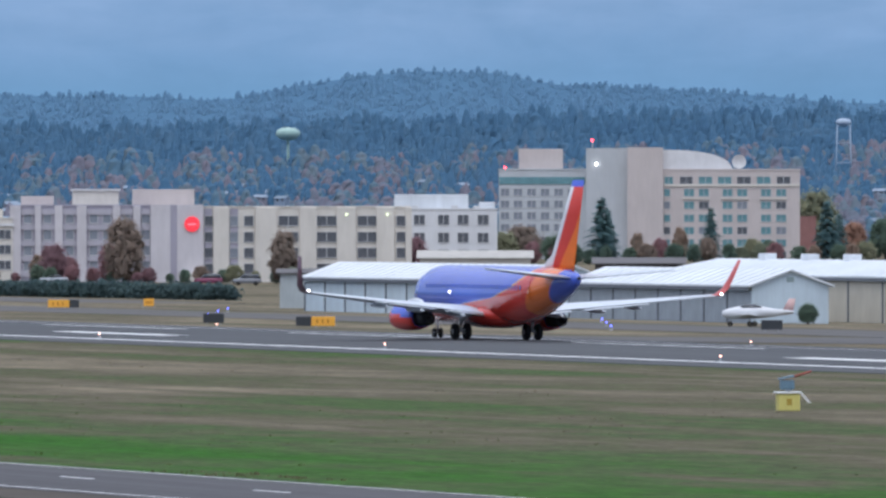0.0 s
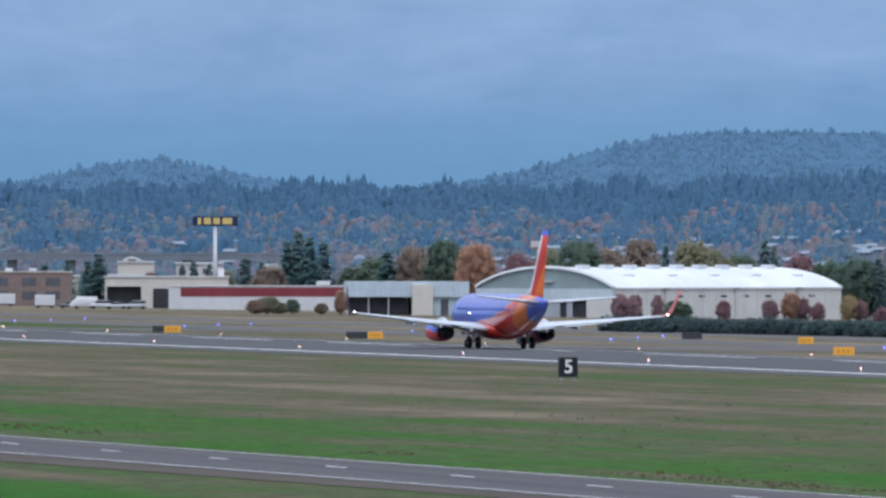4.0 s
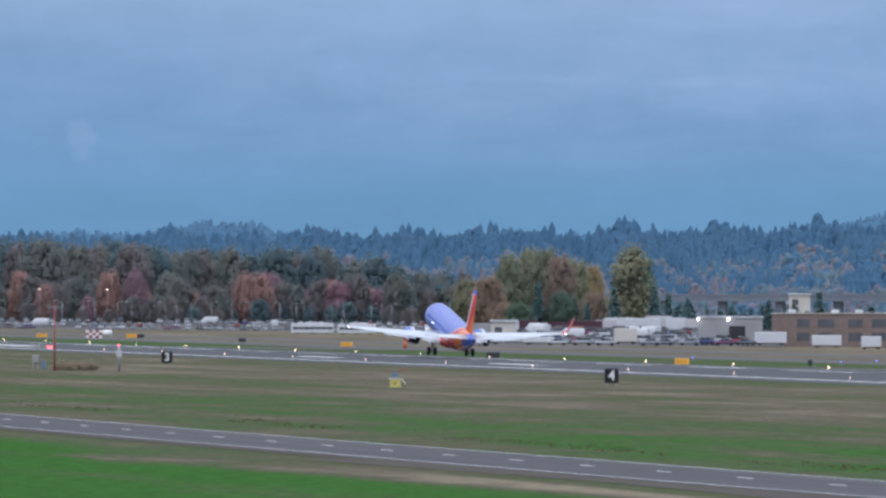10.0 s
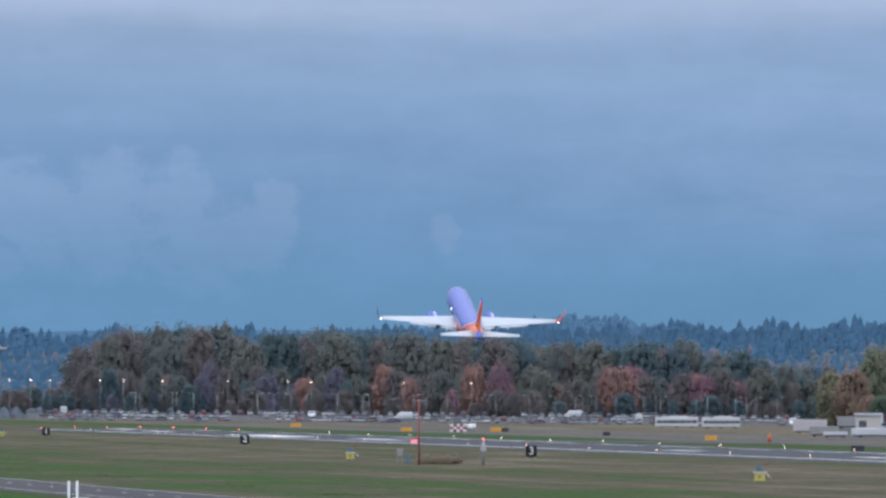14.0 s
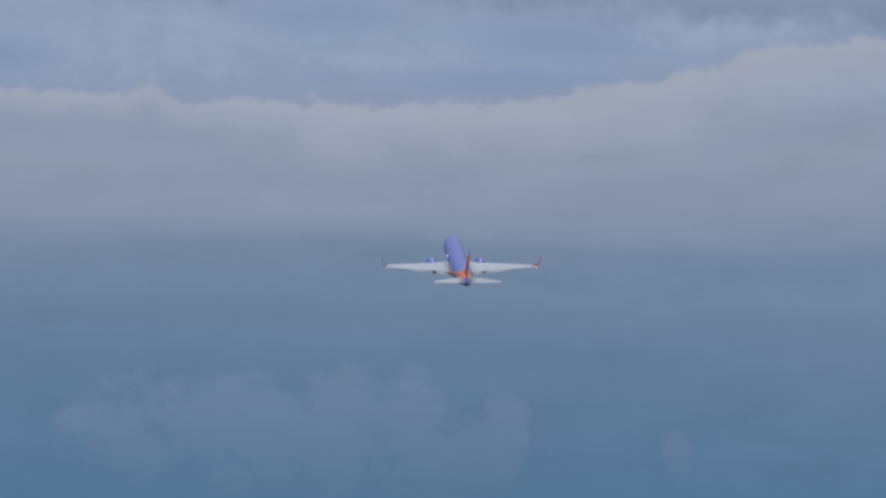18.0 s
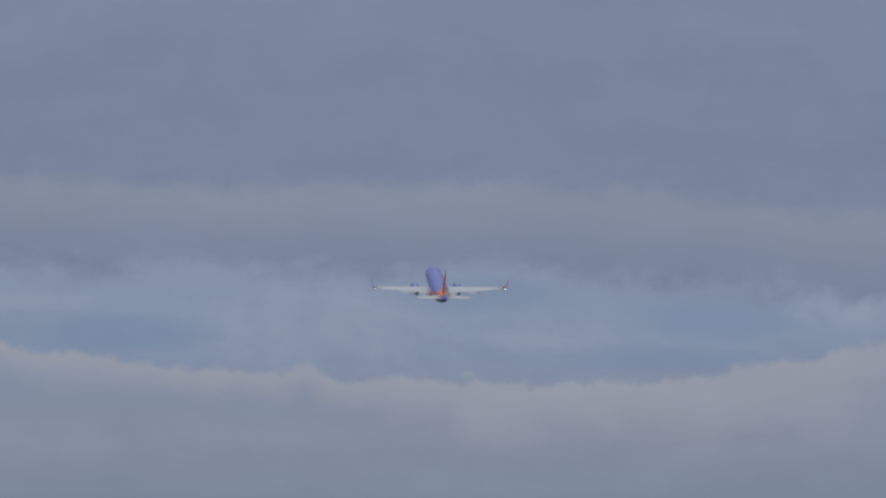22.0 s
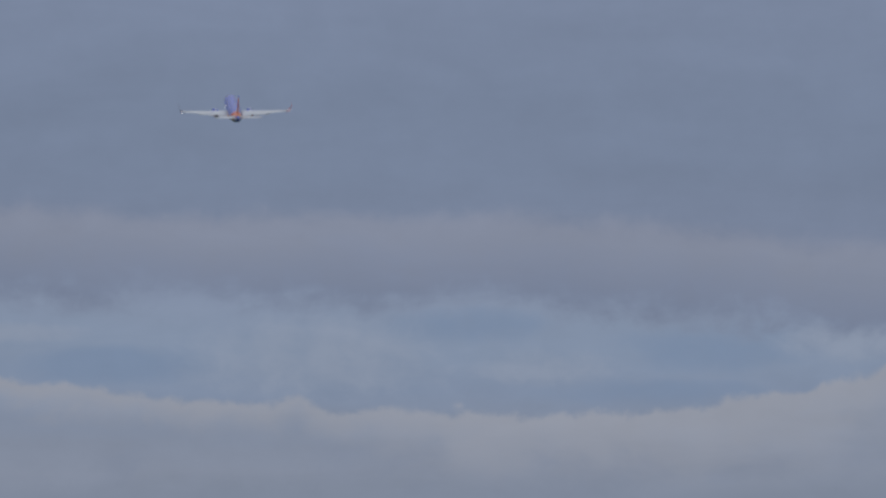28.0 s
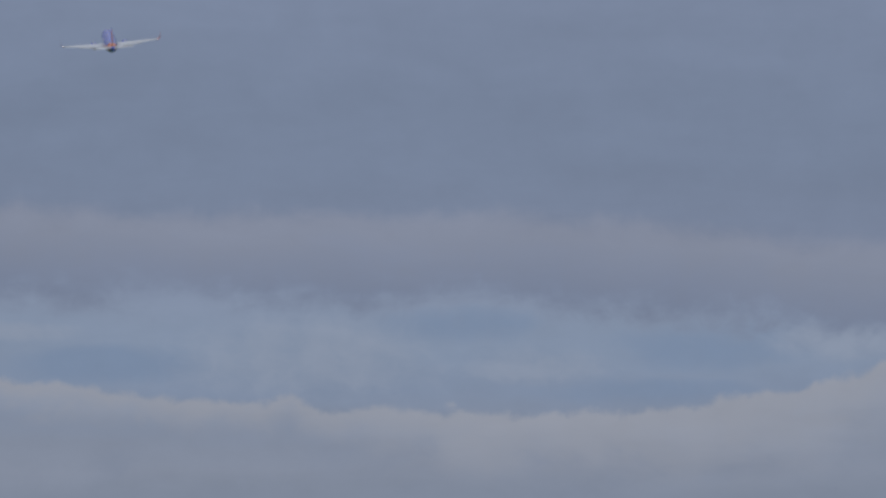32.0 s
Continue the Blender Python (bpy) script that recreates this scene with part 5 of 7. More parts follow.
    for x, w in ((-6.2, 2.6), (-1.8, 3.4), (4.5, 3.0), (9.5, 3.0)):
        part("opening", boxed(x, x + w, -0.06, 0.0, 1.5 - g, 3.2 - g), DARK_PANE, b)
        part("opening", boxed(x, x + w, -0.06, 0.0, -1.3 - g, 0.4 - g), DARK_PANE, b)
    part("coping", boxed(-11.7, 15.2, -0.2, 12.2, 4.3 - g, 4.55 - g), BEIGE, b)
    for x in (-8.0, 1.0, 6.0):
        part("roof_unit", boxed(x, x + 1.6, 3, 5, 4.55 - g, 5.2 - g, bevel=0.05), ROOF_WHITE, b)
    o = spot(78.86, 2310)
    g = o.z
    b = thing("garage", o, 78.86, "grey flat-roofed garage with two bright lamps", "building")
    part("wall", boxed(-7.5, 6.0, 0, 10, -1, 3.6 - g), CONCRETE, b)
    # near-black sheet on the wall for the shaded doorway
    part("opening", boxed(-1.0, 2.4, -0.06, 0, -1, 1.8 - g), DARK_OPEN, b)
    part("coping", boxed(-7.7, 6.2, -0.25, 10.2, 3.6 - g, 3.85 - g), WHITE_WALL, b)
    for x in (-7.4, -1.1):
        part("flood_lamp", ball(bmesh.new(), (x, -0.6, 3.2 - g), 0.2), COOL_LAMP, b, "bright white lamp")
    # plaza shops behind
    o = spot(77.7, 2750)
    b = thing("shop", o, 77.7, "pale retail store with a rounded gable", "shop")
    part("wall", boxed(-3.5, 5.5, 0, 14, -1, 9.4), CREAM, b)
    bm = bmesh.new()
    pts = [(-3.2 + 6.4 * i / 12, 9.4 + 1.5 * math.sin(math.pi * i / 12)) for i in range(13)]
    loft(bm, [[(x, y, z) for x, z in pts] for y in (-0.4, 3)])
    part("round_gable", bm, ROOF_WHITE, b)
    part("gable_sign", boxed(-1.0, 1.0, -0.5, -0.4, 9.8, 10.3), BRICK, b)
    part("coping", boxed(-3.7, 5.7, -0.4, 14, 9.4, 9.75), ROOF_WHITE, b)
    for az, r, w, h, mat, lab in ((77.75, 2600, 9, 6.4, CREAM, "pale low shop"), (78.05, 2650, 7, 6.0, BEIGE, "beige low shop"), (76.95, 2800, 9, 8.6, ROOF_WHITE, "white roofed store"),
                                  (77.35, 2850, 12, 8.9, PALE, "pale grey store"), (76.7, 2600, 2.2, 8.8, LILAC, "small pale building"), (78.52, 2880, 5.5, 11.6, CREAM, "cream flat-roofed house"), (80.05, 2400, 5.5, 4.6, CREAM, "small cream building")):
        o = spot(az, r)
        b = thing("shop", o, az, lab + " among trees", "shop")
        part("wall", boxed(-w / 2, w / 2, 0, 8, -1, h), mat, b)
        part("coping", boxed(-w / 2 - 0.3, w / 2 + 0.3, -0.4, 8.3, h, h + 0.4), ROOF_WHITE, b)
        for i in range(max(1, int(w / 3))):
            part("opening", boxed(-w / 2 + 0.8 + i * 3, -w / 2 + 2.4 + i * 3, -0.06, 0, h - 2.6, h - 1.2), DARK_PANE, b)
    # tall roadside sign: navy board, plain yellow blocks
    o = spot(77.27, 2600)
    g = o.z
    s = thing("pylon_sign", o, 77.27, "tall roadside sign, navy board with yellow blocks on a pole", "sign")
    part("pole", tube(bmesh.new(), (0, 0, 0), (0, 0, 14.8 - g), 0.5, 0.4, 12), ROOF_WHITE, s, "white pole")
    board = part("board", boxed(-5.3, 5.3, -0.6, 0.6, 14.7 - g, 16.95 - g, bevel=0.08), NAVY, s, "dark navy board")
    lit = glowing("yellow_lit_block", (0.58, 0.45, 0.16), 0.1)
    for x0, x1 in ((-4.1, -3.3), (-2.7, -1.0), (-0.4, 1.1), (1.7, 4.0)):
        part("yellow_block", boxed(x0, x1, -0.68, -0.6, 15.05 - g, 16.6 - g), lit, board)
    o = spot(75.6, 2900)
    s = thing("billboard", o, 75.6, "small white and red roadside board", "sign")
    part("pole", tube(bmesh.new(), (0, 0, 0), (0, 0, 13.0), 0.3), FRAME, s)
    part("board", boxed(-1.8, 1.8, -0.2, 0.2, 12.8, 15.0), PALE, s)
    part("red_strip", boxed(-1.8, 1.8, -0.26, -0.2, 12.8, 13.3), BRICK_RED, s)
    # elevated railway
    a, c = spot(79.6, 3000), spot(76.9, 2950)
    d = (c - a).length
    b = thing("viaduct", a, math.degrees(math.atan2(c.y - a.y, c.x - a.x)), "long grey concrete viaduct on columns", "bridge")
    part("deck", boxed(0, d, -2.5, 2.5, 9.6, 11.0), VIADUCT, b)
    part("railing", boxed(0, d, -2.6, -2.4, 11.0, 11.6), VIADUCT, b)
    for i in range(9):
        part("column", boxed(4 + i * d / 9, 6.2 + i * d / 9, -1, 1, -1, 9.6), VIADUCT, b)
    # a raised roadway far down the field, seen beside the tree belt
    o = spot(84.75, 3560)
    b = thing("raised_roadway", o, 84.75, "pale raised roadway on columns, far away", "bridge")
    part("deck", boxed(-45, 15.5, 0, 9, 21.6, 22.1), VIADUCT, b)
    part("railing", boxed(-45, 15.5, -0.2, 0, 22.1, 22.7), PALE, b)
    part("cabin", boxed(-6, -1.5, 2, 7, 22.7, 23.6), PALE, b)
    part("cabin", boxed(9, 13.5, 2, 7, 22.1, 23.2), PALE, b)
    for x in (-34, -22, -10, 2, 13):
        part("column", boxed(x, x + 0.5, 2, 6, -1, 21.6), VIADUCT, b)


def water_towers():
    for az, r, w, top, base, col, lab in ((71.688, 4000, 9.0, 37.6, 16, (0.33, 0.47, 0.43), "pale green round water tower on a single stem"), (68.815, 3900, 5.6, 40.0, 20, (0.36, 0.44, 0.54), "grey water tower on lattice legs")):
        p = at(az, r, 0)
        t = thing("water_tower", (p.x, p.y, hill_z(RIDGE_EL, 3500, 4250, az, r)), az, lab, "water tower")
        z0 = t.location.z
        paint = painted("tank_paint", col, 0.5, 0.08, 0.2)
        h = w * 0.26
        ring = [(0.05, 0), (0.55, 0.1), (0.9, 0.55), (1.0, 1.0), (0.9, 1.5), (0.55, 1.9), (0.05, 2.0)]
        part("tank", loft(bmesh.new(), [[(w / 2 * q * math.cos(a), w / 2 * q * math.sin(a), top - 2 * h + h * zz - z0) for a in [math.tau * i / 24 for i in range(24)]] for q, zz in ring]), paint, t)
        if az > 70:
            part("stem", tube(bmesh.new(), (0, 0, -1), (0, 0, top - 1.9 * h - z0), 0.6, 0.5, 12), paint, t)
        else:
            for sx_, sy_ in ((-1, -1), (1, -1), (1, 1), (-1, 1)):
                part("leg", tube(bmesh.new(), (sx_ * 2.9, sy_ * 2.9, -1), (sx_ * 2.2, sy_ * 2.2, top - 1.6 * h - z0), 0.22, 0.2, 8), paint, t)
            for k in (0.35, 0.7):
                part("brace", boxed(-2.7, 2.7, -2.7, -2.5, (top - 2 * h - z0) * k, (top - 2 * h - z0) * k + 0.3), paint, t)


hotel(), small_hotel(), white_office(), tall_hotel(), white_hangars(), arched_hangar(), west_sheds(), water_towers()


# ---- trees ----
BARK = painted("grey_brown_bark", (0.1, 0.085, 0.075), 0.95, 0.2, 1.0)
# leaf colours lightened and blued with a share of air haze
HAZED_LEAVES = {
    "fir": leafy("dark_fir_needles", [(0.132, 0.224, 0.231), (0.152, 0.249, 0.244), (0.123, 0.208, 0.222), (0.165, 0.263, 0.248)], 0.3),
    "green": leafy("dull_green_leaves", [(0.138, 0.203, 0.160), (0.173, 0.237, 0.170), (0.121, 0.183, 0.153), (0.200, 0.250, 0.173)], 0.3),
    "olive": leafy("olive_brown_leaves", [(0.284, 0.297, 0.203), (0.341, 0.334, 0.215), (0.229, 0.266, 0.199), (0.377, 0.334, 0.215)], 0.3),
    "brown": leafy("russet_brown_leaves", [(0.344, 0.263, 0.214), (0.290, 0.242, 0.208), (0.393, 0.283, 0.214), (0.252, 0.230, 0.206)], 0.3),
    "orange": leafy("orange_leaves", [(0.472, 0.281, 0.201), (0.405, 0.252, 0.196), (0.530, 0.319, 0.216), (0.328, 0.234, 0.196)], 0.3),
    "red": leafy("dark_red_leaves", [(0.339, 0.195, 0.214), (0.286, 0.184, 0.207), (0.387, 0.211, 0.221), (0.238, 0.179, 0.206)], 0.3),
    "plum": leafy("plum_grey_twigs", [(0.252, 0.236, 0.283), (0.223, 0.224, 0.272), (0.282, 0.247, 0.289), (0.2, 0.212, 0.26)], 0.3),
    "yellow": leafy("yellow_leaves", [(0.585, 0.422, 0.203), (0.482, 0.366, 0.193), (0.397, 0.323, 0.193), (0.613, 0.478, 0.24)], 0.3),
    "pink": leafy("pinkish_red_leaves", [(0.385, 0.249, 0.277), (0.447, 0.3, 0.316), (0.33, 0.214, 0.246), (0.416, 0.269, 0.293)], 0.3),
}
# the far belt: the same leaf colours with more blue haze mixed in
BELT_HAZED = {
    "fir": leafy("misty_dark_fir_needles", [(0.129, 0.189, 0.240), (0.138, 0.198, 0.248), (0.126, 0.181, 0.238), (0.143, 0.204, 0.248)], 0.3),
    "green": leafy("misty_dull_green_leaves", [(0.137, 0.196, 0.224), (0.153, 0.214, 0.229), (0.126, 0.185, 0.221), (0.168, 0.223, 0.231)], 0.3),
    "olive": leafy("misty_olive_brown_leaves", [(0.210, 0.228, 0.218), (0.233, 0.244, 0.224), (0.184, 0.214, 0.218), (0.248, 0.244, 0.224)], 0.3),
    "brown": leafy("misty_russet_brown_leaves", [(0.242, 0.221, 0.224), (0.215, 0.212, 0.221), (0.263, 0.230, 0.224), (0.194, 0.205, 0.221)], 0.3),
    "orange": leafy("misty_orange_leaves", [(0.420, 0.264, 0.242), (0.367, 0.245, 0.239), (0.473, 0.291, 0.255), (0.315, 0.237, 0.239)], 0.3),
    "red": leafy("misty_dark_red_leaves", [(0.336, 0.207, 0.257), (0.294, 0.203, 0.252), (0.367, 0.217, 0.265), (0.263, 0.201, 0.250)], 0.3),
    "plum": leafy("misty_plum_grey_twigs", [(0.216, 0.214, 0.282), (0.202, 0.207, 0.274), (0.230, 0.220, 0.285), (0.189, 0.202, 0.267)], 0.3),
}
WORDS = {"fir": "dark green fir", "green": "dull green broadleaf tree", "olive": "olive-brown autumn tree", "brown": "russet-brown autumn tree", "orange": "orange autumn tree",
         "red": "dark red autumn tree", "plum": "plum-grey half-bare tree", "yellow": "yellow autumn tree", "pink": "pinkish-red autumn shrub tree"}


def leaf_cloud(rng, centres, count, size):
    """Small bent leaf clumps strewn through round lobes, thicker towards their skin."""
    verts, faces = [], []
    total = sum(r * r for _, r, _ in centres)
    for c, r, flat in centres:
        # a lumpy inner mass behind the leaves
        b = len(verts)
        for lvl, (zz, ww) in enumerate(((-0.75, 0.5), (-0.2, 0.8), (0.35, 0.75), (0.75, 0.4))):
            for k in range(7):
                a = math.tau * (k + 0.5 * lvl) / 7
                q = r * ww * rng.uniform(0.55, 0.85)
                verts.append(c + Vector((q * math.cos(a), q * math.sin(a), r * flat * zz * rng.uniform(0.9, 1.1))))
        for lvl in range(3):
            for k in range(7):
                faces.append((b + lvl * 7 + k, b + lvl * 7 + (k + 1) % 7, b + lvl * 7 + 7 + (k + 1) % 7, b + lvl * 7 + 7 + k))
        faces.append(tuple(b + 21 + k for k in range(7)))
        for _ in range(max(6, int(count * r * r / total))):
            d = Vector((rng.gauss(0, 1), rng.gauss(0, 1), rng.gauss(0, 1))).normalized()
            q = c + Vector((d.x, d.y, d.z * flat)) * r * rng.uniform(0.6, 1.38)
            t = Vector((rng.gauss(0, 1), rng.gauss(0, 1), rng.gauss(0, 1))).normalized()
            n = (d + t * 0.55).normalized()
            u = n.orthogonal().normalized()
            u = (Matrix.Rotation(rng.uniform(0, 6.28), 3, n) @ u) * size * rng.uniform(0.6, 1.35)
            v = n.cross(u).normalized() * size * rng.uniform(0.5, 1.1)
            b = len(verts)
            verts += [q - u, q - v * 0.9 + n * size * 0.2, q + u, q + v + n * size * 0.15]
            faces.append((b, b + 1, b + 2, b + 3))
    return verts, faces


def crown_mesh(name, verts, faces, mat, rounded=True, skyward=0.6):
    """Leaves as one mesh, shaded by the crown's own roundness rather than leaf by leaf."""
    me = bpy.data.meshes.new(name)
    me.from_pydata([tuple(v) for v in verts], [], faces)
    me.materials.append(mat)
    if rounded:
        p = np.array([tuple(v) for v in verts])
        lo, hi = p.min(axis=0), p.max(axis=0)
        out = (p - (lo + hi) * 0.5 + (0, 0, 0.12 * (hi[2] - lo[2]))) / np.maximum((hi - lo) * 0.5, 0.1)
        out = out / np.maximum(np.linalg.norm(out, axis=1, keepdims=True), 1e-3) + (0, 0, skyward)
        out /= np.linalg.norm(out, axis=1, keepdims=True)
        me.polygons.foreach_set("use_smooth", [True] * len(faces))
        me.normals_split_custom_set_from_vertices([tuple(n) for n in out])
    return me


def broad_tree(kind, seed, slim=1.0, leaves=4200):
    """A tree 10 m high: trunk, limbs and a lobed crown."""
    rng = random.Random(seed)
    t = thing("tree", label=WORDS[kind] + " beyond the airfield", category="tree")
    trunk = tube(bmesh.new(), (0, 0, -0.6), (0.1, 0, 4.2), 0.28, 0.15, 8)
    lobes = []
    for i in range(85):
        a, h = rng.uniform(0, math.tau), rng.uniform(1.1, 9.2)
        w = 2.75 * math.sin(math.pi * min(1.0, max(0.0, (h - 0.4) / 9.6)) ** 0.8) ** 0.6 * slim * math.sqrt(rng.uniform(0.55, 1.0))
        c = Vector((w * math.cos(a), w * math.sin(a), h))
        lobes.append((c, rng.uniform(0.35, 0.75) * (0.72 + 0.28 * slim), rng.uniform(0.9, 1.5)))
        if i < 7:
            tube(trunk, (0, 0, rng.uniform(2.0, 4.0)), c, 0.11, 0.03, 5, cap=False)
    # the dense heart of the crown
    for c, w in (((0, 0, 7.9), 1.7), ((0.1, 0.1, 5.8), 2.55), ((-0.1, 0.1, 3.5), 2.3)):
        lobes.append((Vector(c), w * slim, 1.15))
    part("trunk", trunk, BARK, t)
    v, f = leaf_cloud(rng, lobes, leaves, 0.19 * (4200 / leaves) ** 0.4)
    ob = new("crown", crown_mesh("crown", v, f, HAZED_LEAVES[kind]))
    ob.parent = t
    return t


def fir_tree(kind, seed, slim=1.0):
    """A fir 10 m high: whorls of drooping sprays on a straight stem."""
    rng = random.Random(seed)
    t = thing("tree", label=WORDS[kind] + " beyond the airfield", category="tree")
    part("trunk", tube(bmesh.new(), (0, 0, -0.6), (0, 0, 9.3), 0.22, 0.03, 7), BARK, t)
    verts, faces = [], []
    h = 0.9
    while h < 10:
        reach = (2.25 * (1 - h / 10.3) ** 0.8 + 0.12) * slim
        for j in range(11 if h < 7 else 7):
            a = rng.uniform(0, math.tau)
            r = reach * rng.uniform(0.55, 1.12)
            d, s = Vector((math.cos(a), math.sin(a), 0)), Vector((-math.sin(a), math.cos(a), 0))
            for k in (0.45, 0.78, 1.0):
                w = 0.3 + 0.16 * (1 - k) * reach
                q = Vector((0, 0, h + rng.uniform(-0.12, 0.12))) + d * r * k - Vector((0, 0, 0.3 * r * k * k))
                b = len(verts)
                verts += [q - d * 0.34 * r + Vector((0, 0, 0.16)), q - s * w, q + d * 0.2 - Vector((0, 0, 0.16)), q + s * w]
                faces.append((b, b + 1, b + 2, b + 3))
        h += 0.36 + 0.1 * rng.random()
    ob = new("crown", crown_mesh("crown", verts, faces, HAZED_LEAVES[kind]))
    ob.parent = t
    return t


def poplar_tree(kind, seed):
    rng = random.Random(seed)
    t = thing("tree", label="tall slim " + WORDS[kind] + " like a poplar", category="tree")
    part("trunk", tube(bmesh.new(), (0, 0, -0.6), (0, 0, 7.5), 0.22, 0.05, 7), BARK, t)
    lobes = [(Vector((rng.uniform(-0.7, 0.7), rng.uniform(-0.7, 0.7), 1.6 + 0.55 * i)), 1.15 if 2 < i < 11 else 0.9, 1.25) for i in range(14)]
    v, f = leaf_cloud(rng, lobes, 3600, 0.18)
    ob = new("crown", crown_mesh("crown", v, f, HAZED_LEAVES[kind]))
    ob.parent = t
    return t


_protos, _used = {}, set()


def tree(kind, az, r, h, slim=1.0, var=0, group="trees beyond the airfield", form=""):
    bush = group.startswith(("bush", "shrub"))
    key = (kind, var, form, r > 3000, bush)
    if key not in _protos:
        seed = 17 * (sum(ord(c) for c in kind) % 97) + 5 * var + 3
        _protos[key] = poplar_tree(kind, seed) if form == "poplar" else (fir_tree(kind, seed) if kind == "fir" else broad_tree(kind, seed, leaves=2200 if bush else 4200 if r > 3000 else 5600))
        tagged(_protos[key], group=group)
        if bush:
            _protos[key].name = "bush"
            tagged(_protos[key], WORDS[kind].replace(" tree", "").replace("broadleaf", "leafy") + " bush at the airfield's edge", "bush")
        # beyond 3 km the crown takes the haze-tinted copy of its leaves
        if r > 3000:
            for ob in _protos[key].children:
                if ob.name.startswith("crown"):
                    ob.data.materials[0] = BELT_HAZED[kind]
    src = _protos[key]
    p = spot(az, r)
    m = pose(p.x, p.y, p.z, 0, 0, (az * 977 + r * 13) % 360)
    k = h / 10.0
    size = (k * slim, k * slim, k)
    if key not in _used:
        _used.add(key)
        src.matrix_basis = m
        src.scale = size
        return src
    old = tuple(src.scale)
    src.scale = size
    ob = copy_thing(src, m)
    src.scale = old
    return ob


def trees():
    rng = random.Random(21)
    # behind the arched hangar and the sheds
    for kind, az, r, h, slim in (("orange", 75.91, 2250, 14, 1.0), ("red", 75.70, 2260, 12.5, 1.1), ("green", 75.38, 2250, 15, 1.3), ("brown", 75.06, 2300, 15.5, 1.1), ("fir", 74.94, 2260, 14, 0.9),
                                 ("olive", 74.80, 2300, 14.5, 1.2), ("olive", 74.68, 2320, 13, 1.2), ("fir", 74.43, 2240, 15, 1.1), ("fir", 74.38, 2260, 14, 1.0), ("red", 74.24, 2230, 12, 1.2),
                                 ("green", 74.10, 2080, 11, 1.3), ("green", 73.95, 2050, 11.5, 1.4), ("fir", 73.84, 2050, 11.5, 1.2), ("green", 73.76, 2060, 10.5, 1.2), ("brown", 75.22, 2330, 13, 1.2),
                                 ("green", 74.56, 2330, 12, 1.3), ("olive", 75.55, 2350, 13, 1.2)):
        tree(kind, az, r, h, slim, rng.randrange(2))
    # shrubs and small trees before the hangar wall
    for kind, az, r, h, slim in (("pink", 75.17, 1890, 4.6, 1.3), ("pink", 75.10, 1895, 4.4, 1.2), ("pink", 74.98, 1900, 4.2, 1.1), ("green", 74.89, 1870, 3.6, 1.9), ("green", 74.85, 1872, 3.2, 1.8), ("red", 74.64, 1905, 3.6, 1.3),
                                 ("red", 74.40, 1910, 3.8, 1.4), ("orange", 74.29, 1915, 5.0, 1.3), ("red", 74.23, 1915, 4.2, 1.3), ("red", 74.15, 1920, 3.4, 1.3), ("yellow", 73.99, 1930, 4.6, 1.3), ("red", 73.93, 1930, 3.8, 1.2)):
        tree(kind, az, r, h, slim, rng.randrange(2), "shrubs along the hangar")
    # before the hotels
    for kind, az, r, h, slim in (("red", 72.90, 1800, 6.4, 1.3), ("brown", 72.97, 1805, 4.6, 1.4), ("red", 72.82, 1805, 4.4, 1.3), ("brown", 72.535, 1790, 10.6, 1.05), ("red", 72.60, 1795, 6.5, 1.2), ("brown", 71.71, 1800, 9.0, 0.9),
                                 ("red", 73.53, 1800, 7.2, 1.3), ("yellow", 73.27, 1800, 6.8, 1.0), ("red", 73.42, 1790, 4.2, 1.5), ("red", 71.04, 2050, 7.2, 1.4), ("brown", 70.47, 2450, 8.5, 2.0), ("olive", 70.57, 2440, 7.0, 1.6),
                                 ("green", 70.31, 2420, 6.5, 1.6), ("fir", 70.07, 2480, 15.0, 1.5), ("fir", 70.035, 2500, 12.0, 1.5), ("fir", 69.50, 2480, 12.5, 1.35), ("brown", 69.66, 2500, 8.0, 0.8), ("brown", 69.88, 2520, 6.8, 0.9)):
        tree(kind, az, r, h, slim, rng.randrange(2), "trees round the hotels")
    for kind, az, r, h, slim in (("olive", 69.28, 2500, 5.5, 1.4), ("green", 69.2, 2520, 5, 1.5), ("fir", 68.90, 2600, 14, 1.45), ("fir", 68.84, 2650, 11, 1.4), ("olive", 68.98, 2950, 17, 1.4), ("orange", 68.76, 2700, 9, 1.2),
                                 ("green", 68.6, 2600, 10, 1.3), ("green", 72.1, 2450, 8.5, 1.8), ("green", 71.72, 2500, 9.5, 1.8), ("brown", 71.45, 2500, 8.5, 1.5), ("green", 71.95, 2500, 9, 1.6), ("olive", 70.9, 2600, 9, 1.6),
                                 ("green", 73.1, 2300, 9, 1.5), ("green", 69.0, 1010, 2.0, 1.6)):
        tree(kind, az, r, h, slim, rng.randrange(2), "trees round the hotels")
    # low bushes along the hotels' feet
    az = 71.15
    while az < 73.85:
        tree(rng.choice(("red", "green", "brown", "green", "red", "olive")), az, rng.uniform(1755, 1815), rng.uniform(1.6, 3.2), rng.uniform(1.2, 1.9), rng.randrange(2), "bushes round the hotels")
        az += rng.uniform(0.05, 0.12)
    az = 68.7
    while az < 71.0:
        tree(rng.choice(("green", "brown", "green", "olive", "red")), az, rng.uniform(2380, 2470), rng.uniform(3.5, 6.0), rng.uniform(1.2, 1.8), rng.randrange(2), "bushes round the hotels")
        az += rng.uniform(0.06, 0.13)
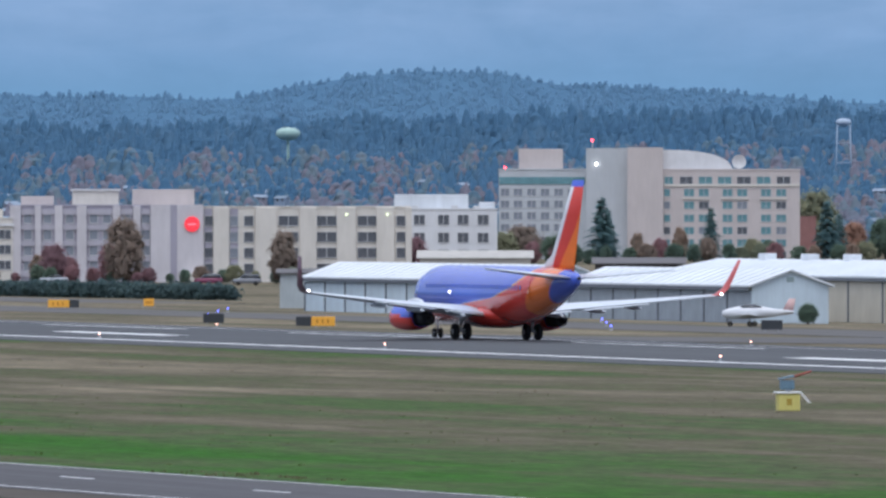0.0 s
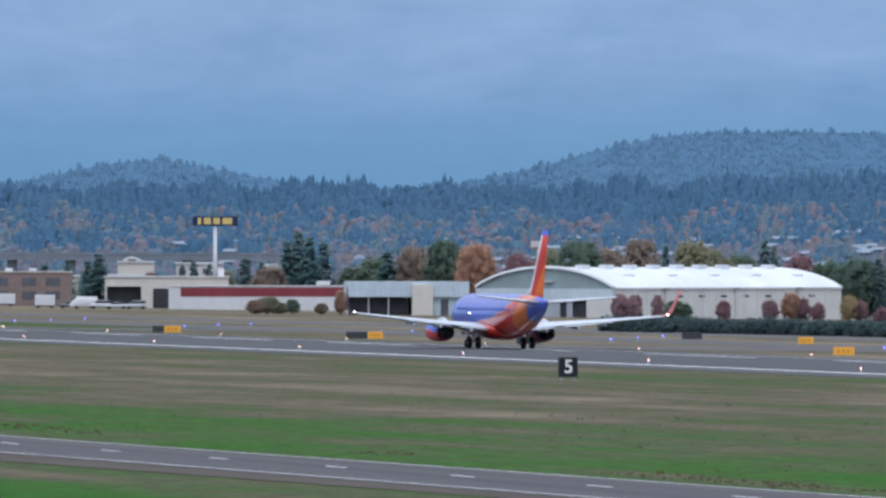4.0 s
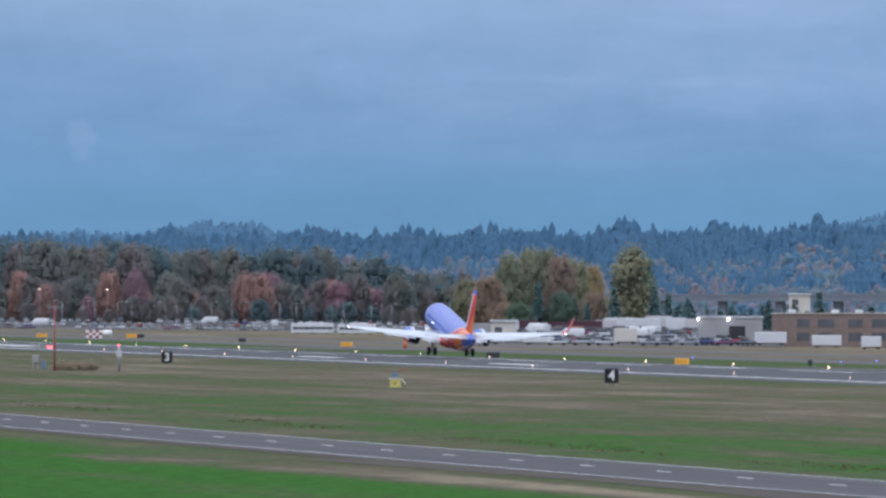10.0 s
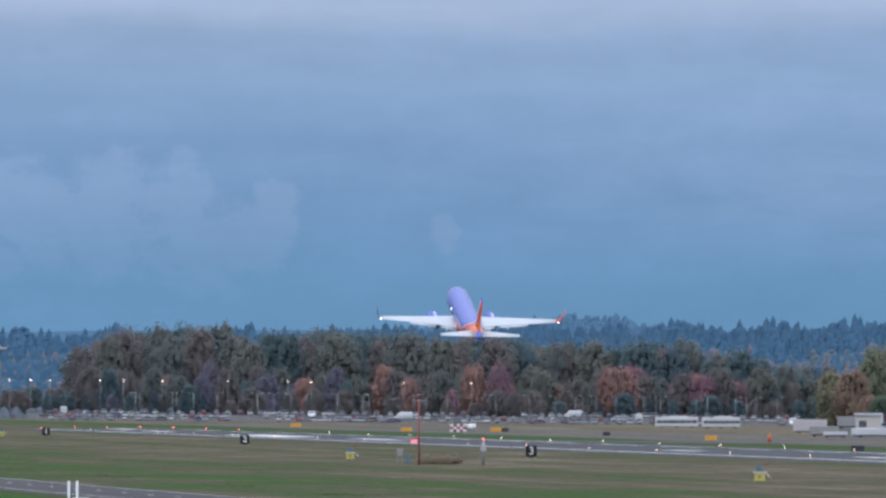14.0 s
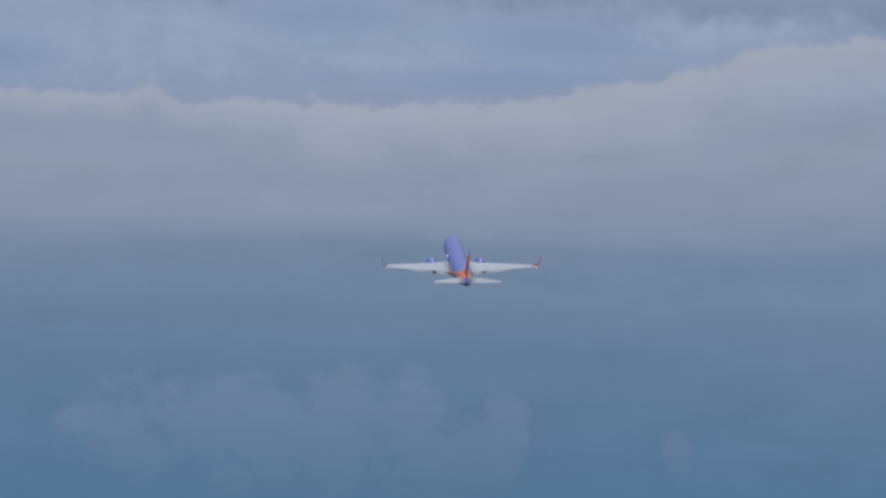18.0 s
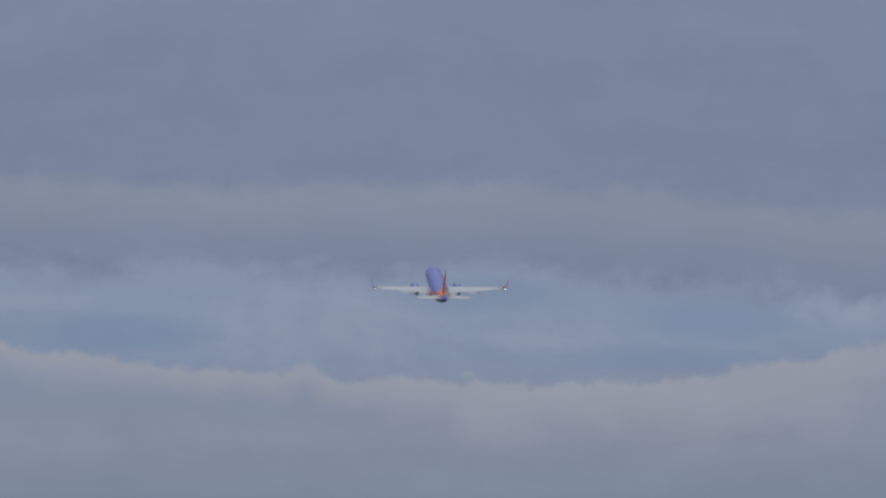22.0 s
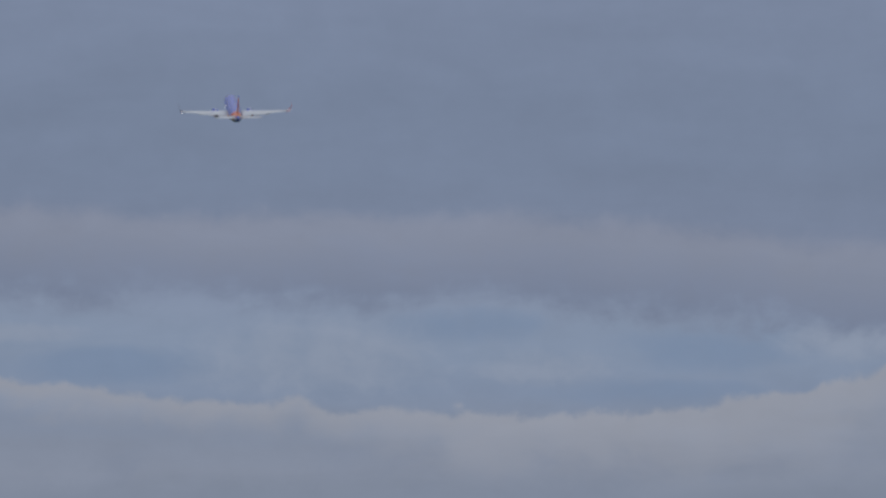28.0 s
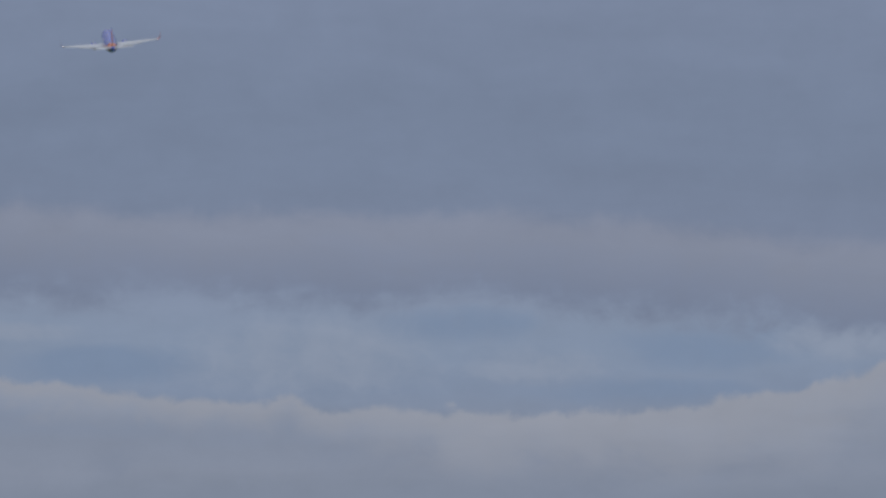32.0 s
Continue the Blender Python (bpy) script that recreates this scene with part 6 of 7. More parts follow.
    # plaza trees, left of the hangars
    for kind, az, r, h, slim in (("fir", 76.90, 2520, 15, 1.40), ("fir", 76.84, 2540, 17, 1.47), ("fir", 76.78, 2520, 16, 1.40), ("fir", 76.71, 2530, 14.5, 1.40), ("fir", 76.38, 2500, 12.5, 1.86), ("brown", 76.24, 2500, 13.5, 1.2),
                                 ("green", 76.08, 2480, 15.2, 1.2), ("orange", 75.93, 2460, 14, 1.1), ("fir", 77.44, 2500, 9.5, 1.24), ("fir", 77.38, 2500, 10.5, 1.24), ("fir", 77.30, 2510, 9.5, 1.40), ("fir", 77.12, 2500, 11, 1.71),
                                 ("brown", 76.99, 2480, 9, 1.6), ("fir", 77.03, 2520, 10, 1.55), ("fir", 78.03, 2450, 9.5, 1.55), ("fir", 77.87, 2460, 11.5, 2.02), ("fir", 77.93, 2470, 10, 1.86), ("fir", 78.42, 2480, 12, 1.40)):
        tree(kind, az, r, h, slim, rng.randrange(2))
    for kind, az, r, h, slim in (("fir", 78.15, 2480, 9, 1.71), ("green", 76.55, 2480, 9, 1.8), ("olive", 77.22, 2490, 8, 1.3), ("green", 76.45, 2600, 11, 1.4), ("brown", 76.1, 2560, 13, 1.3), ("red", 77.6, 2530, 7.5, 1.0),
                                 ("olive", 77.0, 1990, 3.2, 2.6), ("brown", 77.06, 1985, 2.6, 2.4), ("green", 76.87, 2000, 2.8, 1.8), ("orange", 76.62, 1990, 4.6, 0.9), ("brown", 76.72, 2000, 2.2, 2.0), ("olive", 76.94, 1992, 2.2, 2.5)):
        tree(kind, az, r, h, slim, rng.randrange(2))
    for i in range(16):
        tree("fir", 78.5 + 0.043 * i + rng.uniform(-0.02, 0.02), rng.uniform(2500, 2620), rng.uniform(7.0, 10.5), rng.uniform(1.2, 1.8), rng.randrange(2))
    # poplar, firs and the brown clump
    tree("olive", 79.40, 2700, 23.5, 1.35, 0, form="poplar")
    tree("green", 79.34, 2710, 20.5, 1.2, 1, form="poplar")
    for kind, az, r, h, slim in (("fir", 79.48, 2660, 13, 1.1), ("fir", 79.27, 2660, 13.5, 1.1), ("fir", 79.2, 2680, 12, 1.2), ("fir", 79.14, 2650, 9.5, 1.1), ("olive", 80.02, 2760, 21, 0.75), ("olive", 79.92, 2780, 22.5, 0.7),
                                 ("olive", 79.84, 2770, 23, 0.7), ("brown", 79.76, 2760, 21.5, 0.7), ("olive", 79.68, 2780, 20, 0.7), ("yellow", 79.6, 2850, 19, 0.7), ("fir", 79.87, 2700, 14.5, 1.1), ("green", 79.74, 2700, 12, 1.2),
                                 ("brown", 79.58, 2720, 12, 1.1), ("brown", 80.13, 2740, 16, 1.0), ("olive", 80.22, 2760, 15, 1.2), ("green", 79.97, 2690, 9, 1.4), ("brown", 80.05, 2700, 9, 1.2), ("fir", 79.62, 2690, 9, 1.2)):
        tree(kind, az, r, h, slim, rng.randrange(2))
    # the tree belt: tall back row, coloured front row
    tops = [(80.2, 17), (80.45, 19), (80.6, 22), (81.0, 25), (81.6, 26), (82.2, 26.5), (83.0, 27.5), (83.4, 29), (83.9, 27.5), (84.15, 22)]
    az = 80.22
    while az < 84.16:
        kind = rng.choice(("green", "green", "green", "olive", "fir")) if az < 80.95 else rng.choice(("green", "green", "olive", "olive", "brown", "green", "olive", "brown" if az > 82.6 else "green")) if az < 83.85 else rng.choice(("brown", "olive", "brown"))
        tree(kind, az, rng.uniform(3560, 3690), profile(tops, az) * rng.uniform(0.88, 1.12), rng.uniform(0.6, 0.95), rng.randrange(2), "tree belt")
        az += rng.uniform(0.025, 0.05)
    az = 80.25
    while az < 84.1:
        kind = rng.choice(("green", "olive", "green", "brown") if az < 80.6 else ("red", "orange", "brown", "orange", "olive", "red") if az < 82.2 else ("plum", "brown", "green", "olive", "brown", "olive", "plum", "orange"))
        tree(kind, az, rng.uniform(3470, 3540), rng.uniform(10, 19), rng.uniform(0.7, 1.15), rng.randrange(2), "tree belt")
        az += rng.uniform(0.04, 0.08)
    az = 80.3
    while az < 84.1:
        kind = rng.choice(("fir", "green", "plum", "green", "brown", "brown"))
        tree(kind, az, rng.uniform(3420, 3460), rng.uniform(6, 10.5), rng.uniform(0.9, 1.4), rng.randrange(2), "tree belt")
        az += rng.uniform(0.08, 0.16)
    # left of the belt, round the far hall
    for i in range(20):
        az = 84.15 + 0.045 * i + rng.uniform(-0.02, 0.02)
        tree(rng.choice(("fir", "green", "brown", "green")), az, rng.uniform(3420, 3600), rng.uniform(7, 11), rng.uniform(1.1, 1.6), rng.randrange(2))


trees()


def hedge():
    """A long clipped hedge between the taxiway and the hangars."""
    rng = random.Random(8)
    verts, faces = [], []
    for i in range(330):
        k = i / 329
        az = 72.0 + 3.25 * k
        r = 1325 + (1490 - 1325) * k
        p = spot(az, r, 0.0)
        c = [(p + Vector((rng.uniform(-0.6, 0.6), rng.uniform(-1, 1), 0.6 + 0.2 * rng.random())), 1.05, 0.8), (p + Vector((rng.uniform(-0.6, 0.6), rng.uniform(-1, 1), 1.35)), 0.85 + 0.25 * noise.noise((az * 4, 0, 0)), 0.8)]
        v, f = leaf_cloud(rng, c, 60, 0.24)
        b = len(verts)
        verts += v
        faces += [tuple(q + b for q in g) for g in f]
    # the hedge's dark green is lifted towards blue to paint haze
    ob = new("hedge", crown_mesh("hedge", verts, faces, rounded=False, mat=leafy("haze_blued_hedge_leaves", [(0.085, 0.13, 0.135), (0.1, 0.148, 0.142), (0.078, 0.12, 0.128), (0.105, 0.145, 0.132)])))
    tagged(ob, "long dark green clipped hedge beyond the taxiway", "hedge")


hedge()


# ---- tussocks that roughen the grass along the road and the runway ----
def tussocks(name, count, x0, x1, y0, y1, h0, h1, cols, label, seed):
    rng = random.Random(seed)
    verts, faces = [], []
    for _ in range(count):
        x, y = x0 + (x1 - x0) * rng.random() ** 1.3, rng.uniform(y0, y1)
        if noise.noise((x * 0.03, y * 0.1, seed)) < 0.05:
            continue
        h = rng.uniform(h0, h1) * (1.5 if rng.random() < 0.06 else 1.0)
        for _ in range(5):
            a, w = rng.uniform(0, math.tau), h * rng.uniform(0.5, 1.1)
            dx, dy = w * math.cos(a), w * math.sin(a)
            ox, oy = rng.uniform(-h, h) * 1.2, rng.uniform(-h, h) * 1.2
            b = len(verts)
            verts += [(x + ox - dx, y + oy - dy, ground_z(x, y) - 0.02), (x + ox + dx, y + oy + dy, ground_z(x, y) - 0.02), (x + ox + rng.uniform(-h, h) * 0.5, y + oy + rng.uniform(-h, h) * 0.5, ground_z(x, y) + h * rng.uniform(0.6, 1.0))]
            faces.append((b, b + 1, b + 2))
    me = bpy.data.meshes.new(name)
    me.from_pydata(verts, [], faces)
    me.materials.append(leafy(name + "_blades", cols))
    tagged(new(name, me), label, "grass", kind="stuff")


tussocks("straw_tussocks", 2600, -330, -1900, 150, 221, 0.03, 0.07, [(0.182, 0.159, 0.108), (0.148, 0.135, 0.085), (0.209, 0.182, 0.129), (0.115, 0.121, 0.064)], "tussocks of straw-coloured grass before the runway", 2)
tussocks("green_tussocks", 2000, -320, -1500, 116, 160, 0.03, 0.07, [(0.095, 0.142, 0.047), (0.135, 0.142, 0.068), (0.081, 0.129, 0.037), (0.169, 0.155, 0.095)], "tussocks of green and straw grass beyond the road", 6)
tussocks("verge_grass", 2500, -320, -1500, 115.5, 119, 0.05, 0.12, [(0.148, 0.135, 0.081), (0.129, 0.135, 0.068), (0.189, 0.162, 0.102)], "rough grass along the road's edge", 7)
tussocks("dark_weeds", 40, -330, -1300, 118, 190, 0.05, 0.13, [(0.11, 0.15, 0.065), (0.09, 0.13, 0.06), (0.12, 0.15, 0.075)], "scattered dark weeds in the grass", 9)


# ---- the airfield's own things ----
BLACK_PANEL = painted("black_sign_panel", (0.018, 0.018, 0.022), 0.5, 0.1, 1.0)
SIGN_YELLOW = glowing("lit_yellow_sign_face", (0.72, 0.36, 0.05), 0.14)
SIGN_BACK = painted("dark_sign_back", (0.05, 0.055, 0.06), 0.6, 0.1, 1.0)
SIGN_WHITE = painted("white_legend", (0.82, 0.82, 0.8), 0.6, 0.05, 1.0)
STEEL = painted("galvanised_steel", (0.4, 0.42, 0.44), 0.5, 0.1, 1.0, metal=0.6)
BOX_YELLOW = painted("yellow_box_paint", (0.62, 0.55, 0.17), 0.6, 0.1, 1.0)
DEVICE = painted("blue_grey_device", (0.14, 0.22, 0.28), 0.5, 0.1, 1.0)
ARM_RED = painted("dull_red_arm", (0.3, 0.08, 0.06), 0.6, 0.1, 1.0)
LEGEND = painted("dull_orange_legend", (0.5, 0.2, 0.03), 0.7, 0.1, 1.0)
EDGE_LAMP = glowing("warm_edge_lamp", (1.0, 0.5, 0.36), 5.0)
AMBER_LAMP = glowing("amber_edge_lamp", (1.0, 0.66, 0.38), 7.0)
BLUE_LAMP = glowing("blue_taxi_lamp", (0.12, 0.15, 1.0), 5.0)


def lettering(text, size, mat, parent, m, depth=0.01):
    """Raised lettering from the built-in font, as a mesh."""
    cu = bpy.data.curves.new("legend", "FONT")
    cu.body, cu.size, cu.extrude, cu.align_x, cu.align_y = text, size, depth, "CENTER", "CENTER"
    cu.offset = 0.02 * size
    tmp = bpy.data.objects.new("legend", cu)
    scene.collection.objects.link(tmp)
    bpy.context.view_layer.update()
    me = bpy.data.meshes.new_from_object(tmp.evaluated_get(bpy.context.evaluated_depsgraph_get()))
    bpy.data.objects.remove(tmp)
    me.materials.clear()
    me.materials.append(mat)
    ob = new("numeral", me)
    ob.parent, ob.matrix_basis = parent, m
    return ob


def distance_signs():
    for n, x, dz in (("5", -761, 0.09), ("4", -1065.4, -0.03), ("3", -1369.9, -0.2), ("2", -1675.4, 0.1), ("1", -1980, 0.1)):
        s = thing("distance_sign", (x, 197.6, 0), 0, "black runway distance sign with a white numeral " + n, "sign", "runway distance signs")
        part("panel", boxed(-0.16, 0.16, -0.68, 0.68, 0.2, 1.6, bevel=0.03), BLACK_PANEL, s)
        for y in (-0.5, 0.5):
            part("leg", boxed(-0.05, 0.05, y - 0.05, y + 0.05, -0.1, 0.2), STEEL, s)
        lettering(n, 1.35, SIGN_WHITE, s, pose(0.175, 0, 0.9, 90, 0, 90))


def guidance_signs():
    """Low lit taxiway signs: some show a yellow face, some a dark end or back."""
    def one(x, y, yellow, dark=0.0):
        s = thing("guidance_sign", (x, y, ground_z(x, y)), 78, "low yellow taxiway guidance sign" if yellow else "low dark taxiway sign seen from behind", "sign", "taxiway signs")
        if yellow:
            f = part("face", boxed(-yellow / 2, yellow / 2, -0.14, 0.14, 0.15, 0.95, bevel=0.03), SIGN_YELLOW, s, "lit yellow face")
            for k in range(3):
                part("legend_bar", boxed(-yellow * 0.3 + k * yellow * 0.23, -yellow * 0.3 + k * yellow * 0.23 + 0.14, -0.155, -0.14, 0.4, 0.7), LEGEND, f)
        if dark:
            x0 = yellow / 2 + 0.02 if yellow and dark > 0 else (-yellow / 2 - abs(dark) - 0.02 if yellow else -abs(dark) / 2)
            part("dark_panel", boxed(x0, x0 + abs(dark), -0.14, 0.14, 0.15, 0.95, bevel=0.03), SIGN_BACK, s)
        for k in (-0.6, 0.6):
            part("leg", boxed(k - 0.05, k + 0.05, -0.05, 0.05, -0.2, 0.15), STEEL, s)
    for x, y, w, d in ((-1016, 291, 2.0, 0), (-1185, 335, 1.7, 0), (-1215, 293, 1.7, -2.4), (-1437, 276, 1.9, 0), (-1298, 288, 2.0, -1.4), (-2033, 327, 2.2, 0),
                       (-2448, 325, 2.4, 0), (-2461, 347, 2.4, 1.6), (-2732, 335, 2.6, 0), (-888, 297, 2.0, -1.3), (-1097, 338, 2.2, 1.0), (-1126, 357, 1.1, 0)):
        one(x, y, w, d)
    for x, y, d in ((-1259, 342, 2.4), (-1605, 280, 1.9), (-915, 296, 1.8), (-1320, 330, 1.5), (-1153, 295, 2.6), (-1470, 300, 0.6), (-2229, 337, 1.4), (-876, 333, 1.8), (-929, 330, 3.2), (-950, 330, 2.0)):
        one(x, y, 0, d)


def field_lamps():
    """Runway edge lamps on both edges, blue taxiway lamps beyond."""
    def lamp(name, mat, label, group, r):
        t = thing(name, (0, 0, 0), 0, label, "runway light", group)
        part("base", tube(tube(bmesh.new(), (0, 0, -0.05), (0, 0, 0.06), 0.16, 0.14, 10), (0, 0, 0.06), (0, 0, 0.3), 0.04, 0.04, 8), STEEL, t)
        part("lens", ball(bmesh.new(), (0, 0, 0.36), r), mat, t)
        return t
    edge = lamp("edge_light", EDGE_LAMP, "small lit runway edge light", "runway edge lights", 0.055)
    amber = lamp("edge_light", AMBER_LAMP, "bright amber runway edge light", "runway edge lights", 0.075)
    blue = lamp("taxiway_light", BLUE_LAMP, "small blue taxiway edge light", "taxiway edge lights", 0.075)
    red = lamp("end_light", RED_LAMP, "red runway end light", "runway end lights", 0.08)
    for src, spots in ((edge, [(-797 - 61.5 * k, y) for k in range(-4, 24) for y in (229.6, 278.0) if k < 9 or y < 250]), (amber, [(-797 - 61.5 * k, 278.0) for k in range(9, 24)]),
                       (blue, [(-880 - 37 * k, 320.0 + (k % 3) * 13) for k in range(22)]), (red, [(-2325, 231 + 7 * k) for k in range(7)])):
        for i, (x, y) in enumerate(spots):
            m = pose(x, y, ground_z(x, y) + (0.02 if src is not blue else 0))
            if i == 0:
                src.matrix_basis = m
            else:
                copy_thing(src, m)


def equipment():
    for x, y, k in ((-467, 178.3, 1.0), (-1042, 172.3, 1.0), (-1365, 174.2, 0.95), (-1985, 190, 0.95)):
        t = thing("equipment_box", (x, y, 0), 78, "yellow equipment box with a blue-grey device on top", "box", "yellow equipment boxes")
        f = part("box", boxed(-0.5 * k, 0.5 * k, -0.4, 0.4, 0.0, 0.78, bevel=0.04), BOX_YELLOW, t, "yellow painted box")
        part("legend_bar", boxed(-0.12, 0.12, -0.415, -0.4, 0.25, 0.55), painted("dull_ochre_mark", (0.4, 0.28, 0.05), 0.7), f)
        part("lid", boxed(-0.58 * k, 0.56 * k, -0.46, 0.46, 0.78, 0.86, bevel=0.02), SIGN_WHITE, t)
        part("brace", loft(bmesh.new(), [[(0.5, -0.05, 0.84), (0.62, -0.05, 0.84), (0.62, 0.05, 0.84), (0.5, 0.05, 0.84)], [(0.92, -0.05, 0.36), (1.04, -0.05, 0.36), (1.04, 0.05, 0.36), (0.92, 0.05, 0.36)]], smooth_faces=False), SIGN_WHITE, t)
        d = part("device", boxed(-0.36, 0.28, -0.25, 0.25, 0.95, 1.38, bevel=0.1), DEVICE, t, "blue-grey device")
        part("hood", loft(bmesh.new(), [[(-0.42, y_, 1.4), (0.25, y_, 1.52), (0.25, y_, 1.6), (-0.42, y_, 1.46)] for y_ in (-0.28, 0.28)], smooth_faces=False), DEVICE, d)
        part("post", boxed(-0.1, 0.1, -0.1, 0.1, 0.86, 0.95), STEEL, t)
        part("arm", tube(bmesh.new(), (0.22, 0, 1.52), (1.08, 0, 1.78), 0.06, 0.05, 8), ARM_RED, t, "dull red arm")
    m = thing("beacon_mast", (-1262, 169.0, 0), 78, "thin red mast with two red lamps", "mast")
    part("mast", tube(bmesh.new(), (0, 0, -0.2), (0, 0, 7.6), 0.12, 0.08, 8), painted("red_mast_paint", (0.36, 0.1, 0.09), 0.6, 0.15, 2.0), m)
    part("cross_arm", boxed(-0.9, 0.9, -0.05, 0.05, 7.3, 7.4), STEEL, m)
    for x in (-0.75, -0.35):
        part("red_lamp", ball(bmesh.new(), (x, -0.1, 2.75), 0.1), RED_LAMP, m)
    part("lamp_arm", boxed(-0.9, 0.0, -0.06, 0.06, 2.55, 2.62), STEEL, m)
    for x in (-0.8, 0.8):
        part("top_lamp", ball(bmesh.new(), (x, 0, 7.5), 0.06), FRAME, m)
    m = thing("lamp_post", (-1255, 175.5, 0), 78, "short grey post with a red lamp", "mast")
    part("post", tube(bmesh.new(), (0, 0, -0.2), (0, 0, 2.8), 0.16, 0.14, 8), STEEL, m)
    part("cabinet", boxed(-0.3, 0.3, -0.25, 0.25, 1.6, 2.3, bevel=0.04), FRAME, m)
    part("red_lamp", ball(bmesh.new(), (0, -0.1, 3.0), 0.09), RED_LAMP, m)
    m = thing("equipment_cabinet", (-1290, 170.5, 0), 78, "grey equipment cabinet on legs", "box")
    part("cabinet", boxed(-0.34, 0.34, -0.3, 0.3, 0.8, 1.65, bevel=0.04), CONCRETE, m)
    for x in (-0.28, 0.28):
        part("leg", boxed(x - 0.05, x + 0.05, -0.05, 0.05, -0.1, 0.8), STEEL, m)
    part("side_unit", boxed(0.7, 1.2, -0.2, 0.2, 0.0, 1.0, bevel=0.04), DEVICE, m)
    rng = random.Random(5)
    v, f = leaf_cloud(rng, [(Vector((-1275 + rng.uniform(-1, 1), 173 + 0.6 * i - 2.0, 0.35)), 0.85, 0.75) for i in range(8)], 900, 0.16)
    tagged(new("dry_bush", crown_mesh("dry_bush", v, f, leafy("dry_brown_grass", [(0.3, 0.25, 0.18), (0.36, 0.3, 0.22), (0.25, 0.21, 0.15)]))), "low clump of dry brown grass beside the posts", "bush")
    # red and white checked hut and orange marker by the far end
    h = thing("equipment_hut", spot(82.16, 2480), 82, "red and white checked equipment hut", "hut")
    for i in range(5):
        for j in range(3):
            part("panel", boxed(-2.2 + 0.72 * i, -1.48 + 0.72 * i, 0, 2, 0.6 * j, 0.6 + 0.6 * j), painted("signal_red", (0.34, 0.1, 0.1), 0.6) if (i + j) % 2 else SIGN_WHITE, h)
    part("tank", tube(bmesh.new(), (1.5, 1, 1.0), (3.6, 1, 1.2), 0.75, 0.7, 14), SIGN_WHITE, h, "white tank")
    for az, r in ((80.56, 2030),):
        c = thing("marker_cone", spot(az, r), 0, "tall orange marker cone on the grass", "cone")
        part("cone", tube(bmesh.new(), (0, 0, 0), (0, 0, 1.5), 0.45, 0.12, 12), painted("orange_cone", (0.75, 0.16, 0.06), 0.6), c)
    # no-parking board close to the road's near side
    s = thing("parking_sign", at(84.12, 560, 0), 84.12, "white no-parking board with a purple ring on two posts", "sign")
    part("board", boxed(-0.46, 0.46, -0.03, 0.03, 2.1, 3.55, bevel=0.02), SIGN_WHITE, s)
    ring = painted("purple_print", (0.1, 0.05, 0.2), 0.6)
    bm = bmesh.new()
    loft(bm, [[(q * math.cos(a), -0.045, 3.15 + q * math.sin(a)) for a in [math.tau * i / 28 for i in range(28)]] for q in (0.26, 0.33)], caps=False)
    part("ring", bm, ring, s)
    lettering("P", 0.5, ring, s, pose(0, -0.04, 3.15, 90, 0, 0), 0.004)
    part("slash", boxed(-0.26, 0.26, -0.05, -0.042, 3.13, 3.17), ring, s)
    part("arrow", boxed(-0.3, 0.3, -0.05, -0.03, 2.38, 2.46), ring, s)
    for x in (-0.62, -0.2):
        part("post", tube(bmesh.new(), (x, 0.08, -0.3), (x, 0.08, 4.4), 0.06, 0.06, 8), SIGN_WHITE, s)


distance_signs(), guidance_signs(), field_lamps(), equipment()


# ---- parked vehicles and car park lamps ----
def car_paint():
    m = Nodes("car_paint", 0.25, 0.1, 0.5)
    return m.done(m.ramp(m.random(), [(0.0, (0.34, 0.36, 0.39)), (0.25, (0.52, 0.53, 0.55)), (0.4, (0.26, 0.28, 0.31)), (0.6, (0.12, 0.13, 0.15)), (0.72, (0.3, 0.04, 0.04)), (0.8, (0.05, 0.08, 0.2)), (0.9, (0.42, 0.44, 0.47)), (1.0, (0.06, 0.06, 0.07))]))


ORANGE_TARP = painted("orange_red_cover", (0.5, 0.13, 0.07), 0.7, 0.12, 0.8)
CAR_PAINT, VAN_WHITE = car_paint(), painted("white_van_paint", (0.66, 0.67, 0.69), 0.35, 0.05, 0.6, spec=0.5)


